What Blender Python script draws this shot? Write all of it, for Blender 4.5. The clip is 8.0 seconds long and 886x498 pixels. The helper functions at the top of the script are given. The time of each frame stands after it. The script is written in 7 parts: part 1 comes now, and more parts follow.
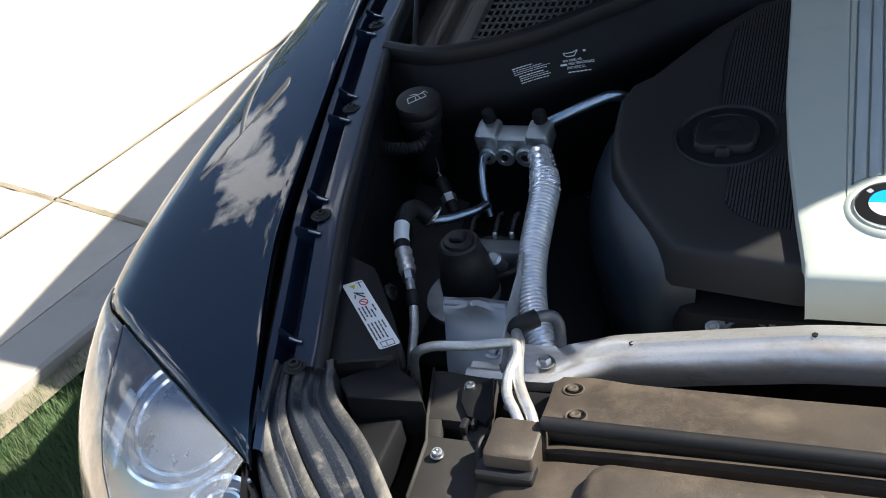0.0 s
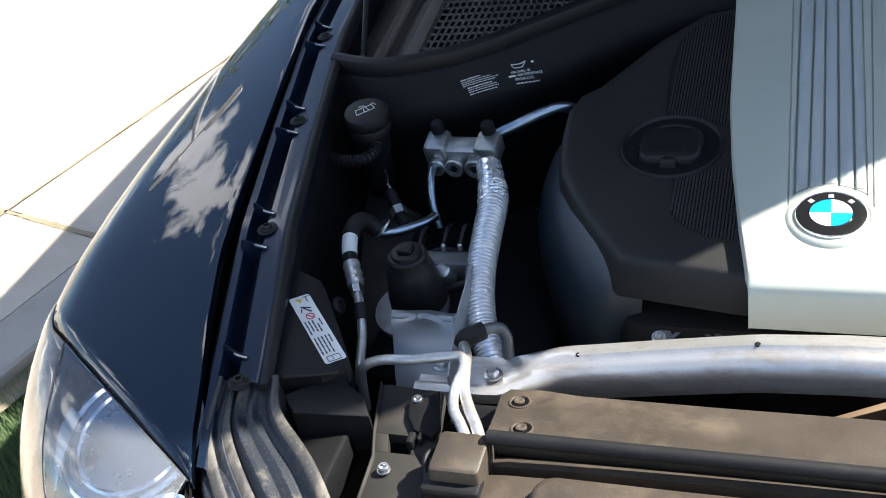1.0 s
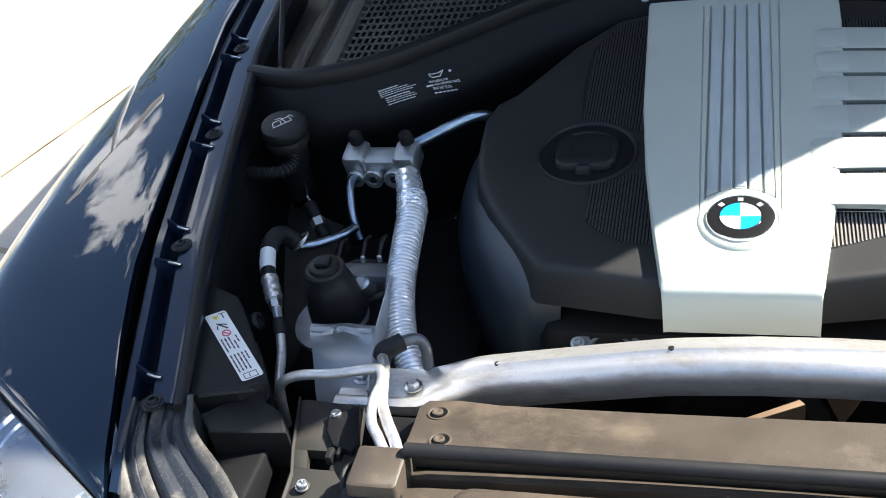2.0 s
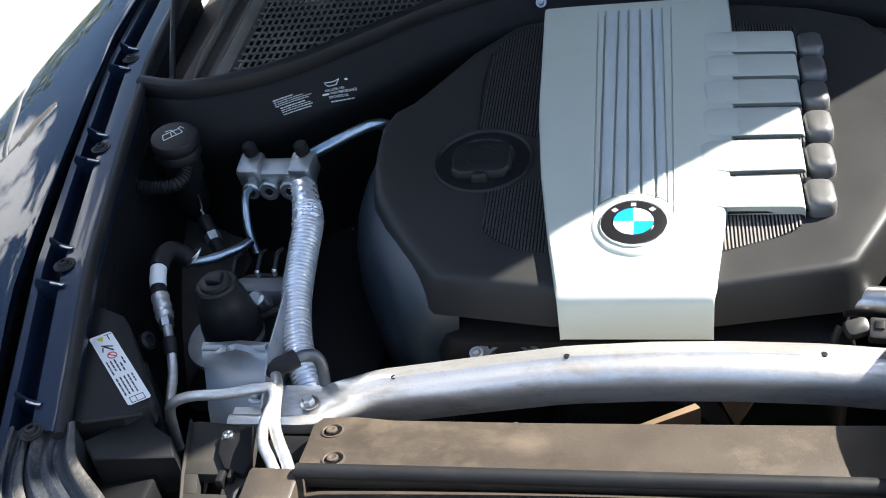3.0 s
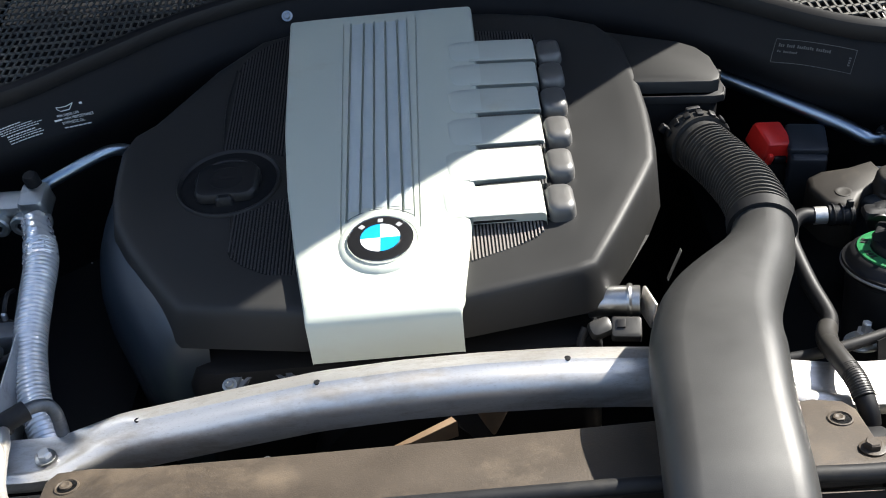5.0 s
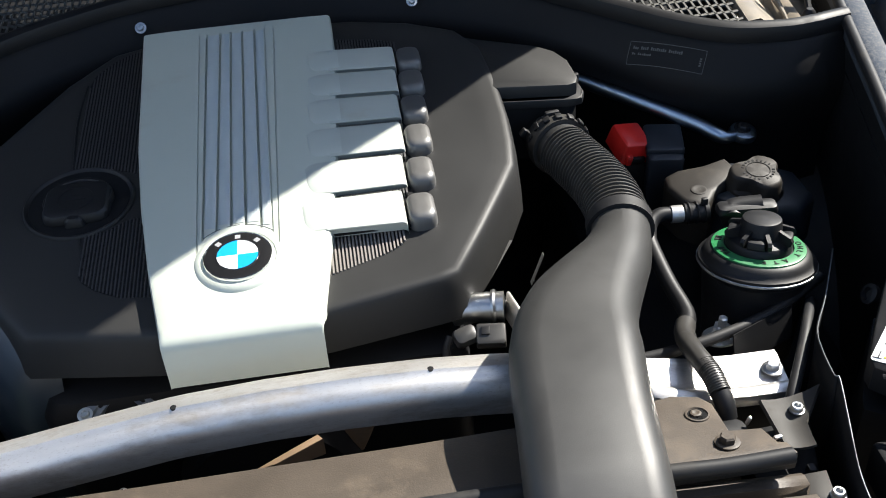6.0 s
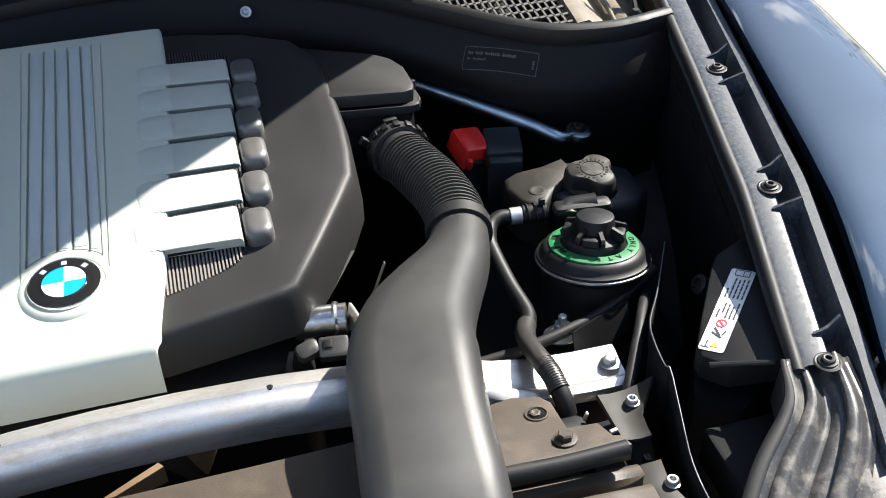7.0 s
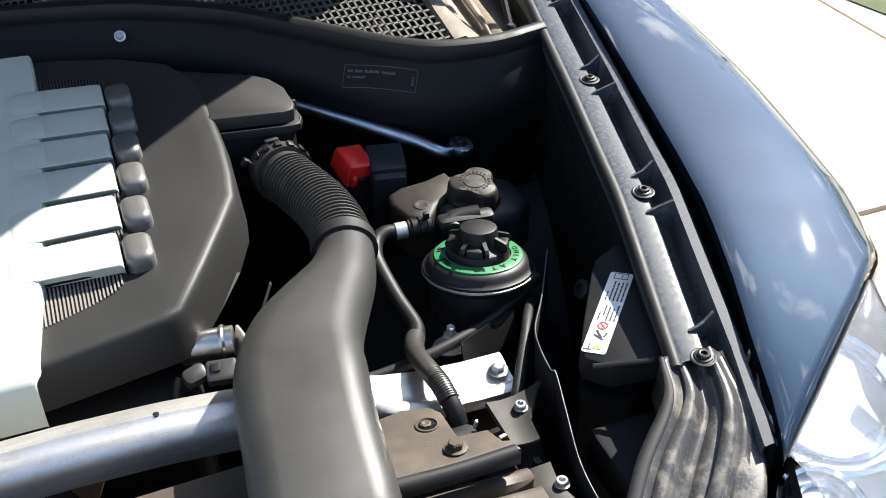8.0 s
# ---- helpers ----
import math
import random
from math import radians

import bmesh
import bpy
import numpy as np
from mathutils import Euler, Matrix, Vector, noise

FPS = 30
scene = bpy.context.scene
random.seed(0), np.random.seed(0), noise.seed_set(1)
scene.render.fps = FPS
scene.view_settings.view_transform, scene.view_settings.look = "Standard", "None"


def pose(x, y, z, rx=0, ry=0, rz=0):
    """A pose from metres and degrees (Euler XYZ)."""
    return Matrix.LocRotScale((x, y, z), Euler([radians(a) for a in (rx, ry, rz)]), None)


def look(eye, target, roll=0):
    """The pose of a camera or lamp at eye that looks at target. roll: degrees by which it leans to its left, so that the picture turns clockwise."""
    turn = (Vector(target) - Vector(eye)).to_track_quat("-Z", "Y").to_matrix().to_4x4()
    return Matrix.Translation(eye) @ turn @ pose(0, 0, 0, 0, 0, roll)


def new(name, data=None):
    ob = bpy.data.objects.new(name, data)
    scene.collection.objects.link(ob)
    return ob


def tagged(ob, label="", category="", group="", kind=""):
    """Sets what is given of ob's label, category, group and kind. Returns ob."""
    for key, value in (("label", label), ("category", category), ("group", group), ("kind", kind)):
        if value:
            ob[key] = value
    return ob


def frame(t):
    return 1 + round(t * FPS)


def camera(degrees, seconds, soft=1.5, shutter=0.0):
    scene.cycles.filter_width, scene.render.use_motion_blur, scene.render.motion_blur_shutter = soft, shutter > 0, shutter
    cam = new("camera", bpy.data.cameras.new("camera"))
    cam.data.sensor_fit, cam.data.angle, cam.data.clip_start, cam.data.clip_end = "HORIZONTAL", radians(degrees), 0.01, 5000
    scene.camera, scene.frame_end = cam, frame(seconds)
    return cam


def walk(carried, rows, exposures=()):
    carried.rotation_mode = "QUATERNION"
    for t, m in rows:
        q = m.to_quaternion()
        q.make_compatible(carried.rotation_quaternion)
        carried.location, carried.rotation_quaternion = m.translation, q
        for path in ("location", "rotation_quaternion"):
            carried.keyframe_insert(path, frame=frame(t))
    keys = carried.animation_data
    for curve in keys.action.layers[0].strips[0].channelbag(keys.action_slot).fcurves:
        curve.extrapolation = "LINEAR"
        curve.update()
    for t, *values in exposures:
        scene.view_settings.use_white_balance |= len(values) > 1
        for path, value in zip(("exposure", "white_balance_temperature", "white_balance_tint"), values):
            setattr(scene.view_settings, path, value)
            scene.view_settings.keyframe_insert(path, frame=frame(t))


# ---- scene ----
cam = camera(47.1, 8.0, 1.0)
PATH = [
    (0, (-0.086, -1.048, 1.662), (-0.838, 0.405, 0.511), -13.8),
    (0.5, (-0.078, -1.039, 1.662), (-0.801, 0.424, 0.506), -13.3),
    (1, (-0.07, -1.036, 1.662), (-0.753, 0.448, 0.509), -12.8),
    (2.5, (-0.03, -1.01, 1.656), (-0.535, 0.53, 0.483), -11.2),
    (3, (-0.015, -0.995, 1.649), (-0.443, 0.562, 0.469), -10.3),
    (3.5, (0.004, -0.979, 1.649), (-0.33, 0.587, 0.451), -9.5),
    (4, (0.016, -0.969, 1.647), (-0.228, 0.608, 0.441), -8.3),
    (4.5, (0.031, -0.963, 1.64), (-0.115, 0.625, 0.434), -7.1),
    (6, (0.089, -0.942, 1.628), (0.245, 0.636, 0.409), -4.0),
    (6.5, (0.112, -0.941, 1.626), (0.386, 0.623, 0.41), -2.8),
    (7, (0.136, -0.942, 1.626), (0.526, 0.594, 0.405), -1.9),
    (7.5, (0.149, -0.949, 1.626), (0.648, 0.565, 0.417), -0.9),
    (8, (0.148, -0.956, 1.626), (0.734, 0.539, 0.433), -0.2),
]
walk(cam, [(t, look(eye, target, roll)) for t, eye, target, roll in PATH], [(0.0, 1.44), (1.0, 1.72), (2.5, 2.02), (3.5, 2.06), (4.5, 1.80), (6.0, 1.49), (8.0, 1.70)])

from mathutils.bvhtree import BVHTree

# ---- light ----
SUN_WAY = Vector((0.95, 0.55, 1.0)).normalized()
sun = new("sun", bpy.data.lights.new("sun", "SUN"))
sun.data.energy, sun.data.angle, sun.data.color = 5.0, radians(0.53), (1.0, 0.955, 0.87)
sun.matrix_world = look(SUN_WAY * 30, (0, 0, 0))

world = bpy.data.worlds.new("sky")
scene.world = world
world.use_nodes = True
wn, wl = world.node_tree.nodes, world.node_tree.links
wn.clear()
w_out, w_bg, w_sky = wn.new("ShaderNodeOutputWorld"), wn.new("ShaderNodeBackground"), wn.new("ShaderNodeTexSky")
w_sky.sky_type, w_sky.sun_disc = "NISHITA", False
w_sky.sun_elevation = math.asin(SUN_WAY.z)
w_sky.sun_rotation = math.atan2(SUN_WAY.x, SUN_WAY.y)
w_sky.air_density, w_sky.dust_density, w_sky.ozone_density = 1.0, 0.45, 2.9
w_map, w_geo = wn.new("ShaderNodeMapping"), wn.new("ShaderNodeTexCoord")
w_noise, w_ramp, w_mix = wn.new("ShaderNodeTexNoise"), wn.new("ShaderNodeValToRGB"), wn.new("ShaderNodeMixRGB")
w_map.inputs["Scale"].default_value = (1.3, 2.6, 3.4)
w_map.inputs["Rotation"].default_value = (0.1, 0.0, 0.5)
w_noise.inputs["Scale"].default_value, w_noise.inputs["Detail"].default_value = 1.8, 7.0
w_noise.inputs["Roughness"].default_value = 0.58
w_ramp.color_ramp.elements[0].position, w_ramp.color_ramp.elements[1].position = 0.580, 0.635
w_mix.inputs["Color2"].default_value = (15.0, 15.2, 15.6, 1)
wl.new(w_geo.outputs["Generated"], w_map.inputs["Vector"])
wl.new(w_map.outputs["Vector"], w_noise.inputs["Vector"])
wl.new(w_noise.outputs["Fac"], w_ramp.inputs["Fac"])
wl.new(w_ramp.outputs["Color"], w_mix.inputs["Fac"])
wl.new(w_sky.outputs["Color"], w_mix.inputs["Color1"])
wl.new(w_mix.outputs["Color"], w_bg.inputs["Color"])
w_bg.inputs["Strength"].default_value = 0.070
wl.new(w_bg.outputs["Background"], w_out.inputs["Surface"])


# ---- materials ----
def mat(name, color, rough=0.5, metal=0.0, dirt=None, dirt_amount=0.0, grain=0.0, grain_scale=900.0, spots=14.0, coat=0.0,
        vary=0.18, dirt_rough=0.85, spec=0.5, stretch=(1, 1, 1), pieces=0.0, coat_rough=0.03, speck=0.0):
    """Two scales of variation: broad stains (spots per metre) and fine grain with bump."""
    m = bpy.data.materials.new(name)
    m.use_nodes = True
    n, l = m.node_tree.nodes, m.node_tree.links
    b = n["Principled BSDF"]
    tc, mp = n.new("ShaderNodeTexCoord"), n.new("ShaderNodeMapping")
    mp.inputs["Scale"].default_value = stretch
    l.new(tc.outputs["Object"], mp.inputs["Vector"])
    broad, fine = n.new("ShaderNodeTexNoise"), n.new("ShaderNodeTexNoise")
    broad.inputs["Scale"].default_value, broad.inputs["Detail"].default_value, broad.inputs["Roughness"].default_value = spots, 6.0, 0.62
    fine.inputs["Scale"].default_value, fine.inputs["Detail"].default_value = grain_scale, 3.0
    l.new(mp.outputs["Vector"], broad.inputs["Vector"])
    l.new(mp.outputs["Vector"], fine.inputs["Vector"])
    dark = tuple(c * (1 - vary) for c in color)
    light = tuple(min(1.0, c * (1 + vary)) for c in color)
    mix = n.new("ShaderNodeMixRGB")
    mix.inputs["Color1"].default_value, mix.inputs["Color2"].default_value = (*dark, 1), (*light, 1)
    l.new(broad.outputs["Fac"], mix.inputs["Fac"])
    col = mix.outputs["Color"]
    if pieces:
        info, hsv, rng = n.new("ShaderNodeObjectInfo"), n.new("ShaderNodeHueSaturation"), n.new("ShaderNodeMapRange")
        rng.inputs["To Min"].default_value, rng.inputs["To Max"].default_value = 1 - pieces, 1 + pieces
        l.new(info.outputs["Random"], rng.inputs["Value"])
        l.new(rng.outputs["Result"], hsv.inputs["Value"])
        l.new(col, hsv.inputs["Color"])
        col = hsv.outputs["Color"]
    rr = n.new("ShaderNodeMapRange")
    rr.inputs["To Min"].default_value, rr.inputs["To Max"].default_value = max(0.02, rough * 0.82), min(1.0, rough * 1.2)
    l.new(broad.outputs["Fac"], rr.inputs["Value"])
    ro = rr.outputs["Result"]
    if dirt:
        patch, ramp, dm, rm = n.new("ShaderNodeTexNoise"), n.new("ShaderNodeValToRGB"), n.new("ShaderNodeMixRGB"), n.new("ShaderNodeMixRGB")
        patch.inputs["Scale"].default_value, patch.inputs["Detail"].default_value, patch.inputs["Roughness"].default_value = spots * 0.8, 9.0, 0.7
        l.new(mp.outputs["Vector"], patch.inputs["Vector"])
        ramp.color_ramp.elements[0].position, ramp.color_ramp.elements[1].position = 0.62 - 0.5 * dirt_amount, 0.92 - 0.5 * dirt_amount
        l.new(patch.outputs["Fac"], ramp.inputs["Fac"])
        dm.inputs["Color2"].default_value = (*dirt, 1)
        l.new(ramp.outputs["Color"], dm.inputs["Fac"])
        l.new(col, dm.inputs["Color1"])
        rm.inputs["Color2"].default_value = (dirt_rough,) * 3 + (1,)
        l.new(ramp.outputs["Color"], rm.inputs["Fac"])
        l.new(ro, rm.inputs["Color1"])
        col, ro = dm.outputs["Color"], rm.outputs["Color"]
    if speck:
        dots, sr, sm = n.new("ShaderNodeTexNoise"), n.new("ShaderNodeValToRGB"), n.new("ShaderNodeMixRGB")
        dots.inputs["Scale"].default_value, dots.inputs["Detail"].default_value, dots.inputs["Roughness"].default_value = 420.0, 3.0, 0.7
        sr.color_ramp.elements[0].position, sr.color_ramp.elements[1].position = 0.56, 0.72
        sr.color_ramp.elements[1].color = (speck, speck, speck, 1)
        sm.inputs["Color2"].default_value = (*(dirt or light), 1)
        l.new(mp.outputs["Vector"], dots.inputs["Vector"])
        l.new(dots.outputs["Fac"], sr.inputs["Fac"])
        l.new(sr.outputs["Color"], sm.inputs["Fac"])
        l.new(col, sm.inputs["Color1"])
        col = sm.outputs["Color"]
    l.new(col, b.inputs["Base Color"])
    l.new(ro, b.inputs["Roughness"])
    b.inputs["Metallic"].default_value = metal
    b.inputs["Coat Weight"].default_value, b.inputs["Coat Roughness"].default_value = coat, coat_rough
    b.inputs["Specular IOR Level"].default_value = spec
    if grain:
        bump = n.new("ShaderNodeBump")
        bump.inputs["Strength"].default_value, bump.inputs["Distance"].default_value = grain, 0.0006
        l.new(fine.outputs["Fac"], bump.inputs["Height"])
        l.new(bump.outputs["Normal"], b.inputs["Normal"])
    return m


PAINT = mat("navy_car_paint", (0.0034, 0.0112, 0.025), 0.58, 0.95, None, 0, 0.05, 2600, 3.0, coat=1.0, vary=0.1, coat_rough=0.015)
PAINT.node_tree.nodes["Principled BSDF"].inputs["Coat IOR"].default_value = 1.65
# sandy blotches put the sunlit paving's reflection into the bumper colour
BUMPER = mat("ground_lit_navy_paint", (0.0072, 0.017, 0.032), 0.46, 0.6, (0.52, 0.40, 0.29), 0.60, 0.03, 2600, 7, coat=1.0, vary=0.1, coat_rough=0.03, dirt_rough=0.5)
BUMPER.node_tree.nodes["Principled BSDF"].inputs["Coat IOR"].default_value = 1.8
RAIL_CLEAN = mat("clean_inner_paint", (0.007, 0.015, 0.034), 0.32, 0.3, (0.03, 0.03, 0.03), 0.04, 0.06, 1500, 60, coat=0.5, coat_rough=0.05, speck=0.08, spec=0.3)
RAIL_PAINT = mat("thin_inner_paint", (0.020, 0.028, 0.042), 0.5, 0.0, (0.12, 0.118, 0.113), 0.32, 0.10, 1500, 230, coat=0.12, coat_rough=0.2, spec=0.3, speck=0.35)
BLACK = mat("black_plastic", (0.009, 0.009, 0.0098), 0.48, 0, (0.028, 0.025, 0.022), 0.10, 0.12, 1600, 18, spec=0.32)
# extra-dark black; shade under the bonnet is partly in this colour
DEEP = mat("deep_black_plastic", (0.0066, 0.0068, 0.0076), 0.60, 0, (0.016, 0.015, 0.014), 0.12, 0.1, 1200, 14, spec=0.2)
RUBBER = mat("black_rubber", (0.012, 0.012, 0.013), 0.55, 0, (0.040, 0.036, 0.030), 0.14, 0.1, 1500, 25, spec=0.3)
COVER = mat("grey_moulded_cover", (0.0220, 0.0218, 0.0214), 0.48, 0, None, 0, 0.16, 2200, 9, vary=0.2, spec=0.3)
# cover grey made paler, sunlight on the knobs put into the colour
KNOB = mat("sunlit_grey_knob", (0.070, 0.068, 0.065), 0.46, 0, None, 0, 0.1, 2200, 30, vary=0.12, spec=1.0)
SHROUD = mat("engine_shroud", (0.013, 0.022, 0.033), 0.38, 0, (0.040, 0.046, 0.054), 0.14, 0.12, 2000, 14, spec=0.9)
SILVER = mat("champagne_silver_plastic", (0.475, 0.505, 0.445), 0.40, 0.12, (0.45, 0.43, 0.36), 0.12, 0.05, 2600, 8, vary=0.05)
# panel paint darkened for fins turned away from the light
FIN = mat("shaded_fin_plastic", (0.40, 0.42, 0.38), 0.42, 0.05, (0.38, 0.36, 0.28), 0.12, 0.05, 2600, 12, vary=0.05)
GROOVE = mat("groove_blue_grey", (0.43, 0.475, 0.475), 0.45, 0.1, None, 0, 0.04, 2600, 9)
ALU = mat("brushed_aluminium", (0.68, 0.665, 0.64), 0.32, 0.75, (0.30, 0.245, 0.18), 0.28, 0.12, 1200, 24, stretch=(0.5, 1.5, 1.5), dirt_rough=0.6, speck=0.35)
STEEL = mat("zinc_steel", (0.55, 0.55, 0.54), 0.3, 1.0, (0.25, 0.22, 0.18), 0.12, 0.1, 1500, 40)
BRACKET = mat("grey_painted_sheet", (0.33, 0.345, 0.355), 0.34, 0.7, (0.18, 0.17, 0.155), 0.15, 0.1, 1200, 16)
FOIL = mat("crinkled_foil", (0.95, 0.955, 0.965), 0.18, 0.70, None, 0, 0.15, 260, 40, vary=0.05)
DUSTY = mat("dusty_brown_plastic", (0.048, 0.037, 0.027), 0.55, 0, (0.11, 0.082, 0.054), 0.22, 0.5, 620, 15, vary=0.5, speck=0.4)
# darker lip copy for the left side: its shade is in the colour
LIP_SHADED = mat("shaded_glossy_lip", (0.016, 0.020, 0.028), 0.34, 0, (0.20, 0.17, 0.13), 0.18, 0.4, 500, 20, vary=0.3, speck=0.5)
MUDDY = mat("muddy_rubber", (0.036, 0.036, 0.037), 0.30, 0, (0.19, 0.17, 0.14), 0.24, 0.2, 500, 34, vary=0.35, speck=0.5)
DUCT = mat("satin_black_duct", (0.027, 0.0266, 0.0256), 0.46, 0, (0.013, 0.0125, 0.012), 0.20, 0.16, 1600, 13, vary=0.5, dirt_rough=0.6)
RED = mat("red_plastic", (0.62, 0.02, 0.015), 0.4, 0, (0.25, 0.03, 0.02), 0.12, 0.05, 1500, 25)
GREEN = mat("green_plastic", (0.02, 0.16, 0.055), 0.4, 0, (0.03, 0.12, 0.05), 0.1, 0.05, 1500, 25)
WHITE = mat("white_sticker", (0.78, 0.78, 0.76), 0.4, 0, (0.6, 0.57, 0.5), 0.1, 0.0, 900, 30, vary=0.04)
INK = mat("label_ink", (0.03, 0.03, 0.035), 0.5, 0, vary=0.1)
PRINT = mat("white_print", (0.62, 0.62, 0.60), 0.5, 0, vary=0.08)
SEALRUB = mat("soft_seal_rubber", (0.008, 0.008, 0.009), 0.5, 0, (0.02, 0.018, 0.016), 0.1, 0.1, 1500, 25, spec=0.3)
DIMPRINT = mat("faint_print", (0.075, 0.075, 0.072), 0.5, 0, vary=0.1)
RING_RED = mat("red_print", (0.55, 0.05, 0.06), 0.5, 0, vary=0.05)
YELLOW = mat("yellow_print", (0.7, 0.55, 0.05), 0.5, 0, vary=0.05)
BADGE_BLUE = mat("enamel_blue", (0.012, 0.30, 0.66), 0.2, 0, vary=0.03, coat=0.8)
BADGE_WHITE = mat("enamel_white", (0.8, 0.8, 0.8), 0.2, 0, vary=0.03, coat=0.8)
BADGE_BLACK = mat("enamel_black", (0.012, 0.012, 0.013), 0.25, 0, vary=0.05, coat=0.8)
BADGE_MARK = mat("enamel_grey", (0.42, 0.42, 0.43), 0.3, 0.3, vary=0.03)
CHROME = mat("chrome", (0.8, 0.8, 0.8), 0.12, 1.0, vary=0.03)
RODPAINT = mat("blue_grey_rod", (0.34, 0.42, 0.50), 0.30, 1.0, (0.25, 0.24, 0.22), 0.1, 0.05, 1500, 14)
MESH = mat("cowl_mesh_plastic", (0.075, 0.073, 0.067), 0.5, 0, (0.16, 0.145, 0.115), 0.2, 0.1, 1500, 9)
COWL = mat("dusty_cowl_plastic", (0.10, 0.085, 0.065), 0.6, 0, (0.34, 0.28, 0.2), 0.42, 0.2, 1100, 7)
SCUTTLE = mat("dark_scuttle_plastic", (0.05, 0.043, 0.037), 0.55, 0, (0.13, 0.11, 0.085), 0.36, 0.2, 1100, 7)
TANK = mat("brown_tank_plastic", (0.017, 0.0142, 0.0115), 0.55, 0, (0.06, 0.05, 0.038), 0.10, 0.15, 1400, 14, spec=0.35)
CONCRETE = mat("sunlit_concrete", (0.50, 0.44, 0.36), 0.85, 0, (0.34, 0.28, 0.20), 0.22, 0.5, 160, 1.6, vary=0.14)
KERB = mat("kerb_concrete", (0.36, 0.33, 0.29), 0.88, 0, (0.2, 0.22, 0.12), 0.12, 0.5, 150, 3, vary=0.15)
JOINT = mat("joint_dirt", (0.27, 0.22, 0.15), 0.95, 0, (0.1, 0.11, 0.04), 0.25, 0.5, 150, 9, vary=0.3)
SOIL = mat("lawn_soil", (0.045, 0.06, 0.02), 0.95, 0, (0.09, 0.08, 0.04), 0.2, 0.5, 150, 6, vary=0.3)
GRASS = mat("grass_blades", (0.12, 0.19, 0.08), 0.6, 0, (0.15, 0.16, 0.08), 0.22, 0, 300, 9, vary=0.35)
LEAF = mat("tree_leaves", (0.12, 0.15, 0.04), 0.6, 0, (0.10, 0.13, 0.04), 0.25, 0, 300, 1.5, vary=0.35)
LAMPBOWL = mat("silver_reflector", (0.28, 0.30, 0.34), 0.28, 1.0, None, 0, 0.02, 900, 20, vary=0.05)
LAMPDARK = mat("lamp_housing", (0.60, 0.66, 0.72), 0.35, 0.2, None, 0, 0.02, 900, 20, vary=0.1)
LAMPGREY = mat("pale_lamp_paint", (0.85, 0.86, 0.86), 0.4, 0.1, None, 0, 0.02, 900, 4)
EARTH = mat("pale_dry_earth", (0.55, 0.49, 0.4), 0.95, 0, (0.3, 0.27, 0.2), 0.2, 0.5, 40, 0.4, vary=0.2)
PAD = mat("pale_pad_plastic", (0.43, 0.46, 0.42), 0.42, 0.1, None, 0, 0.05, 2600, 9, vary=0.05)
SHEET = mat("dusty_black_sheet", (0.030, 0.028, 0.025), 0.6, 0.0, (0.055, 0.048, 0.040), 0.16, 0.1, 1200, 20, spec=0.25)
MUDPALE = mat("pale_dried_mud", (0.036, 0.035, 0.034), 0.42, 0, (0.23, 0.205, 0.165), 0.28, 0.25, 500, 20, vary=0.3, speck=0.5, stretch=(1.6, 0.6, 1))
PANELLINE = mat("panel_line_grey", (0.13, 0.14, 0.14), 0.5, 0, vary=0.08)
TYRE = mat("tyre_rubber", (0.018, 0.018, 0.018), 0.75, 0, (0.06, 0.055, 0.05), 0.2, 0.3, 300, 10)
# pale copy for the sunlit insert, sunlight put into the rib colour
RIB_LIT = mat("ribbed_insert", (0.21, 0.19, 0.175), 0.4, 0, None, 0, 0.08, 2000, 12)
RIBDARK = mat("dark_ribbed_insert", (0.040, 0.039, 0.039), 0.42, 0, None, 0, 0.08, 2000, 12)
DARKSTUD = mat("dull_stud_metal", (0.12, 0.125, 0.13), 0.5, 0.5)
RIMCAST = mat("grey_cast_metal", (0.15, 0.16, 0.17), 0.4, 0.6, (0.08, 0.075, 0.07), 0.2, 0.3, 900, 30)
DARKCAST = mat("dark_cast_metal", (0.13, 0.137, 0.145), 0.45, 0.6, (0.06, 0.055, 0.05), 0.2, 0.3, 900, 30)
CAST = mat("cast_aluminium", (0.44, 0.455, 0.45), 0.38, 0.9, (0.2, 0.2, 0.19), 0.2, 0.3, 900, 30)
DOME = mat("black_cap_rubber", (0.007, 0.007, 0.0075), 0.5, 0, (0.016, 0.015, 0.014), 0.1, 0.1, 1500, 25, spec=0.35)
CARD = mat("tan_plastic", (0.18, 0.12, 0.072), 0.6, 0, (0.12, 0.08, 0.05), 0.15, 0.15, 900, 25)
BELLOWS = mat("dusty_bellows_rubber", (0.038, 0.036, 0.033), 0.36, 0, (0.085, 0.08, 0.07), 0.12, 0.1, 1500, 30)
SLATE = mat("slate_plastic", (0.012, 0.016, 0.022), 0.45, 0, None, 0, 0.1, 1500, 20)
SLATEGREY = mat("dark_connector_plastic", (0.035, 0.034, 0.032), 0.4, 0, None, 0, 0.1, 1500, 20)

GLASS = bpy.data.materials.new("clear_lens")
GLASS.use_nodes = True
_g = GLASS.node_tree.nodes["Principled BSDF"]
_g.inputs["Base Color"].default_value = (0.9, 0.94, 0.98, 1)
_g.inputs["Transmission Weight"].default_value, _g.inputs["Roughness"].default_value, _g.inputs["IOR"].default_value = 0.95, 0.03, 1.5


# ---- mesh helpers ----
def finish(bm, material, smooth=35.0):
    bmesh.ops.recalc_face_normals(bm, faces=bm.faces)
    me = bpy.data.meshes.new("mesh")
    bm.to_mesh(me)
    bm.free()
    me.materials.append(material)
    if smooth:
        me.polygons.foreach_set("use_smooth", [True] * len(me.polygons))
        me.set_sharp_from_angle(angle=radians(smooth))
    return me


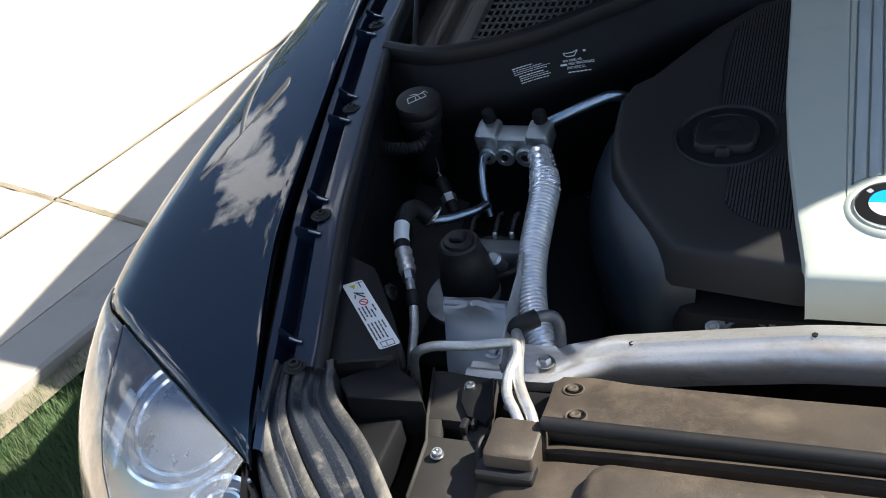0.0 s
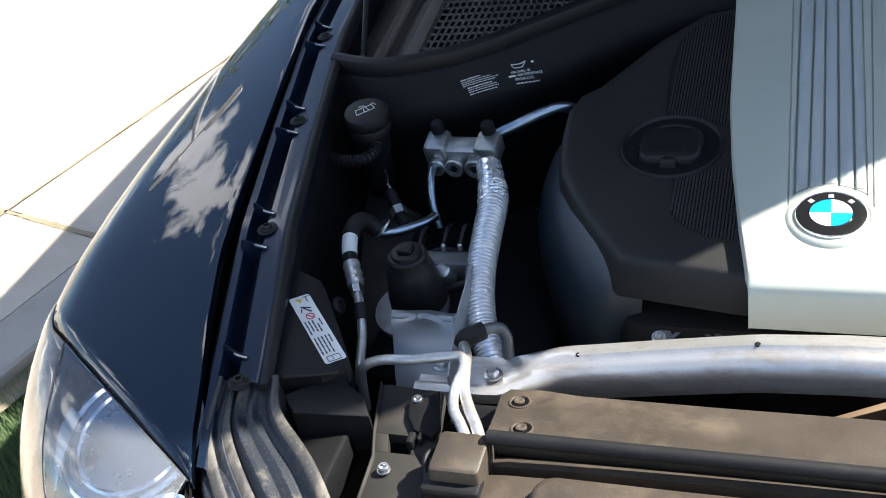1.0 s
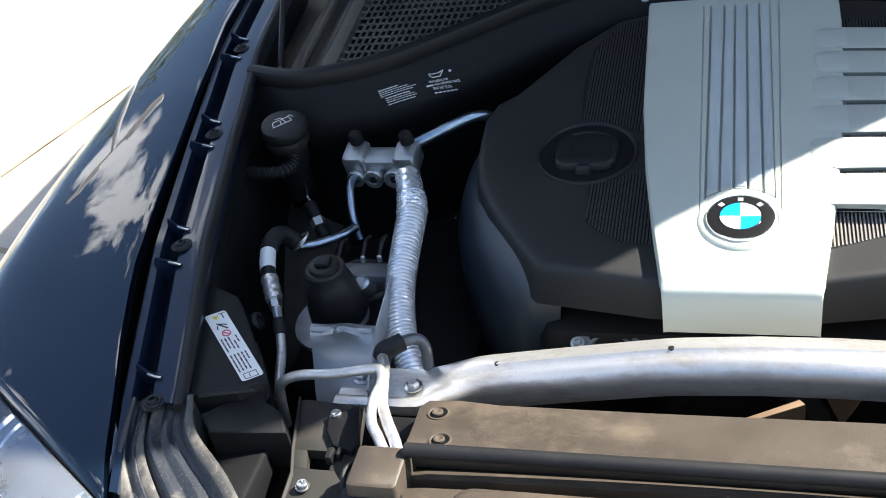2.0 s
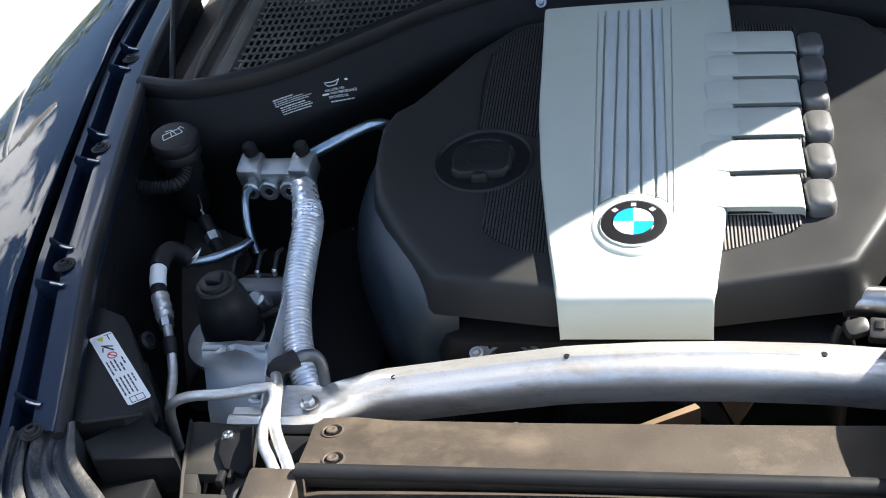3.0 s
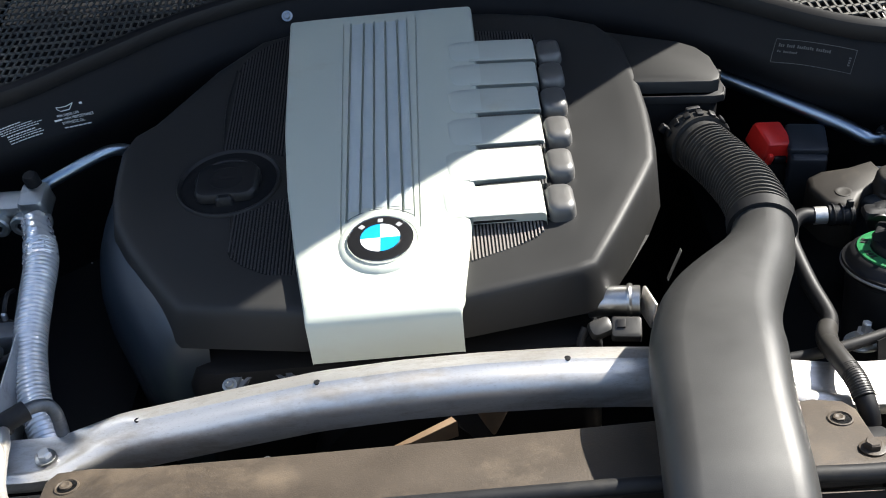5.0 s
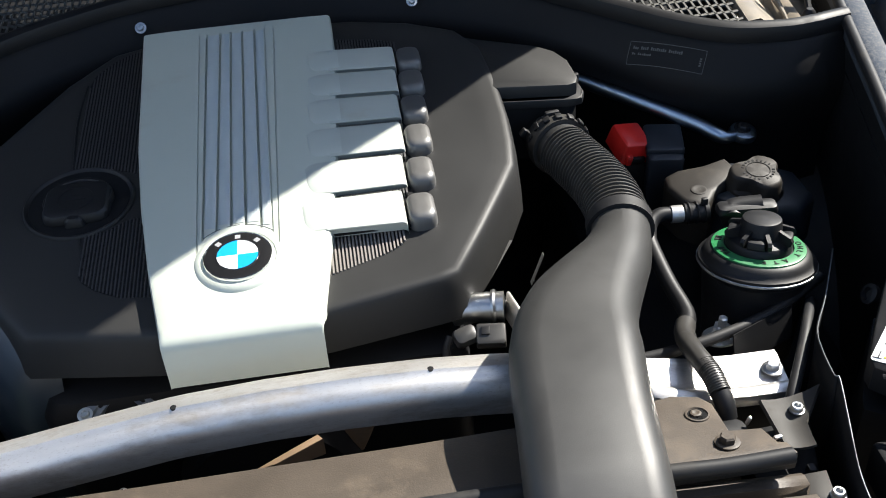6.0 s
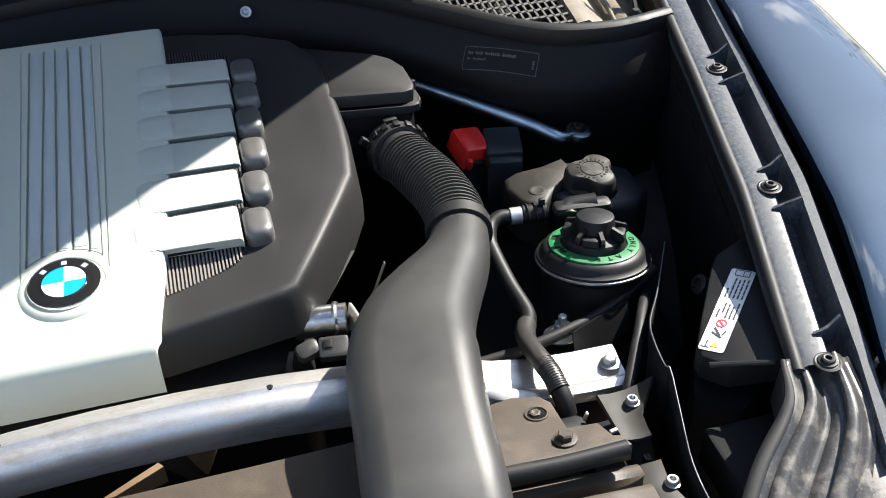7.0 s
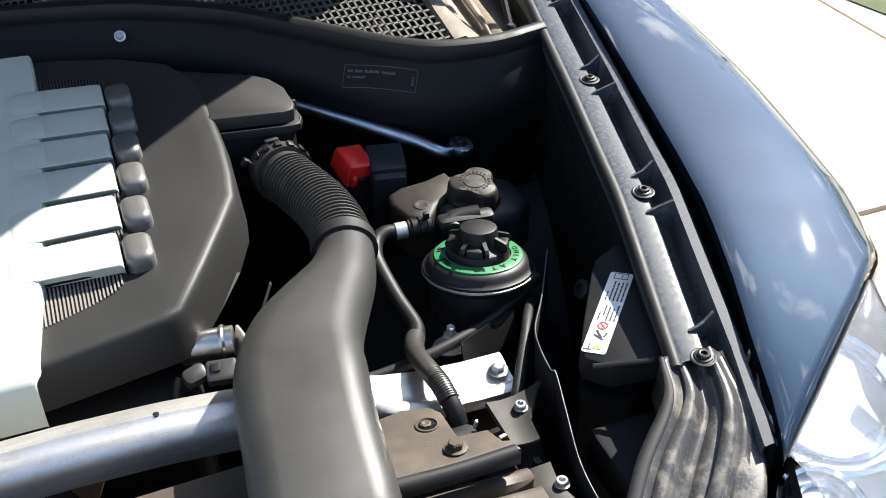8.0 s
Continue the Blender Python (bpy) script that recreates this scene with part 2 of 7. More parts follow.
def part(name, bm, material, parent=None, label="", smooth=35.0):
    """Links a bmesh as one mesh object, under a thing or a part."""
    ob = new(name, finish(bm, material, smooth))
    if parent is not None:
        ob.parent = parent
        ob.matrix_parent_inverse = Matrix.Translation(parent.matrix_world.translation).inverted() if parent.type == "EMPTY" else Matrix()
    return tagged(ob, label)


def thing(name, label, category, at=(0, 0, 0), group="", kind=""):
    ob = new(name)
    ob.empty_display_size = 0.02
    ob.matrix_world = Matrix.Translation(at)
    return tagged(ob, label, category, group, kind)


def single(name, bm, material, label, category, group="", kind="", smooth=35.0):
    return tagged(part(name, bm, material, None, "", smooth), label, category, group, kind)


def join(*bms):
    out = bmesh.new()
    for b in bms:
        me = bpy.data.meshes.new("tmp")
        b.to_mesh(me)
        b.free()
        out.from_mesh(me)
        bpy.data.meshes.remove(me)
    return out


def moved(bm, m):
    bmesh.ops.transform(bm, matrix=m, verts=bm.verts)
    return bm


def loft(rings, closed=True, caps=True):
    """Skin through rings of equal count."""
    bm = bmesh.new()
    rows = [[bm.verts.new(p) for p in ring] for ring in rings]
    count = len(rows[0])
    for a, b in zip(rows, rows[1:]):
        for i in range(count if closed else count - 1):
            j = (i + 1) % count
            bm.faces.new((a[i], a[j], b[j], b[i]))
    if caps and closed:
        bm.faces.new(rows[0][::-1])
        bm.faces.new(rows[-1])
    return bm


def thick(rows, t, closed=False):
    """An open grid given a thickness downwards along its normals."""
    bm = loft(rows, closed, False)
    bmesh.ops.recalc_face_normals(bm, faces=bm.faces)
    up = sum(f.normal.z * f.calc_area() for f in bm.faces)
    if up < 0:
        bmesh.ops.reverse_faces(bm, faces=bm.faces)
    bmesh.ops.solidify(bm, geom=bm.faces[:], thickness=t)
    return bm


def glide(points, n=10):
    """A smooth line through the points."""
    pts = [Vector(p) for p in points]
    pts = [2 * pts[0] - pts[1]] + pts + [2 * pts[-1] - pts[-2]]
    out = []
    for i in range(1, len(pts) - 2):
        p0, p1, p2, p3 = pts[i - 1 : i + 3]
        for k in range(n):
            t = k / n
            out.append(0.5 * (2 * p1 + (p2 - p0) * t + (2 * p0 - 5 * p1 + 4 * p2 - p3) * t * t + (3 * p1 - p0 - 3 * p2 + p3) * t ** 3))
    return out + [pts[-2]]


def sweep(line, section, caps=True, up=(0, 0, 1)):
    """Sweeps a closed section, given as (side, up) pairs or a function of the fraction along the line."""
    rings, up = [], Vector(up)
    for i, p in enumerate(line):
        way = (line[min(i + 1, len(line) - 1)] - line[max(i - 1, 0)]).normalized()
        side = way.cross(up)
        side = side.normalized() if side.length > 1e-4 else Vector((1, 0, 0))
        top = side.cross(way).normalized()
        sec = section(i / (len(line) - 1)) if callable(section) else section
        rings.append([p + side * a + top * b for a, b in sec])
    return loft(rings, True, caps)


def circle(r, n=12, a0=0.0):
    return [(r * math.cos(a0 + 2 * math.pi * k / n), r * math.sin(a0 + 2 * math.pi * k / n)) for k in range(n)]


def tube(points, r, n=12, step=8, up=(0, 0, 1)):
    line = glide(points, step) if step else [Vector(p) for p in points]
    return sweep(line, (lambda t: circle(r(t), n)) if callable(r) else circle(r, n), True, up)


def roundrect(w, h, r, n=4):
    """A rounded rectangle, half sizes w and h."""
    r, out = min(r, w * 0.98, h * 0.98), []
    for cx, cy, a in ((w - r, h - r, 0), (-w + r, h - r, 90), (-w + r, -h + r, 180), (w - r, -h + r, 270)):
        out += [(cx + r * math.cos(radians(a + 90 * k / n)), cy + r * math.sin(radians(a + 90 * k / n))) for k in range(n + 1)]
    return out


def block(w, d, h, r=0.004, m=None, taper=1.0):
    """A box with rounded edges standing on z = 0; w, d, h whole sizes."""
    s = [(0.0, 1 - r / w * 1.4, 1 - r / d * 1.4), (r, 1, 1), (h - r, taper, taper), (h - 0.3 * r, taper - r / w * 0.6, taper - r / d * 0.6), (h, taper - 2 * r / w, taper - 2 * r / d)]
    rings = [[(x, y, z) for x, y in roundrect(w / 2 * a, d / 2 * b, r, 3)] for z, a, b in s]
    bm = loft(rings)
    return moved(bm, m) if m is not None else bm


def turned(profile, n=28, m=None, caps=True):
    """A turned body from (radius, height) pairs."""
    rings = [[(max(r, 1e-4) * math.cos(2 * math.pi * k / n), max(r, 1e-4) * math.sin(2 * math.pi * k / n), z) for k in range(n)] for r, z in profile]
    bm = loft(rings, True, caps)
    return moved(bm, m) if m is not None else bm


def prism(poly, z0, z1, inset=0.004):
    """An upright body over a plan outline; z0 and z1 numbers or functions of (x, y); the upper edge is rounded."""
    f0 = z0 if callable(z0) else (lambda x, y: z0)
    f1 = z1 if callable(z1) else (lambda x, y: z1)
    c = Vector((sum(p[0] for p in poly) / len(poly), sum(p[1] for p in poly) / len(poly)))
    def shrunk(d):
        out = []
        for i, p in enumerate(poly):
            a, b, q = Vector(poly[i - 1]), Vector(poly[(i + 1) % len(poly)]), Vector(p)
            e1, e2 = (q - a).normalized(), (b - q).normalized()
            nrm = Vector((-(e1.y + e2.y), e1.x + e2.x))
            nrm = nrm.normalized() if nrm.length > 1e-6 else Vector((0, 0))
            if nrm.dot(c - q) < 0:
                nrm = -nrm
            out.append(q + nrm * d)
        return out
    s1, s2 = shrunk(inset * 0.3), shrunk(inset)
    rings = [[(x, y, f0(x, y)) for x, y in poly], [(x, y, f1(x, y) - inset) for x, y in poly],
             [(x, y, f1(x, y) - inset * 0.3) for x, y in s1], [(x, y, f1(x, y)) for x, y in s2]]
    return loft(rings)


def facing(at, normal, spin=0.0):
    """A pose whose z looks along the normal."""
    return Matrix.Translation(at) @ Vector(normal).to_track_quat("Z", "Y").to_matrix().to_4x4() @ pose(0, 0, 0, 0, 0, spin)


def screw(name, at, parent, r=0.008, normal=(0, 0, 1), material=None, socket=True, washer=1.6):
    """A screw with washer, head and a six-lobed recess."""
    m = facing(at, normal)
    head = turned([(r * washer, 0), (r * washer, r * 0.16), (r * 1.05, r * 0.2), (r, r * 0.28), (r, r * 0.85), (r * 0.85, r * 1.05), (r * 0.55, r * 1.05), (r * 0.5, r * 0.5)], 18, m)
    return part(name, head, material or STEEL, parent)


def hexbolt(name, at, parent, r=0.009, normal=(0, 0, 1), material=None):
    m = facing(at, normal)
    a = turned([(r * 1.5, 0), (r * 1.5, r * 0.15), (r * 1.2, r * 0.25)], 20, m.copy())
    b = turned([(r, r * 0.2), (r, r * 0.85), (r * 0.8, r * 1.05)], 6, m.copy())
    return part(name, join(a, b), material or STEEL, parent, smooth=25)


def letters(text, size, m, material, parent, name="lettering", align="LEFT"):
    cu = bpy.data.curves.new("text", "FONT")
    cu.body, cu.size, cu.align_x, cu.extrude = text, size, align, 0.0002
    ob = new("tmp_text", cu)
    bpy.context.view_layer.update()
    me = bpy.data.meshes.new_from_object(ob.evaluated_get(bpy.context.evaluated_depsgraph_get()))
    bpy.data.objects.remove(ob)
    me.transform(m)
    me.materials.clear()
    me.materials.append(material)
    out = new(name, me)
    out.parent = parent
    out.matrix_parent_inverse = Matrix.Translation(parent.matrix_world.translation).inverted() if parent.type == "EMPTY" else Matrix()
    return out


def bars(rows, m, material, parent, name="print"):
    """Plain bars (x, y, width, height) on the plane z = 0 of m."""
    bm = bmesh.new()
    for x, y, w, h in rows:
        lo = [bm.verts.new((x + a * w, y + b * h, 0)) for a, b in ((0, 0), (1, 0), (1, 1), (0, 1))]
        hi = [bm.verts.new((x + a * w, y + b * h, 0.0003)) for a, b in ((0, 0), (1, 0), (1, 1), (0, 1))]
        bm.faces.new(hi)
        for i in range(4):
            bm.faces.new((lo[i], lo[(i + 1) % 4], hi[(i + 1) % 4], hi[i]))
    return part(name, moved(bm, m), material, parent, smooth=0)


def curve(table):
    xs, ys = [p[0] for p in table], [p[1] for p in table]
    return lambda v: float(np.interp(v, xs, ys))


# ---- ground ----
def sheet(poly, z, thickness=0.0):
    bm = bmesh.new()
    top = [bm.verts.new((x, y, z)) for x, y in poly]
    bm.faces.new(top)
    if thickness:
        low = [bm.verts.new((x, y, z - thickness)) for x, y in poly]
        for i in range(len(poly)):
            bm.faces.new((top[i], low[i], low[(i + 1) % len(poly)], top[(i + 1) % len(poly)]))
    return bm


single("ground", sheet([(-400, -400), (400, -400), (400, 400), (-400, 400)], -0.06), EARTH, "flat dry earth under the paving, reaching to the horizon", "ground", kind="structure", smooth=0)
# the kerb runs along K_WAY; paving lies beyond it, lawn on the car's side of it
K_AT, K_WAY = Vector((-2.276, 0.70, 0)), Vector((0.26, 0.966, 0)).normalized()
K_SIDE = Vector((K_WAY.y, -K_WAY.x, 0))


def along(u, v, z=0.0):
    return K_AT + K_WAY * u + K_SIDE * v + Vector((0, 0, z))


pavement = thing("pavement", "pale sun-bleached concrete paving slabs with dirty cracked joints", "pavement", kind="structure")
SLAB_U = [-9.0, -6.0, -3.0, 0.395, 2.6, 5.2, 8.2, 12.0]
SLAB_V = [-9.0, -6.0, -3.0, -0.562, -0.02]
for i in range(len(SLAB_U) - 1):
    for j in range(len(SLAB_V) - 1):
        g = 0.012
        u0, u1, v0, v1 = SLAB_U[i] + g, SLAB_U[i + 1] - g, SLAB_V[j] + g, SLAB_V[j + 1] - g
        part("slab", sheet([along(a, b)[:2] for a, b in ((u0, v0), (u1, v0), (u1, v1), (u0, v1))], 0.0 - 0.002 * ((i * 3 + j) % 3), 0.05), CONCRETE, pavement, smooth=0)
bed = sheet([along(a, b)[:2] for a, b in ((-9, -9), (12, -9), (12, 0.3), (-9, 0.3))], -0.012)
part("joint_bed", bed, JOINT, pavement, "dark soil and weeds in the joints", smooth=0)


def ragged(u0, v0, u1, v1, width, seed):
    """A strip of dirt with a ragged edge lying along a joint."""
    rnd, n = random.Random(seed), 90
    a, b = Vector((u0, v0)), Vector((u1, v1))
    side = Vector((-(b - a).y, (b - a).x)).normalized()
    left, right, w = [], [], width
    for k in range(n + 1):
        p = a.lerp(b, k / n)
        w = 0.75 * w + 0.25 * width * rnd.uniform(0.1, 2.2)
        left.append(along(*(p + side * w * rnd.uniform(0.4, 1.0)), 0.0016))
        right.append(along(*(p - side * w * rnd.uniform(0.4, 1.0)), 0.0016))
    return loft([left, right], False, False)


part("joint_dirt", ragged(-1.5, -0.562, 6.0, -0.562, 0.009, 1), JOINT, pavement, smooth=0)
part("joint_dirt", ragged(0.395, -3.0, 0.395, -0.03, 0.012, 2), JOINT, pavement, smooth=0)
# drive under and beyond the car
for i, (x0, x1) in enumerate(((-1.0, 0.2), (0.2, 2.95), (2.95, 6.0), (6.0, 10.0))):
    for j, (y0, y1) in enumerate(((-6.0, -2.4), (-2.4, 0.8), (0.8, 2.9), (2.9, 5.6), (5.6, 9.0))):
        part("slab", sheet([(x0 + 0.01, y0 + 0.01), (x1 - 0.01, y0 + 0.01), (x1 - 0.01, y1 - 0.01), (x0 + 0.01, y1 - 0.01)], 0.002 * ((i + j) % 2), 0.05), CONCRETE, pavement, smooth=0)
for y0, y1 in ((0.95, 2.9), (2.9, 5.6), (5.6, 9.0)):
    part("slab", sheet([(-1.6, y0 + 0.01), (-1.01, y0 + 0.01), (-1.01, y1 - 0.01), (-1.6, y1 - 0.01)], 0.002, 0.05), CONCRETE, pavement, smooth=0)
part("joint_bed", sheet([(-1.02, -6.1), (10.1, -6.1), (10.1, 9.1), (-1.65, 9.1), (-1.65, 0.95), (-1.02, 0.95)], -0.016), JOINT, pavement, smooth=0)

kerb = thing("kerb", "weathered pale concrete kerb edging the lawn", "kerb", kind="structure")
for k in range(-5, 8):
    a, b = k * 0.95 + 0.31 + 0.006, (k + 1) * 0.95 + 0.31 - 0.006
    sec = [(0.0, -0.02), (0.0, 0.012), (0.012, 0.024), (0.205, 0.026), (0.218, 0.018), (0.22, -0.04)]
    part("kerbstone", loft([[along(a, v, z) for v, z in sec], [along(b, v, z) for v, z in sec]]), KERB, kerb, smooth=20)


def lawn(name, inside, corners, count, seed, label):
    """Short blades standing on a soil bed."""
    rnd, verts, faces = random.Random(seed), [], []
    (x0, y0), (x1, y1) = corners
    while len(faces) < count:
        x, y = rnd.uniform(x0, x1), rnd.uniform(y0, y1)
        if not inside(x, y):
            continue
        h, a, w, lean = rnd.uniform(0.022, 0.045), rnd.uniform(0, 6.28), rnd.uniform(0.0014, 0.0028), rnd.uniform(0.0, 0.03)
        dx, dy, n = math.cos(a), math.sin(a), len(verts)
        b = rnd.uniform(0, 6.28)
        verts += [(x - dx * w, y - dy * w, -0.05), (x + dx * w, y + dy * w, -0.05), (x + lean * math.cos(b), y + lean * math.sin(b), h - 0.03)]
        faces.append((n, n + 1, n + 2))
    me = bpy.data.meshes.new(name)
    me.from_pydata(verts, [], faces)
    me.materials.append(GRASS)
    return tagged(new(name, me), label, "grass", kind="stuff")


part("lawn_bed", sheet([along(a, b)[:2] for a, b in ((-4, 0.2), (4, 0.2), (4, 1.6), (-4, 1.6))], -0.045), SOIL, pavement, "dark lawn soil", smooth=0)
lawn("grass", lambda x, y: (Vector((x, y, 0)) - K_AT).dot(K_SIDE) > 0.215, ((-2.6, -1.4), (-1.02, 1.5)), 90000, 3, "short green lawn grass beside the kerb")
part("lawn_bed", sheet([(3.06, 2.0), (3.36, 0.8), (6.5, 0.8), (6.5, 5.5), (2.2, 5.5)], 0.006), SOIL, pavement, smooth=0)
lawn("grass_verge", lambda x, y: x + 0.25 * y > 3.555, ((2.5, 1.0), (4.2, 3.4)), 26000, 5, "strip of green grass beyond the paving")
lawn("weeds", lambda x, y: (x - 2.555) ** 2 / 0.004 + (y - 2.105) ** 2 / 0.004 < 1 + 0.5 * math.sin(30 * x), ((2.4, 1.95), (2.85, 2.25)), 320, 6, "small tuft of weeds growing in a paving joint")


# ---- car body ----
car = thing("car", "dark navy blue car with its bonnet raised and engine bay open", "car")
CLIP_X = curve([(-0.62, 0.575), (-0.50, 0.612), (-0.361, 0.656), (-0.129, 0.72), (0.113, 0.778), (0.365, 0.838), (0.75, 0.90)])
RAIL_Z = curve([(-0.62, 0.885), (-0.50, 0.918), (-0.361, 0.943), (-0.129, 0.98), (0.113, 0.997), (0.365, 1.009), (0.75, 1.018)])
EDGE_X = curve([(-0.62, 0.61), (-0.49, 0.652), (-0.44, 0.674), (-0.37, 0.695), (-0.29, 0.724), (-0.187, 0.756), (-0.09, 0.776), (0.05, 0.806), (0.218, 0.843), (0.43, 0.888), (0.75, 0.93)])
EDGE_Z = curve([(-0.62, 0.885), (-0.489, 0.927), (-0.372, 0.955), (-0.294, 0.969), (-0.187, 0.986), (-0.09, 0.998), (0.05, 1.008), (0.218, 1.018), (0.43, 1.025), (0.9, 1.035)])
EDGE_OUT = {-1: 0.001, 1: 0.010}
OUT_X = curve([(-0.6, 0.86), (-0.5, 0.905), (-0.4, 0.95), (-0.3, 0.977), (-0.2, 0.99), (0.0, 1.0), (0.5, 1.005), (0.9, 1.005)])
OUT_TRIM = {-1: curve([(-0.6, 0.0), (0.9, 0.0)]), 1: curve([(-0.6, 0.045), (-0.27, 0.036), (-0.2, 0.022), (-0.07, 0.012), (0.08, -0.004), (0.25, -0.012), (0.9, -0.012)])}
FRONT_Y = curve([(0, -0.487), (0.3, -0.425), (0.6, -0.365), (0.85, -0.31), (0.90, -0.288), (0.94, -0.262), (1.0, -0.250), (1.5, -0.22)])
SLOPE = curve([(0, 22), (0.05, 9), (0.15, 2), (0.30, 0), (0.50, -2), (0.70, -7), (0.77, -11), (0.80, -24), (0.88, -32), (0.94, -45), (0.98, -66), (1.0, -80)])
FALL = [0.0]
for k in range(200):
    FALL.append(FALL[-1] + 0.19 / 200 * math.tan(radians(SLOPE((k + 0.5) / 200))))
BULGE = curve([(k / 200, z) for k, z in enumerate(FALL)] + [(1.03, FALL[-1] - 0.06), (1.5, -0.50)])
ACROSS = [0, 0.01, 0.05, 0.12, 0.2, 0.3, 0.4, 0.5, 0.6, 0.68, 0.75, 0.8, 0.85, 0.88, 0.91, 0.94, 0.96, 0.975, 0.985, 0.993, 1.0, 1.1, 1.25, 1.5]


def skin(s, a, y):
    """A point of the fender: a across from the bonnet gap (0) over the shoulder (1) down to the sill (1.5)."""
    e, o = EDGE_X(y) + EDGE_OUT[s], OUT_X(y) - OUT_TRIM[s](y)
    return Vector((s * (e + (o - e) * min(a, 1.0)), y, EDGE_Z(y) + BULGE(a)))


def build_fender(s):
    rows = []
    for a in ACROSS:
        y0 = FRONT_Y(a)
        row = [skin(s, a, y0 + (0.95 - y0) * (w / 34) ** 1.15) for w in range(35)]
        rows.append(row)
    lip = [p + Vector((0, 0, -0.014)) for p in rows[0]]
    hem = [p + Vector((s * 0.006, 0.001, -0.016)) for p in rows[0]]
    fender = part("fender", loft([hem, lip] + rows, False, False), PAINT, car, "glossy navy blue painted front fender", smooth=50)
    fender.modifiers.new("sheet", "SOLIDIFY").thickness = 0.0015
    return fender


def nose(s, a, u):
    """The front corner: u runs forward and down from the fender's front edge."""
    p = skin(s, a, FRONT_Y(a))
    k = min(a, 1.0)
    out = Vector((s * (0.10 + 0.06 * k ** 1.5), -1.0 + 0.10 * k, 0)).normalized()
    f = 0.19 * (1 - max(0.0, 1 - u) ** 1.7)
    side = min(1.0, max(0.0, (k - 0.62) / 0.28))
    h = 0.02 * u + (0.30 + 0.06 * side) * u ** (2.1 - 0.6 * side)
    if a > 1:
        h *= 0.7
    return p + out * f + Vector((0, 0, -h))


def build_nose(s):
    top = [k / 22 for k in range(23)]
    # bumper skin below and outside of the lamp
    lamp_u = curve([(0.0, 0.60), (0.40, 0.58), (0.47, 0.52), (0.53, 0.44), (0.58, 0.32), (0.64, 0.16), (0.69, 0.06), (0.73, 0.015), (2.0, 0.004)])
    rows = []
    for a in [0.0, 0.02, 0.05] + [0.1 + 0.05 * k for k in range(7)] + [0.43 + 0.02 * k for k in range(16)] + [0.76, 0.80, 0.84, 0.88, 0.91, 0.93, 0.95, 0.965, 0.985, 1.0, 1.05, 1.12, 1.25, 1.5]:
        u0 = lamp_u(a)
        rows.append([nose(s, a, u0 + (1 - u0) * k / 22) for k in range(23)])
    bumper = part("bumper_corner", loft(rows, False, False), BUMPER, car, "navy blue painted bumper corner with the paving's sandy reflection in its colour", smooth=50)
    bumper.modifiers.new("sheet", "SOLIDIFY").thickness = 0.002
    lamp = part("headlight", thick([[nose(s, a, u) + Vector((0, 0, -0.085)) for u in [0.0, 0.06, 0.14, 0.22, 0.3, 0.38, 0.46, 0.52, 0.6]] for a in [0.01 + 0.72 * k / 24 for k in range(25)]], 0.004), LAMPDARK, car, "clear headlight with chrome rings")
    lens = part("lens", thick([[nose(s, a, 0.008 + max(0.0, lamp_u(a) - 0.012) * k / 14) + Vector((0, 0, 0.0008)) for k in range(15)] for a in [0.015 + 0.71 * k / 40 for k in range(41)]], 0.003), GLASS, lamp, "clear plastic lens", smooth=60)
    lens.visible_shadow = False
    # rim of the lens against the fender
    part("trim", tube([nose(s, a, 0.004) + Vector((0, 0, -0.004)) for a in [0.01 + 0.72 * k / 12 for k in range(13)]], 0.0022, 8, 2), BLACK, lamp)
    part("trim", tube([nose(s, a, lamp_u(a)) + Vector((0, 0, -0.0012)) for a in [0.30, 0.36, 0.42, 0.47, 0.50, 0.53, 0.56, 0.58, 0.61, 0.64, 0.67, 0.70, 0.73]], 0.0018, 8, 2), BLACK, lamp)
    for a, u, r in ((0.34, 0.02, 0.086), (0.07, 0.16, 0.044)):
        c = nose(s, a, u) + Vector((0, 0, -0.045))
        m = facing(c, Vector((0, -0.30, 1.0)).normalized())
        part("ring", turned([(r, 0.0), (r, 0.006), (r - 0.004, 0.009), (r - 0.008, 0.006), (r - 0.008, 0.0)], 40, m, False), CHROME, lamp)
        part("ring", turned([(r - 0.016, -0.004), (r - 0.016, 0.003), (r - 0.019, 0.005), (r - 0.022, 0.003), (r - 0.022, -0.004)], 40, m, False), CHROME, lamp)
        part("ring", turned([(r * 0.68, -0.012), (r * 0.68, -0.006), (r * 0.65, -0.004), (r * 0.62, -0.006), (r * 0.62, -0.012)], 40, m, False), CHROME, lamp)
        part("reflector", turned([(r - 0.008, 0.0), (r - 0.018, -0.016), (r * 0.45, -0.034), (r * 0.2, -0.038)], 32, m), LAMPBOWL, lamp)
        part("bulb_lens", turned([(r * 0.46, -0.034), (r * 0.45, -0.027), (r * 0.37, -0.020), (r * 0.20, -0.016), (0.001, -0.015)], 24, m), LAMPBOWL, lamp)
    # side marker wedge
    part("side_reflector", thick([[nose(s, a, u) + Vector((0, 0, -0.012)) for u in [0.14, 0.22, 0.30, 0.40]] for a in [0.49, 0.52, 0.55]], 0.003), LAMPBOWL, lamp)


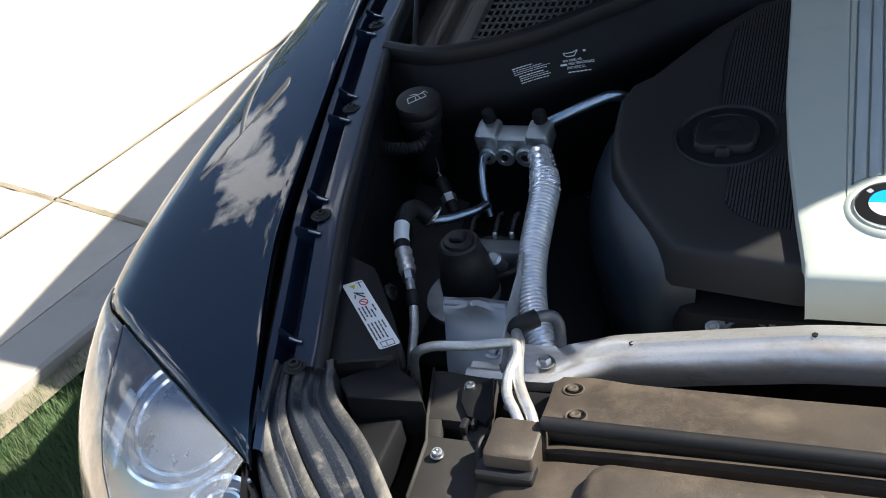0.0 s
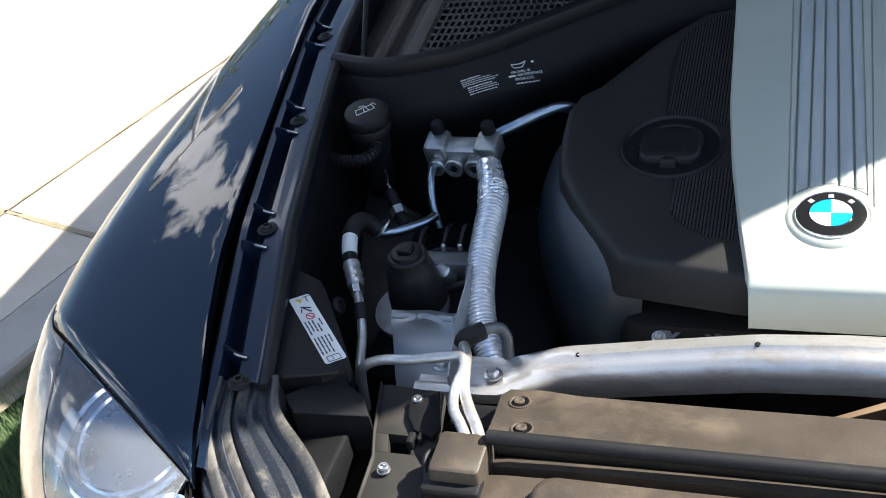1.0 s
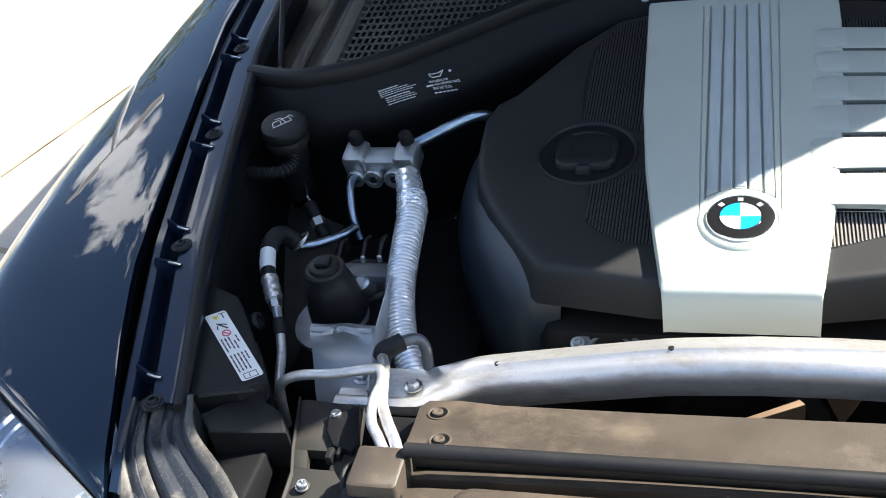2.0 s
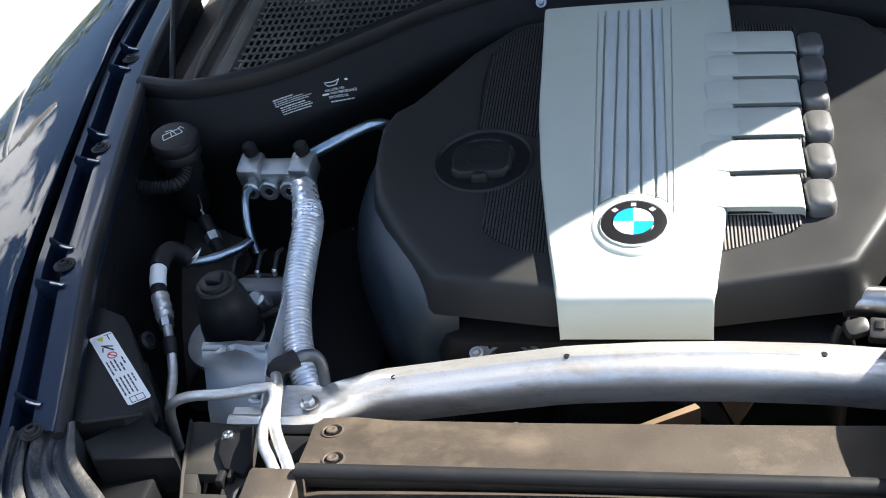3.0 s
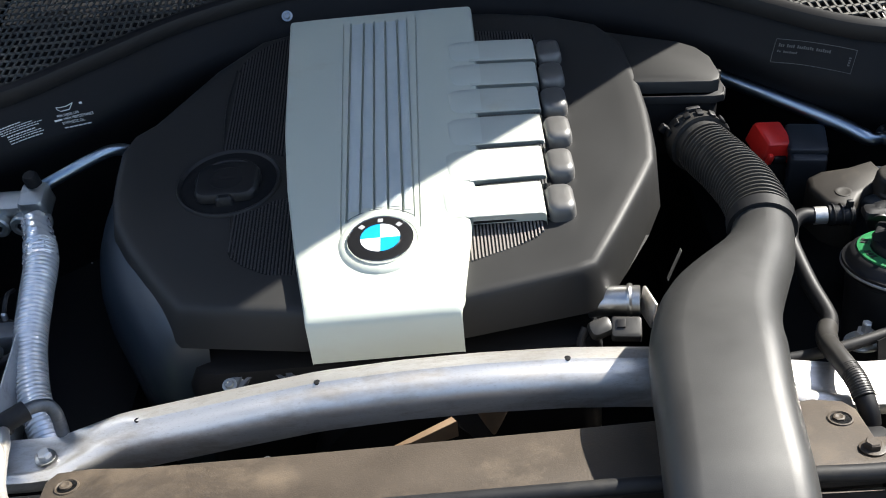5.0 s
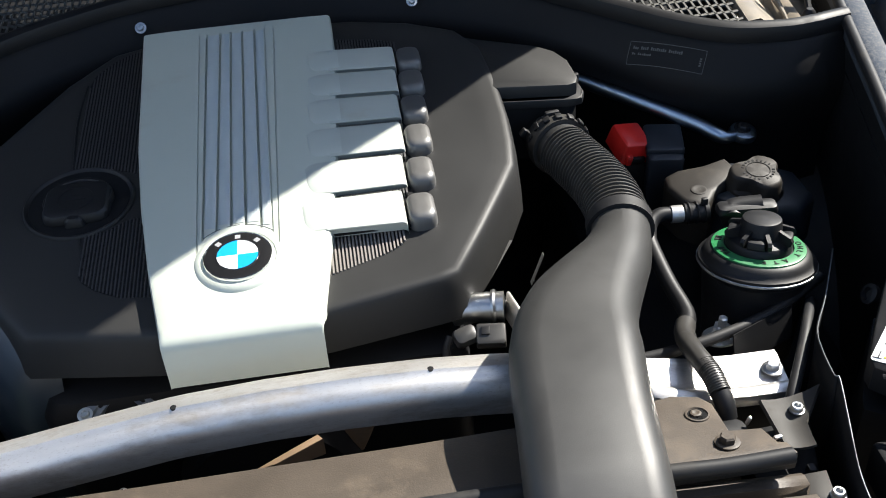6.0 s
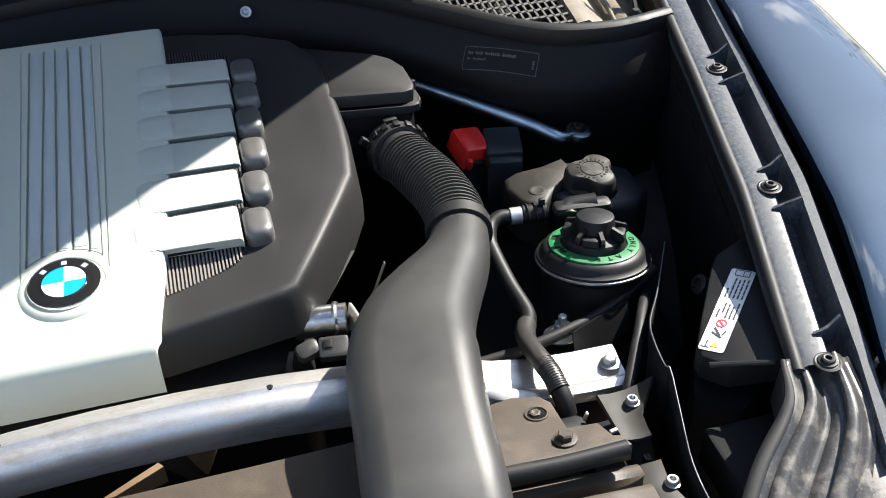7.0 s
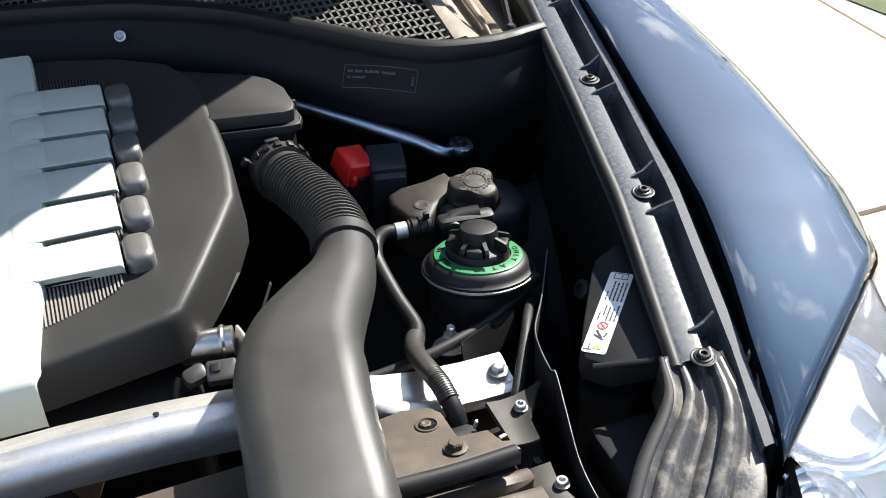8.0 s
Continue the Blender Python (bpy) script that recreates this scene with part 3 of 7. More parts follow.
def build_rail(s):
    ys = [0.72 - 0.02 * k for k in range(55)]           # rear to front, ends at -0.36
    w = 1.10 if s > 0 else 0.92
    sec = [(-0.032, -0.030), (-0.031, -0.012), (-0.027, -0.003), (-0.020, 0.000), (0.003, -0.002), (0.006, -0.006), (0.008, -0.034), (0.026 * w, -0.034), (0.0285 * w, -0.004), (0.0305 * w, 0.000), (0.0405 * w, 0.001), (0.043 * w, -0.003), (0.044 * w, -0.060)]
    rings = [[Vector((s * (CLIP_X(y) + a), y, RAIL_Z(y) + b)) for a, b in sec] for y in ys]
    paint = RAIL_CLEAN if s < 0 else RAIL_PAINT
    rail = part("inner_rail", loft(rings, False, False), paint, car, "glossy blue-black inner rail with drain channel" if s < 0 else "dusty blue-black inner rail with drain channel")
    # the outer flange runs on to the lamp
    tip = [-0.36 - 0.012 * k for k in range(10)]
    outer = [(0.0275 * w, -0.03), (0.0285 * w, -0.004), (0.0305 * w, 0.000), (0.0405 * w, 0.001), (0.043 * w, -0.003), (0.044 * w, -0.05)]
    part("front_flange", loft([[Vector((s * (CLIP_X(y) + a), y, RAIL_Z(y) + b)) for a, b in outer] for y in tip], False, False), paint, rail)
    # closing sheet below the channel and the gap
    low = [0.72 - 0.04 * k for k in range(34)]
    part("closing_sheet", loft([[Vector((s * (CLIP_X(y) - 0.03), y, RAIL_Z(y) - 0.065)) for y in low], [Vector((s * (EDGE_X(y) + EDGE_OUT[s] + 0.012), y, RAIL_Z(y) - 0.055)) for y in low], [Vector((s * (EDGE_X(y) + EDGE_OUT[s] + 0.009), y, EDGE_Z(y) - 0.008)) for y in low]], False, False), DEEP, rail, "black closing sheet")
    # rubber edge on the bay side
    part("edge_seal", tube([(s * (CLIP_X(y) - 0.0295), y, RAIL_Z(y) - 0.008) for y in ys[::3]], 0.0080, 12, 3), RUBBER, rail, "black rubber edge seal")
    part("gap_seal", tube([(s * (CLIP_X(y) + 0.0440 * w + 0.004), y, RAIL_Z(y) - 0.018) for y in ys[::3]], 0.005, 10, 3), RUBBER, rail, "black rubber gap seal")
    # inner wing hanging from the rail
    part("inner_wing", loft([[Vector((s * (CLIP_X(y) - 0.030 + 0.02 * d), y, RAIL_Z(y) - 0.016 - 0.5 * d)) for d in (0, 0.04, 0.1, 0.3, 0.6, 1.0)] for y in ys], False, False), DEEP, rail, "black inner wing")
    for y in (0.365, 0.113, -0.129, -0.361):
        x, z = s * CLIP_X(y), RAIL_Z(y) - 0.001
        part("rail_bolt", turned([(0.0135, 0), (0.0135, 0.0014), (0.0118, 0.0020), (0.0108, 0.0016), (0.0098, 0.0018), (0.0092, 0.0034), (0.0072, 0.0040), (0.0066, 0.0036), (0.0062, 0.0062), (0.0046, 0.0070), (0.0034, 0.0068), (0.0030, 0.004)], 22, Matrix.Translation((x, y, z))), BLACK, rail, "black flanged torx bolt")
        for dy in ((0.031, -0.031) if y > -0.3 else (0.034,)):
            yy = y + dy
            base, zz = Vector((s * (CLIP_X(yy) + 0.001), yy, RAIL_Z(yy))), RAIL_Z(yy)
            k = 1 if dy > 0 else -1
            fin = [(-0.006, 0.0005), (0.008, 0.0045), (0.024, 0.0125), (0.027, 0.006), (0.026, -0.022), (0.010, -0.024), (0.004, -0.010)]
            rings = [[base + Vector((s * a, t + 9.0 * a * a * k, b)) for a, b in fin] for t in (-0.0016, 0.0016)]
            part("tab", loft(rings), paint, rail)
            if s < 0:
                # pale folded foot added for the bright sky glint on the tab
                foot = [(-0.0065, 0.0016), (0.001, 0.0034), (0.009, 0.0062), (0.008, 0.0030), (-0.004, 0.0004)]
                part("tab_foot", loft([[base + Vector((s * a, t - 0.0030 + 9.0 * a * a * k, b)) for a, b in foot] for t in (-0.0016, 0.0010)]), STEEL, rail)
    return rail


def build_front_ribs(s):
    """The muddy moulded rubber lip that turns inwards in front of the rail."""
    lip = thing("bay_lip", "mud-stained moulded black rubber lip beside the headlight", "rubber lip", (s * 0.6, -0.45, 0.88), group="bay lips")
    mud = LIP_SHADED if s < 0 else MUDDY
    tracks = [(0.616, 0.600, 0.545, 0.490), (0.636, 0.622, 0.566, 0.510), (0.654, 0.640, 0.590, 0.532), (0.668, 0.652, 0.612, 0.556), (0.682, 0.668, 0.634, 0.585)]
    ysets = [(-0.348, -0.390, -0.440, -0.505), (-0.345, -0.395, -0.448, -0.512), (-0.348, -0.402, -0.458, -0.518), (-0.352, -0.415, -0.468, -0.522), (-0.356, -0.425, -0.478, -0.530)]
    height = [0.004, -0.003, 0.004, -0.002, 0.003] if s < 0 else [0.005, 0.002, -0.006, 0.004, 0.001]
    zs = (0.938, 0.925, 0.908, 0.886)
    lines = [glide([(s * x, y, z + h) for x, y, z in zip(tr, yy, zs)], 8) for tr, yy, h in zip(tracks, ysets, height)]
    rows = []
    for k in range(len(lines) - 1):
        for f in (0, 0.12, 0.25, 0.4, 0.55, 0.7, 0.85):
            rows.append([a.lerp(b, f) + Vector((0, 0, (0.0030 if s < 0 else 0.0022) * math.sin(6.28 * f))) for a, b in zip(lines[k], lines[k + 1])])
    rows.append(lines[-1])
    rows.insert(0, [p + Vector((-s * 0.004, 0, -0.05)) for p in lines[0]])
    rows.append([p + Vector((s * 0.004, 0, -0.04)) for p in lines[-1]])
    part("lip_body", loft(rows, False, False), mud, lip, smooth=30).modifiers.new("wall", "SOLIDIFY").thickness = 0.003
    # flat raised mud-stained ridges, wider towards the front
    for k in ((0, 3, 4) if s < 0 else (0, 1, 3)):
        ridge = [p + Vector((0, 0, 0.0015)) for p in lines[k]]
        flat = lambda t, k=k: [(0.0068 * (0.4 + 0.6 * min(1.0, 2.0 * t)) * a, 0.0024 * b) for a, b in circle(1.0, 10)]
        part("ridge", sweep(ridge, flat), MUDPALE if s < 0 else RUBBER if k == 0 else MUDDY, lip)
    part("lip_base", block(0.16, 0.22, 0.05, 0.004, Matrix.Translation((s * 0.625, -0.455, 0.82))), DEEP, lip)
    # corner pad beside the lamp
    spine = [Vector((s * x, y, z)) for x, y, z in ((0.662, -0.424, 0.912), (0.648, -0.455, 0.908), (0.630, -0.485, 0.902), (0.604, -0.52, 0.893))]
    pad = sweep(glide(spine, 6), lambda k: [(a * (0.45 + 0.55 * math.sin(min(1.0, 0.25 + 3.0 * k) * math.pi / 2)), b) for a, b in roundrect(0.017, 0.006, 0.0055, 4)])
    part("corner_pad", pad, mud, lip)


for s in (-1, 1):
    build_fender(s)
    build_nose(s)
    build_rail(s)
    build_front_ribs(s)


# bonnet, raised on its rear hinges
BONNET_HALF = curve([(0, 0.90), (0.47, 0.860), (0.68, 0.827), (0.85, 0.802), (1.03, 0.786), (1.3, 0.783), (1.42, 0.772), (1.47, 0.75)])


def build_bonnet():
    o, rows = radians(74), []
    for k in range(15):
        d = 1.47 * k / 14
        half = BONNET_HALF(d)
        rows.append([Vector((half * c, 0.80 - d * math.cos(o), 1.03 + d * math.sin(o) + 0.03 * (1 - c * c))) for c in (-1, -0.8, -0.5, -0.2, 0, 0.2, 0.5, 0.8, 1)])
    bonnet = part("bonnet", thick(rows, 0.018), PAINT, car, "raised navy blue bonnet")
    # unseen liner, kept black so little light bounces into the bay
    part("liner", thick([[Vector((p.x * 0.90, p.y - 0.018, p.z - 0.022)) for p in r] for r in rows[1:-1]], 0.012), DEEP, bonnet, "unseen black liner under the bonnet")


build_bonnet()

# closed floor and walls of the bay
for sx in (-1, 1):
    # block added to keep stray sunlight off the undertray
    part("arch_liner", block(0.30, 0.80, 0.34, 0.04, Matrix.Translation((sx * 0.56, 0.32, 0.34))), DEEP, car, "black block added to keep the bay's side dark")
part("undertray", block(1.36, 1.30, 0.02, 0.004, Matrix.Translation((0, 0.05, 0.33))), DEEP, car, "black undertray")
part("crossmember", block(1.20, 0.08, 0.50, 0.01, Matrix.Translation((0, -0.52, 0.33))), DEEP, car, "black front panel")
for sx in (-1, 1):
    wheel = part("wheel", turned([(0.20, -0.13), (0.35, -0.12), (0.37, -0.08), (0.37, 0.08), (0.35, 0.12), (0.20, 0.13)], 40, pose(sx * 0.82, 0.33, 0.37, 0, 90, 0)), TYRE, car, "black tyre")
    part("rim", turned([(0.20, -0.10), (0.21, 0.0), (0.19, 0.10), (0.06, 0.12)], 30, pose(sx * 0.82, 0.33, 0.37, 0, 90, 0)), ALU, wheel)
cabin = loft([[(-0.93, 0.95, 0.25), (0.93, 0.95, 0.25), (0.93, 0.95, 1.0), (0.72, 0.95, 1.06), (-0.72, 0.95, 1.06), (-0.93, 0.95, 1.0)],
              [(-0.93, 4.0, 0.25), (0.93, 4.0, 0.25), (0.93, 4.0, 1.0), (0.72, 4.0, 1.1), (-0.72, 4.0, 1.1), (-0.93, 4.0, 1.0)]])
part("cabin", cabin, PAINT, car)
roof = loft([[(-0.80, 0.93, 1.05), (0.80, 0.93, 1.05), (0.76, 1.36, 1.72), (-0.76, 1.36, 1.72)], [(-0.72, 3.9, 1.05), (0.72, 3.9, 1.05), (0.74, 3.5, 1.76), (-0.74, 3.5, 1.76)]])
part("roof", roof, PAINT, car)


# ---- cowl ----
SEAL = [(-0.795, 0.300), (-0.735, 0.280), (-0.690, 0.278), (-0.620, 0.300), (-0.560, 0.335), (-0.508, 0.382), (-0.443, 0.443), (-0.377, 0.505), (-0.300, 0.555), (-0.20, 0.60), (0.0, 0.635),
        (0.20, 0.60), (0.300, 0.555), (0.377, 0.505), (0.443, 0.440), (0.508, 0.372), (0.560, 0.318), (0.620, 0.276), (0.690, 0.262), (0.735, 0.266), (0.752, 0.270), (0.788, 0.278)]
cowl = thing("cowl_partition", "black plastic cowl partition with a rubber top seal", "cowl panel", (0, 0.5, 0.9))
seal_line = glide([(x, y, 1.0) for x, y in SEAL], 5)
part("top_seal", sweep(seal_line, [(0.011, -0.016), (0.013, -0.004), (0.010, 0.006), (0.004, 0.010), (-0.004, 0.010), (-0.010, 0.006), (-0.012, -0.004), (-0.009, -0.016)]), SEALRUB, cowl, "black rubber bonnet seal")
rows = []
for out, z in ((0.004, 0.988), (-0.010, 0.984), (-0.015, 0.979), (-0.022, 0.966), (-0.037, 0.945), (-0.044, 0.925), (-0.038, 0.90), (-0.022, 0.87), (0.0, 0.82), (0.0, 0.45)):
    row = []
    for i, p in enumerate(seal_line):
        way = (seal_line[min(i + 1, len(seal_line) - 1)] - seal_line[max(i - 1, 0)]).normalized()
        row.append(Vector((p.x + way.y * -out * 0.6, p.y + out, z)))
    rows.append(row)
part("front_panel", loft(rows, False, False), DEEP, cowl, "matt black partition wall", smooth=40)
for x, y in ((-0.206, 0.571), (0.215, 0.560)):
    screw("clip", (x, y - 0.005, 0.967), cowl, 0.0055, (0, -0.75, 0.66), STEEL)

# mesh grilles behind the partition, each with its frame
def build_grille(s):
    grille = thing("cowl_grille", "black plastic honeycomb cowl intake grille", "grille", (s * 0.5, 0.5, 0.985), group="cowl grilles")
    inside = lambda x, y: y > float(np.interp(x, [0.1, 0.2, 0.3, 0.377, 0.443, 0.508, 0.56, 0.655], [0.66, 0.62, 0.573, 0.523, 0.462, 0.396, 0.345, 0.305])) + 0.012 and y < 0.80 and x < 0.655 + (y - 0.3) * 0.10
    verts, faces = [], []
    px, py, t = 0.0114, 0.0255, 0.0019
    def bar(a, b, w):
        d = (b - a).normalized()
        n = Vector((-d.y, d.x)) * w
        k = len(verts)
        for z in (0.985, 0.9825):
            verts.extend([(*(a + n), z), (*(b + n), z), (*(b - n), z), (*(a - n), z)])
        faces.extend([(k, k + 1, k + 2, k + 3), (k, k + 4, k + 5, k + 1), (k + 3, k + 2, k + 6, k + 7)])
    for j in range(26):
        for i in range(-4, 60):
            x, y = 0.06 + px * i + 0.0012 * j, 0.28 + py * j
            if not inside(x, y):
                continue
            c = Vector((x, y))
            bar(c + Vector((0, -0.0015)), c + Vector((px, 0.0015)), t * 1.5)
            bar(c, c + Vector((0.0012, py)), t * 0.85)
    verts = [(s * x, y, z) for x, y, z in verts]
    me = bpy.data.meshes.new("lattice")
    me.from_pydata(verts, [], faces)
    me.materials.append(MESH)
    bars_ob = new("lattice", me)
    bars_ob.parent, bars_ob.matrix_parent_inverse = grille, Matrix.Translation(grille.matrix_world.translation).inverted()
    tagged(bars_ob, kind="stuff")
    part("tray", sheet([(s * x, y) for x, y in ((0.1, 0.68), (0.3, 0.60), (0.5, 0.44), (0.62, 0.33), (0.69, 0.32), (0.75, 0.85), (0.1, 0.85))], 0.925, 0.01), DEEP, grille, smooth=0)
    # side scuttle panel with raised ridge, between grille and strut
    rows = []
    for k in range(12):
        y = 0.315 + 0.05 * k
        x0 = 0.66 + (y - 0.3) * 0.10
        rows.append([Vector((s * (x0 + a), y, z)) for a, z in ((0.0, 0.978), (0.004, 0.988), (0.022, 0.990), (0.040, 0.975), (0.062, 0.962), (0.078, 0.975), (0.088, 0.977), (0.098, 0.955), (0.17, 0.93))])
    # left trim and ridges use the darker plastic
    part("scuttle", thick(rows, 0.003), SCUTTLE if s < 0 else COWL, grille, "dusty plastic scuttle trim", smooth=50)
    # two raised ridges that run back beside the grille, and the dark tube behind them
    for a, w in ((0.034, 0.0052), (0.070, 0.0060)):
        ridge = [(s * (0.66 + (y - 0.3) * 0.10 + a), y, 0.978 - 0.10 * max(0.0, 0.40 - y)) for y in (0.335, 0.38, 0.43, 0.50, 0.60, 0.80)]
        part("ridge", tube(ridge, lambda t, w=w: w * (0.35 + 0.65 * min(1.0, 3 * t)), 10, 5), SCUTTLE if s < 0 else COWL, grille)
    part("drain_tube", tube([(s * 0.752, 0.40, 0.952), (s * 0.765, 0.50, 0.956), (s * 0.785, 0.72, 0.96)], 0.011, 14, 4), DEEP, grille, "dark drain tube")


for s in (-1, 1):
    build_grille(s)
    strut = thing("gas_strut", "slim black bonnet gas strut", "gas strut", (s * 0.765, 0.335, 0.98), group="bonnet struts")
    part("rod", tube([(s * 0.766, 0.335, 0.975), (s * 0.782, 0.44, 1.047), (s * 0.788, 0.50, 1.088)], 0.0050, 10, 2), BLACK, strut)
    part("cylinder", tube([(s * 0.785, 0.47, 1.068), (s * 0.812, 0.705, 1.228)], 0.0095, 12, 2), BLACK, strut)
    part("ball_joint", turned([(0.010, 0), (0.011, 0.006), (0.008, 0.014), (0.005, 0.018)], 14, Matrix.Translation((s * 0.765, 0.335, 0.968))), BLACK, strut)


# ---- distance ----
def build_woods(name, centre, length, heading, seed, label):
    """A row of far trees: trunks and loose crowns of leaf clumps, joined."""
    rnd, verts, faces = random.Random(seed), [], []
    along_way = Vector((math.cos(heading), math.sin(heading), 0))
    def leaf(c, size):
        n = Vector((rnd.gauss(0, 1), rnd.gauss(0, 1), rnd.gauss(0, 1))).normalized()
        a = n.orthogonal().normalized() * size
        b = n.cross(a)
        k = len(verts)
        verts.extend([c - a, c + b * 0.6, c + a, c - b * 0.6])
        faces.append((k, k + 1, k + 2, k + 3))
    count = int(length / 4.2)
    for i in range(count):
        base = Vector(centre) + along_way * ((i - count / 2) * 4.2 + rnd.uniform(-1, 1)) + Vector((rnd.uniform(-2, 2), rnd.uniform(-2, 2), 0))
        h = rnd.uniform(6.5, 9.5)
        k = len(verts)
        for z, r in ((0, 0.22), (h * 0.6, 0.10)):
            verts.extend([base + Vector((r * math.cos(2.09 * j), r * math.sin(2.09 * j), z)) for j in range(3)])
        faces.extend([(k + j, k + (j + 1) % 3, k + 3 + (j + 1) % 3, k + 3 + j) for j in range(3)])
        for _ in range(26):
            c = base + Vector((rnd.gauss(0, 1.3), rnd.gauss(0, 1.3), h * rnd.uniform(0.3, 1.0)))
            for _ in range(34):
                leaf(c + Vector((rnd.gauss(0, 0.5), rnd.gauss(0, 0.5), rnd.gauss(0, 0.4))), rnd.uniform(0.10, 0.22))
    me = bpy.data.meshes.new(name)
    me.from_pydata(verts, [], faces)
    me.materials.append(LEAF)
    return tagged(new(name, me), label, "trees", kind="stuff")


build_woods("far_trees", (-10.5, 15.5, 0), 12, radians(35), 11, "row of distant green trees")
build_woods("far_trees", (16.5, 13.0, 0), 34, radians(-52), 12, "row of distant green trees")

lamp_post = thing("street_lamp", "tall grey street lamp with two heads across the paving", "street lamp", (-6.4, 5.9, 0))
part("pole", tube([(-6.4, 5.9, 0), (-6.4, 5.9, 4.0), (-6.4, 5.9, 5.3)], lambda t: 0.10 - 0.04 * t, 14, 3), LAMPGREY, lamp_post)
for k in (-1, 1):
    part("lamp_head", block(0.75, 0.22, 0.16, 0.05, pose(-6.4, 5.9, 5.25, 0, 0, 43) @ pose(k * 0.62, 0, 0)), LAMPGREY, lamp_post)
part("arm", tube([(-6.4 - 0.55 * math.cos(radians(43)), 5.9 - 0.55 * math.sin(radians(43)), 5.3), (-6.4 + 0.55 * math.cos(radians(43)), 5.9 + 0.55 * math.sin(radians(43)), 5.3)], 0.05, 10, 2), LAMPGREY, lamp_post)


# ---- engine cover ----
BASE_Z = lambda x, y: 0.909 + 0.099 * y + 0.07 * max(0.0, x - 0.10)
TOP_Z = lambda x, y: 0.930 + 0.095 * y
engine = thing("engine_cover", "dark grey plastic engine cover with pale centre panel and badge", "engine cover", (-0.05, 0.2, 0.85))
OUTLINE = [(-0.288, -0.060), (-0.312, -0.030), (-0.337, 0.004), (-0.370, 0.055), (-0.393, 0.099), (-0.405, 0.150), (-0.409, 0.197), (-0.411, 0.245), (-0.400, 0.282), (-0.375, 0.305), (-0.345, 0.355), (-0.300, 0.43), (-0.24, 0.50), (-0.15, 0.53),
           (0.0, 0.535), (0.12, 0.52), (0.20, 0.488), (0.265, 0.445), (0.292, 0.39), (0.300, 0.301), (0.300, 0.218), (0.296, 0.160), (0.289, 0.114), (0.267, 0.073), (0.231, 0.010), (0.193, -0.053), (0.172, -0.060),
           (0.036, -0.082), (-0.052, -0.086), (-0.146, -0.082)]


def build_cover():
    c = Vector((-0.05, 0.22))
    def ring(scale_out, z):
        out = []
        for x, y in OUTLINE:
            d = (Vector((x, y)) - c).normalized()
            q = Vector((x, y)) + d * scale_out
            out.append(Vector((q.x, q.y, z(x, y))))
        return out
    drop = lambda d: (lambda x, y: BASE_Z(x, y) - d)
    rings = [ring(0.012, lambda x, y: 0.847 if y < 0.1 else 0.86), ring(0.006, drop(0.022)), ring(0.0035, drop(0.011)), ring(0.0015, drop(0.0055)), ring(-0.0005, drop(0.0028)), ring(-0.004, drop(0.0009)), ring(-0.010, drop(0.0))]
    edge = rings[-1]
    for f in (0.93, 0.8, 0.6, 0.4, 0.2, 0.05):
        rings.append([Vector((c.x + (p.x - c.x) * f, c.y + (p.y - c.y) * f, BASE_Z(c.x + (p.x - c.x) * f, c.y + (p.y - c.y) * f))) for p in edge])
    part("base", loft(rings), COVER, engine, "dark grey moulded base shell", smooth=50)


build_cover()

# pale centre panel with long grooves
# each groove: x at the rear, x at the front end, y of the front end, depth
GROOVES = [(-0.1100, -0.0990, 0.004, 0.0020), (-0.0990, -0.0930, 0.032, 0.0050), (-0.0790, -0.0770, 0.046, 0.0050), (-0.0640, -0.0600, 0.051, 0.0050),
           (-0.0470, -0.0430, 0.050, 0.0050), (-0.0290, -0.0250, 0.042, 0.0050), (-0.0140, -0.0115, 0.032, 0.0022), (-0.0005, -0.0050, 0.004, 0.0020)]


def groove_x(g, y):
    return g[1] + (g[0] - g[1]) * max(0.0, min(1.0, (y - g[2]) / (0.49 - g[2])))


LEFT = curve([(-0.118, -0.1365), (-0.016, -0.154), (0.113, -0.172), (0.238, -0.184), (0.38, -0.190), (0.519, -0.196)])
RIGHT = curve([(-0.118, 0.036), (0.012, 0.0550), (0.088, 0.0655), (0.16, 0.0725), (0.23, 0.0780), (0.357, 0.0850), (0.415, 0.0865), (0.505, 0.086)])
LIP = curve([(-0.1195, -0.068), (-0.1185, -0.046), (-0.1165, -0.022), (-0.1145, -0.0155), (-0.112, -0.0120), (-0.108, -0.0098), (-0.100, -0.0074), (-0.085, -0.0048), (-0.06, -0.0020), (-0.02, 0.0), (0.6, 0.0)])


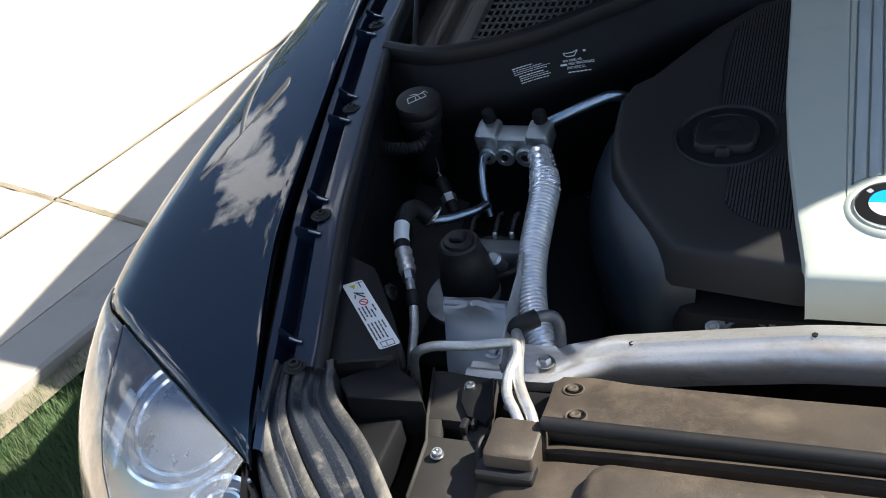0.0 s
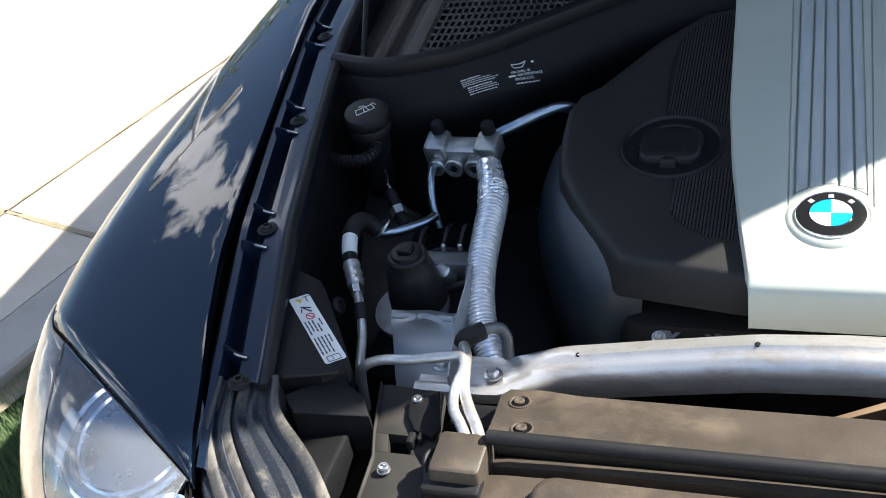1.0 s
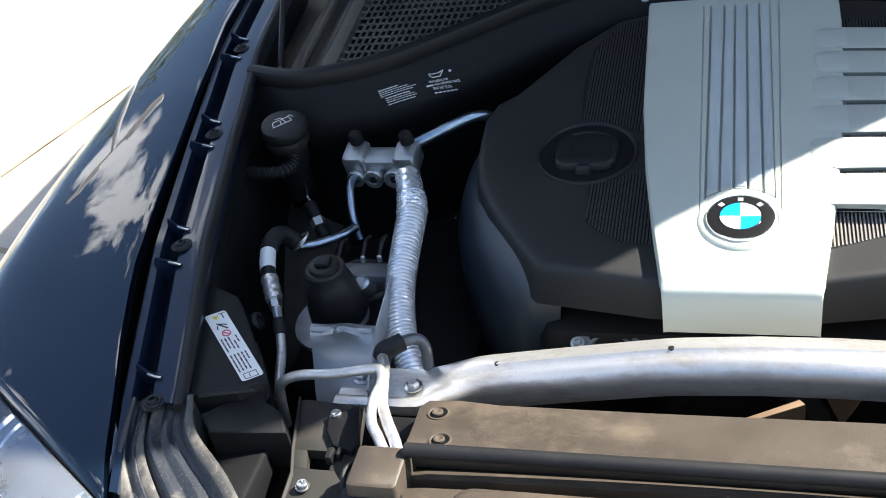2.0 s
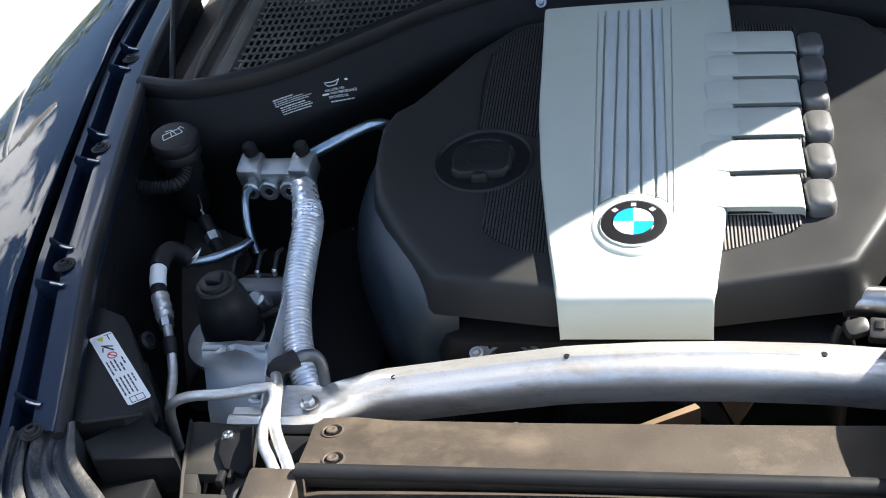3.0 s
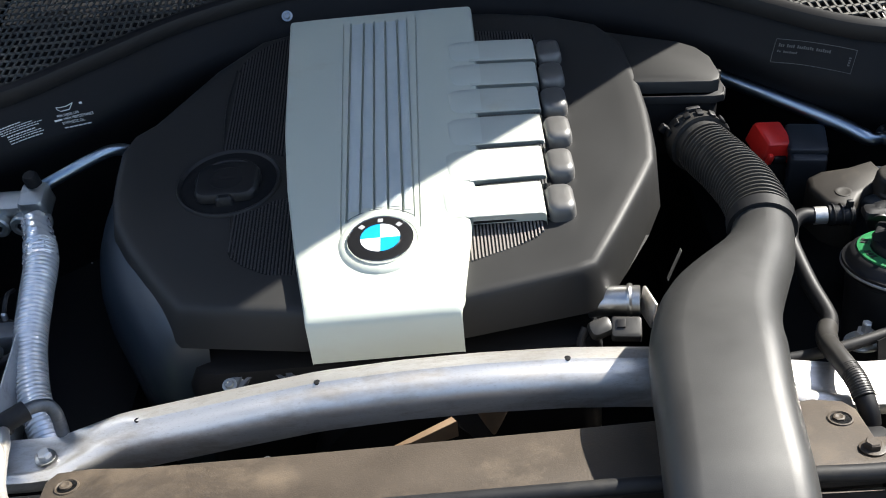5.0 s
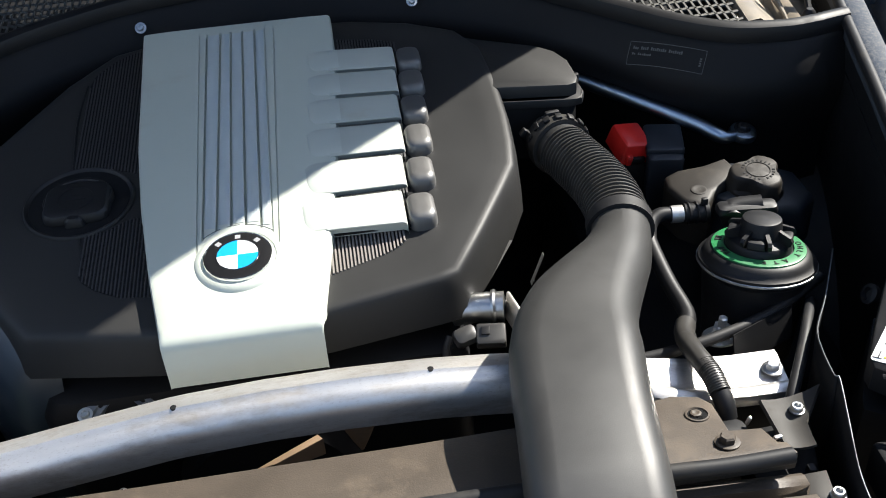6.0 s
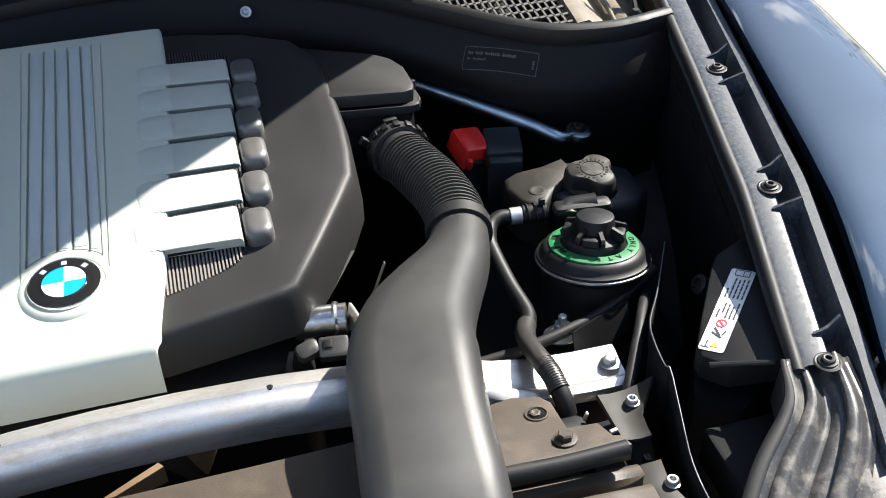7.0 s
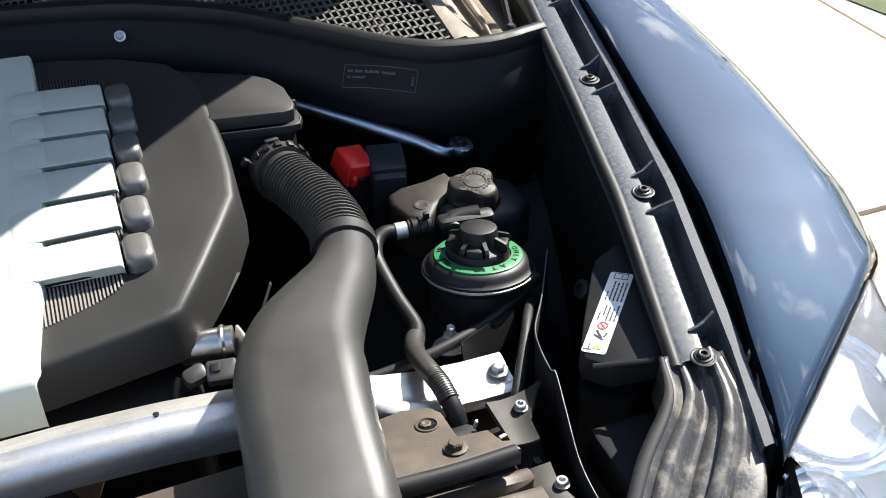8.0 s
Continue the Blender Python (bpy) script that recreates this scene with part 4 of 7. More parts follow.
def build_panel():
    ys = [0.0205, 0.0235, 0.411, 0.415, -0.1195, -0.1185, -0.1165, -0.1145, -0.112, -0.108, -0.100, -0.092, -0.08, -0.06, -0.04, -0.02, 0.0, 0.02, 0.003, 0.005, 0.031, 0.033, 0.041, 0.043, 0.045, 0.047, 0.049, 0.0505, 0.052, 0.04] + [0.08 + 0.03 * k for k in range(14)] + [0.488, 0.492, 0.505, 0.512]
    rows = []
    for y in sorted(ys):
        l, r = LEFT(y), RIGHT(y)
        gx = [groove_x(g, y) for g in GROOVES]
        xs = [(l, -0.024), (l + 0.0006, -0.006), (l + 0.0025, -0.0015), (l + 0.006, 0.0), ((l + gx[0]) / 2, 0.001)]
        for g, x in zip(GROOVES, gx):
            deep, w = (-g[3] if g[2] < y < 0.49 else 0.0), (0.0017 if g[3] > 0.003 else 0.0010)
            xs += [(x - w, 0.001), (x - 0.66 * w, 0.001 + deep), (x + 0.66 * w, 0.001 + deep), (x + w, 0.001)]
        xs += [((r + gx[-1]) / 2, 0.001), (r - 0.006, 0.0), (r - 0.0025, -0.0015), (r - 0.0006, -0.006), (r, -0.024)]
        # the side walls shrink along the front lip
        rows.append([Vector((x, y, TOP_Z(x, y) + LIP(y) + dz * min(1.0, max(0.08, (y + 0.1165) / 0.03)))) for x, dz in xs])
    back = [p + Vector((0, 0.002, -0.02)) for p in rows[-1]]
    part("centre_panel", loft(rows + [back], False, False), SILVER, engine, "pale silver-green centre panel with long grooves", smooth=38)
    # recessed channels
    for a, b in zip(GROOVES[1:6], GROOVES[2:7]):
        y0 = max(a[2], b[2]) + 0.003
        strip = []
        for y in (y0, 0.2, 0.35, 0.486):
            xa, xb = groove_x(a, y) + 0.0019, groove_x(b, y) - 0.0019
            strip.append([Vector((x, y, TOP_Z(x, y) + 0.0011 + (0.0006 if k in (1, 2) else 0.0))) for k, x in enumerate((xa, xa + 0.001, xb - 0.001, xb))])
        part("channel", loft(strip, False, False), GROOVE, engine, "blue-grey recessed channel")
    # fine moulded lines that end the grooves and run round the badge
    for r, a0, a1 in ((0.0560, 44, 80), (0.0560, 88, 104), (0.0560, 112, 136), (0.0475, 175, 365)):
        arc = [(-0.052 + r * math.cos(radians(a0 + (a1 - a0) * k / 12)), -0.005 + r * math.sin(radians(a0 + (a1 - a0) * k / 12))) for k in range(13)]
        part("panel_line", tube([(x, y, TOP_Z(x, y) + LIP(y) + 0.0008) for x, y in arc], 0.0007, 6, 1), PANELLINE, engine)


build_panel()


def build_badge():
    m = facing((-0.0515, -0.008, TOP_Z(0, -0.008) + 0.0), (0, -0.095, 1)) @ Matrix.Diagonal((0.94, 0.94, 1, 1))
    part("badge_seat", turned([(0.0580, -0.006), (0.0545, 0.0002), (0.050, 0.0038), (0.0465, 0.0044), (0.0455, 0.003)], 48, m), SILVER, engine)
    badge = part("badge", turned([(0.0418, 0.001), (0.0418, 0.0062), (0.0412, 0.0072), (0.0403, 0.0072), (0.0398, 0.0066)], 48, m), CHROME, engine, "round badge with blue and white quarters")
    part("badge_ring", turned([(0.0403, 0.004), (0.0403, 0.0070), (0.0390, 0.0074), (0.0262, 0.0079), (0.026, 0.004)], 48, m), BADGE_BLACK, badge)
    part("badge_rim", turned([(0.0262, 0.004), (0.0262, 0.0084), (0.0252, 0.0086), (0.0248, 0.004)], 48, m), CHROME, badge)
    for q in range(4):
        arc = [(0.0, 0.0)] + [(0.0249 * math.cos(radians(90 * q + 9 * k)), 0.0249 * math.sin(radians(90 * q + 9 * k))) for k in range(11)]
        bm = loft([[(x, y, 0.004) for x, y in arc], [(x, y, 0.0082) for x, y in arc]])
        part("quarter", moved(bm, m), BADGE_BLUE if q % 2 else BADGE_WHITE, badge, smooth=20)
    # plain marks where letters stand on the ring
    for a in (136, 90, 44):
        mk = m @ pose(0.0325 * math.cos(radians(a)), 0.0325 * math.sin(radians(a)), 0.0077, 0, 0, a - 90)
        bars([(-0.0033, -0.0033, 0.0066, 0.0066)], mk, BADGE_MARK, badge, "mark")


build_badge()

# six fins with rounded tails on the panel and grey knobs at their outer ends
FIN_L = [0.414, 0.353, 0.292, 0.2255, 0.1555, 0.083, 0.016]
FIN_R = [0.406, 0.346, 0.286, 0.222, 0.153, 0.083, 0.013]
FIN_XL, FIN_XR = [0.085, 0.083, 0.079, 0.075, 0.070, 0.063], [0.169, 0.166, 0.162, 0.159, 0.153, 0.145]


def build_fins():
    comb_v, comb_f = [], []
    for i in range(6):
        ga, gb = (0.0042, 0.0040) if i < 2 else (0.0052, 0.0056)
        l0, l1, r0, r1, xl, xr = FIN_L[i] - ga, FIN_L[i + 1] + gb, FIN_R[i] - ga, FIN_R[i + 1] + gb, FIN_XL[i], FIN_XR[i]
        rows = []
        for f in (0, 0.02, 0.06, 0.3, 0.6, 0.94, 0.985, 1.0):
            x, ya, yb = xl + (xr - xl) * f, l0 + (r0 - l0) * f, l1 + (r1 - l1) * f
            end = {0.985: -0.0015, 1.0: -0.005}.get(f, 0.0)
            rows.append([Vector((x - (0.012 if f == 0 else 0), ya + (yb - ya) * k, TOP_Z(x, ya + (yb - ya) * k) + dz + end)) for k, dz in ((0.12, -0.016), (0.08, -0.004), (0.015, -0.0012), (0.0, 0.0), (0.008, 0.0009), (0.05, 0.0014), (0.3, 0.0018), (0.5, 0.0019), (0.7, 0.0018), (0.95, 0.0014), (0.992, 0.0009), (1.0, 0.0), (0.985, -0.0012), (0.92, -0.004), (0.88, -0.016))])
        rows.append([p + Vector((0.0004, 0, -0.014)) for p in rows[-1]])
        part("fin", loft(rows, False, False), FIN, engine, "ivory moulded fin", smooth=40)
        # tail: a soft raised pad on the centre panel
        c, hw = (l0 + l1) / 2 + 0.001, abs(l0 - l1) / 2 - 0.001
        tail = [[Vector((xl - 0.040 + 0.044 * u, c + hw * v * (1 - max(0, 0.35 - u) ** 2 * 3.0), TOP_Z(0, c + hw * v) + 0.0008 + 0.0030 * math.sin(math.pi / 2 * min(1, u * 1.6)) ** 0.8 * max(0.0, 1 - abs(v) ** 3.2) - (0.001 if u == 0 else 0))) for v in [-1 + k / 5 for k in range(11)]] for u in (0, 0.05, 0.12, 0.2, 0.35, 0.55, 0.8, 1.0)]
        part("fin_tail", loft(tail, False, False), PAD, engine, smooth=60)
        # knob
        ky = (r0 + r1) / 2 + 0.000
        kx = xr + 0.0195
        rings = []
        for z, k in ((-0.022, 1.0), (-0.010, 1.0), (-0.003, 0.96), (0.001, 0.86), (0.003, 0.6), (0.0035, 0.2)):
            rings.append([Vector((kx + x, ky + y, TOP_Z(kx, ky) - 0.001 + z)) for x, y in roundrect(0.0172 * k, 0.0282 * k, 0.0125 * k, 6)])
        part("knob", loft(rings), KNOB, engine, "satin grey rounded knob", smooth=60)
        # toothed dark comb in the gap before the next fin
        if i < 5:
            n = 22
            for k in range(n):
                f = (k + 0.5) / n
                x = FIN_XL[i] + (FIN_XR[i] - FIN_XL[i]) * f
                y = FIN_L[i + 1] + (FIN_R[i + 1] - FIN_L[i + 1]) * f
                z, w, b = TOP_Z(x, y) - (0.0085 if i < 2 else 0.0040), 0.0011, len(comb_v)
                comb_v += [(x - w, y - 0.006, z), (x + w, y - 0.006, z), (x + w, y + 0.006, z), (x - w, y + 0.006, z), (x - w, y - 0.006, z - 0.014), (x + w, y - 0.006, z - 0.014), (x + w, y + 0.006, z - 0.014), (x - w, y + 0.006, z - 0.014)]
                comb_f += [(b, b + 1, b + 2, b + 3), (b, b + 4, b + 5, b + 1), (b + 1, b + 5, b + 6, b + 2), (b + 3, b + 2, b + 6, b + 7), (b, b + 3, b + 7, b + 4)]
    me = bpy.data.meshes.new("comb")
    me.from_pydata(comb_v, [], comb_f)
    me.materials.append(KNOB)
    comb = new("comb", me)
    comb.parent, comb.matrix_parent_inverse = engine, Matrix.Translation(engine.matrix_world.translation).inverted()
    tagged(comb, kind="stuff")


build_fins()
part("fin_bed", thick([[Vector((x, y, TOP_Z(x, y) - 0.0105)) for x in (0.058, 0.10, 0.158)] for y in (0.026, 0.2, 0.41)], 0.003), DEEP, engine)


def ribs(name, poly_y0, poly_y1, x0, x1, pitch, height, material, label):
    """Fine parallel ribs along y between two bounding curves of x, each a part of the insert."""
    xs = [x0 + pitch * k for k in range(int((x1 - x0) / pitch))]
    bed = [[Vector((x, poly_y0(x), BASE_Z(x, poly_y0(x)) + 0.0006)) for x in xs], [Vector((x, max(poly_y1(x), poly_y0(x) + 0.002), BASE_Z(x, poly_y1(x)) + 0.0006)) for x in xs]]
    insert = part(name, loft(bed, False, False), DEEP, engine, label, smooth=0)
    for x in xs:
        ya, yb = poly_y0(x), poly_y1(x)
        if yb > ya + 0.004:
            prof = ((0, 0), (pitch * 0.12, height), (pitch * 0.50, height), (pitch * 0.62, 0))
            part("rib", loft([[Vector((x + dx, y, BASE_Z(x, y) + dz)) for dx, dz in prof] for y in (ya, yb)]), material, insert, smooth=0)


ribs("ribbed_insert", curve([(0.04, -0.033), (0.07, -0.024), (0.11, -0.010), (0.130, 0.000), (0.138, 0.008), (0.142, 0.03)]), lambda x: 0.030, 0.043, 0.142, 0.0043, 0.0028, RIB_LIT, "ribbed insert beside the centre panel")
ribs("ribbed_insert", curve([(-0.268, 0.222), (-0.23, 0.222), (-0.18, 0.200)]), curve([(-0.271, 0.40), (-0.262, 0.445), (-0.235, 0.478), (-0.206, 0.500), (-0.18, 0.505)]), -0.268, -0.180, 0.0043, 0.0016, RIBDARK, "dark ribbed insert beside the centre panel")
ribs("ribbed_insert", curve([(-0.243, 0.030), (-0.236, 0.012), (-0.220, -0.004), (-0.19, -0.022), (-0.14, -0.028)]), curve([(-0.243, 0.094), (-0.215, 0.096), (-0.19, 0.112), (-0.16, 0.115), (-0.15, 0.115)]), -0.240, -0.152, 0.0043, 0.0015, RIBDARK, "dark ribbed insert beside the centre panel")
ribs("ribbed_insert", lambda x: 0.405, curve([(0.088, 0.470), (0.14, 0.455), (0.175, 0.435)]), 0.090, 0.176, 0.0043, 0.0016, RIBDARK, "dark ribbed insert behind the fins")
part("seam", tube([(-0.245, 0.092, BASE_Z(0, 0.092) + 0.0005), (-0.238, 0.05, BASE_Z(0, 0.05) + 0.0005), (-0.229, 0.012, BASE_Z(0, 0.012) + 0.0005)], 0.0011, 6, 4), BLACK, engine)
part("seam", tube([(-0.268, 0.224, BASE_Z(0, 0.224) + 0.001), (-0.275, 0.33, BASE_Z(0, 0.33) + 0.001), (-0.271, 0.42, BASE_Z(0, 0.42) + 0.001)], 0.0016, 6, 4), BLACK, engine)

# oil filler on a flat black disc that stands for its shaded recess
cap_m = facing((-0.253, 0.157, BASE_Z(0, 0.157)), (0, -0.099, 1))
part("filler_recess", turned([(0.062, 0.0009), (0.048, 0.0012), (0.001, 0.0012)], 48, cap_m), DEEP, engine, "flat dark disc standing for the shaded recess")
part("filler_lip", turned([(0.0690, 0.0002), (0.0682, 0.0030), (0.0668, 0.0042), (0.0648, 0.0036), (0.0625, 0.0008)], 56, cap_m, False), BLACK, engine, "thin raised lip round the recess")
oil = thing("oil_filler_cap", "black plastic oil filler cap seated in the engine cover", "oil cap", (-0.25, 0.15, 0.92))
part("cap_body", turned([(0.044, -0.004), (0.044, 0.008), (0.042, 0.0110), (0.038, 0.0115), (0.036, 0.0100), (0.001, 0.0100)], 40, cap_m @ Matrix.Diagonal((0.98, 0.90, 1, 1))), BLACK, oil)
part("grip", loft([[cap_m @ Vector((x, y - 0.008, z)) for x, y in roundrect(0.037 * k, 0.031 * k, 0.015 * k, 6)] for z, k in ((0.002, 1.1), (0.010, 1.08), (0.0138, 1.0), (0.0152, 0.86), (0.0148, 0.5))]), BLACK, oil)
part("lug", loft([[cap_m @ Vector((x, y - 0.042, z)) for x, y in roundrect(0.011 * k, 0.006 * k, 0.005 * k, 4)] for z, k in ((-0.002, 1.2), (0.010, 1.0), (0.0135, 0.6))]), BLACK, oil)
part("print", turned([(0.022, 0.0148), (0.022, 0.0156), (0.0208, 0.0156), (0.0208, 0.0148)], 36, cap_m @ pose(0, -0.008, 0), False), RUBBER, oil)
bars([(-0.012, -0.003, 0.024, 0.006), (-0.005, 0.005, 0.010, 0.004)], cap_m @ pose(0, -0.008, 0.0153), RUBBER, oil, "symbol")

# rounded lower shroud seen beside the cover
shroud = thing("engine_shroud", "smooth blue-black rounded plastic shroud below the engine cover", "engine shroud", (-0.38, 0.1, 0.7))
def build_shroud():
    line = [(-0.250, -0.020), (-0.292, -0.026), (-0.328, -0.004), (-0.365, 0.050), (-0.390, 0.100), (-0.404, 0.160), (-0.405, 0.23), (-0.39, 0.29)]
    c, rows = Vector((-0.15, 0.20)), []
    for z, d in ((0.905, -0.012), (0.893, 0.004), (0.880, 0.018), (0.862, 0.031), (0.840, 0.041), (0.81, 0.048), (0.77, 0.050), (0.70, 0.044), (0.5, 0.03)):
        rows.append(glide([Vector((x, y, z + 0.03 * y)) + Vector((*((Vector((x, y)) - c).normalized() * d), 0)) for x, y in line], 5))
    rows.append([p.lerp(Vector((c.x, c.y, p.z)), 0.5) for p in rows[-1]])
    rows.insert(0, [p.lerp(Vector((c.x, c.y, p.z)), 0.3) for p in rows[0]])
    part("shroud_body", loft(rows, False, False), SHROUD, shroud, smooth=60)


build_shroud()
part("stud", turned([(0.002, 0), (0.002, 0.002)], 10, facing((-0.432, 0.085, 0.868), (-0.7, -0.5, 0.5)) @ Matrix.Diagonal((0.6, 0.6, 1, 1))), DARKSTUD, shroud)

# box at the cover's rear corner
BOX_Z = lambda x, y: 0.945 + 0.02 * y
air = thing("rear_duct_box", "dark grey plastic air box joined to the engine cover", "air box", (0.36, 0.3, 0.9))
part("lid", prism([(0.294, 0.279), (0.396, 0.264), (0.408, 0.268), (0.4135, 0.283), (0.411, 0.333), (0.398, 0.364), (0.376, 0.386), (0.31, 0.42), (0.27, 0.44), (0.278, 0.30)], 0.931, BOX_Z, 0.004), COVER, air, "smooth dark grey lid")
part("body", prism([(0.285, 0.268), (0.396, 0.258), (0.409, 0.272), (0.404, 0.31), (0.398, 0.340), (0.370, 0.376), (0.28, 0.42)], 0.84, 0.932, 0.003), DEEP, air)
part("rim", prism([(0.286, 0.268), (0.399, 0.252), (0.414, 0.257), (0.4205, 0.274), (0.417, 0.335), (0.403, 0.369), (0.380, 0.391), (0.28, 0.44)], 0.922, 0.932, 0.003), BLACK, air)
part("clip", block(0.012, 0.008, 0.016, 0.002, Matrix.Translation((0.413, 0.300, 0.930))), BLACK, air)
part("seam_line", tube([(0.290, 0.2695, 0.932), (0.35, 0.2612, 0.932), (0.399, 0.2540, 0.932), (0.412, 0.2590, 0.932), (0.418, 0.275, 0.932)], 0.0013, 8, 4), COVER, air)


# ---- front of the bay: brace, radiator plate, brackets ----
ARCH_AT = [(-0.6, 0.834), (-0.42, 0.834), (-0.322, 0.850), (-0.22, 0.868), (-0.122, 0.884), (-0.03, 0.890), (0.05, 0.891), (0.142, 0.888), (0.22, 0.880), (0.30, 0.868), (0.38, 0.853), (0.46, 0.845), (0.6, 0.843)]
ARCH = curve(ARCH_AT)


def build_brace():
    brace = thing("front_brace", "brushed aluminium cross brace arching in front of the engine", "brace", (0, -0.2, 0.85))
    def flat(x):
        """0 in the arch, 1 at the flat ends."""
        return min(1.0, max(0.0, (x - 0.33) / 0.07, (-0.345 - x) / 0.065))

    def section(x):
        k = flat(x)
        z, h = ARCH(x), 0.046 - 0.026 * k
        w0, w1 = -0.162 - 0.016 * k, -0.213 - 0.030 * k
        crown = 0.004 * (1 - k)
        pts = [(w0, z - h), (w0, z - 0.006), (w0 - 0.003, z - 0.001), (w0 - 0.010, z + crown * 0.5 - 0.001 * k), ((w0 + w1) / 2, z + crown - 0.006 * k), (w1 + 0.020, z - 0.0005 - 0.0065 * k), (w1 + 0.015, z - 0.001 - 0.001 * k), (w1 + 0.009, z - 0.004 + 0.004 * k), (w1 + 0.001, z - 0.014 + 0.011 * k), (w1, z - 0.5 * h), (w1 + 0.003, z - h)]
        return [Vector((x, y, zz)) for y, zz in pts]
    xs = [-0.515, -0.512, -0.50, -0.46, -0.43, -0.41, -0.395, -0.38, -0.365, -0.35, -0.335] + [-0.31 + 0.02 * k for k in range(33)] + [0.345, 0.36, 0.38, 0.42, 0.47, 0.505, 0.517, 0.52]
    part("bar", loft([section(x) for x in xs]), ALU, brace, smooth=45)
    for x, y in ((-0.49, -0.200), (-0.423, -0.209), (0.507, -0.208)):
        hexbolt("bolt", (x, y, ARCH(x) - 0.002), brace, 0.0078, (0, 0.05, 1))
    for x in (-0.322, -0.122, 0.142):
        # no opening: a black disc shows the dark depth of the hole
        part("hole", turned([(0.0036, -0.002), (0.0034, 0.0014), (0.0028, 0.0016), (0.0008, 0.0016)], 14, facing((x, -0.186, ARCH(x) + 0.0022 - 0.010 * flat(x)), (0, 0.02, 1))), DEEP, brace)


build_brace()


def build_plate():
    plate = thing("radiator_cover", "dusty brown-black plastic radiator top cover with fixing holes", "radiator cover", (0, -0.35, 0.85))
    zp = lambda x, y: 0.872 + (-0.26 - y) * 0.22
    rear = [(-0.3845, -0.318), (-0.3875, -0.284), (-0.3800, -0.270), (-0.345, -0.267), (-0.30, -0.272), (-0.15, -0.272), (0.12, -0.268), (0.33, -0.262), (0.353, -0.259), (0.377, -0.251), (0.405, -0.259), (0.413, -0.273), (0.4125, -0.318)]
    poly = rear + [(0.443, -0.321), (0.449, -0.344), (0.457, -0.347), (0.460, -0.364), (0.2, -0.364), (-0.1, -0.364), (-0.372, -0.364), (-0.383, -0.350)]
    part("top_sheet", prism(poly, lambda x, y: zp(x, y) - 0.022, zp, 0.0025), DUSTY, plate, smooth=30)
    for x, y in ((-0.362, -0.295), (-0.347, -0.342), (0.392, -0.288)):
        m = facing((x, y, zp(x, y) + 0.0002), (0, 0.2, 1))
        part("eyelet", turned([(0.0125, 0.0), (0.012, 0.0014), (0.0105, 0.0016), (0.0095, 0.0002)], 24, m, False), DUSTY, plate)
        # black disc laid on the sheet for the shaded inside of the hole
        part("hole", turned([(0.0098, 0.0003), (0.001, 0.0003)], 22, m), DEEP, plate)
        part("clip", turned([(0.0062, 0.0), (0.0060, 0.0016), (0.0040, 0.0022), (0.0016, 0.0012)], 6 if x > 0 else 16, m @ pose(0.001, -0.001, 0.0004)), DUSTY, plate)
    hexbolt("bolt", (0.403, -0.337, zp(0, -0.337) + 0.001), plate, 0.0080, (0, 0.2, 1), DUSTY)
    # front shell with its soft bulge and deep slots
    rows = []
    for y, dz in ((-0.366, -0.004), (-0.372, 0.0), (-0.384, 0.001), (-0.3865, -0.016), (-0.394, -0.016), (-0.3965, 0.003), (-0.402, 0.005), (-0.44, 0.004), (-0.49, -0.004), (-0.54, -0.020), (-0.57, -0.045)):
        rows.append([Vector((x, y - 0.012 * max(0.0, abs(x) - 0.30), 0.884 + dz - 0.02 * max(0.0, (-x - 0.36) / 0.08) ** 2 - 0.008 * (abs(x) / 0.4) ** 2)) for x in [-0.445 + 0.0455 * k for k in range(21)]])
    part("front_shell", loft(rows, False, False), DUSTY, plate, smooth=25).modifiers.new("wall", "SOLIDIFY").thickness = 0.003
    for cx, half in ((-0.205, 0.115), (0.22, 0.115)):
        rings = [[Vector((cx + x, -0.437 + y, z)) for x, y in roundrect(half * k, 0.036 * k2, 0.026 * k2, 6)] for z, k, k2 in ((0.870, 1.0, 1.0), (0.890, 0.99, 0.98), (0.897, 0.965, 0.86), (0.9005, 0.90, 0.6), (0.901, 0.6, 0.2))]
        part("bulge", loft(rings), DUSTY, plate, smooth=60)
    # round rubber tube lying along the cover, with its end blocks
    seal = thing("rubber_tube_seal", "round black rubber tube seal along the radiator cover", "rubber seal", (0, -0.37, 0.9))
    part("tube", tube([(-0.374, -0.371, 0.9055), (-0.2, -0.3705, 0.9055), (0.0, -0.370, 0.9055), (0.2, -0.3695, 0.905), (0.33, -0.370, 0.901), (0.39, -0.371, 0.899), (0.452, -0.369, 0.898)], 0.0078, 16, 8), RUBBER, seal)
    part("core", turned([(0.006, 0), (0.006, 0.002), (0.001, 0.002)], 14, facing((-0.3725, -0.371, 0.9055), (-1, 0, 0))), DEEP, seal)
    for s in (-1,):
        end = thing("end_block", "dusty black plastic block holding the tube seal", "end block", (s * 0.4, -0.39, 0.88))
        body = [[Vector((s * 0.399 + x, -0.392 + y * (1 + 0.12 * z0), z)) for x, y in roundrect(0.027 * k, 0.027 * k, 0.005, 3)] for z, k, z0 in ((0.866, 1.06, 1), (0.898, 1.0, 0), (0.902, 0.97, 0), (0.9035, 0.90, 0))]
        part("block", loft(body), DUSTY, end)
        part("foot", block(0.062, 0.024, 0.016, 0.003, Matrix.Translation((s * 0.402, -0.420, 0.872))), BLACK, end)
        part("hook", tube([(s * 0.428, -0.372, 0.885), (s * 0.437, -0.392, 0.89), (s * 0.432, -0.414, 0.88)], 0.0035, 8, 5), BLACK, end)


build_plate()


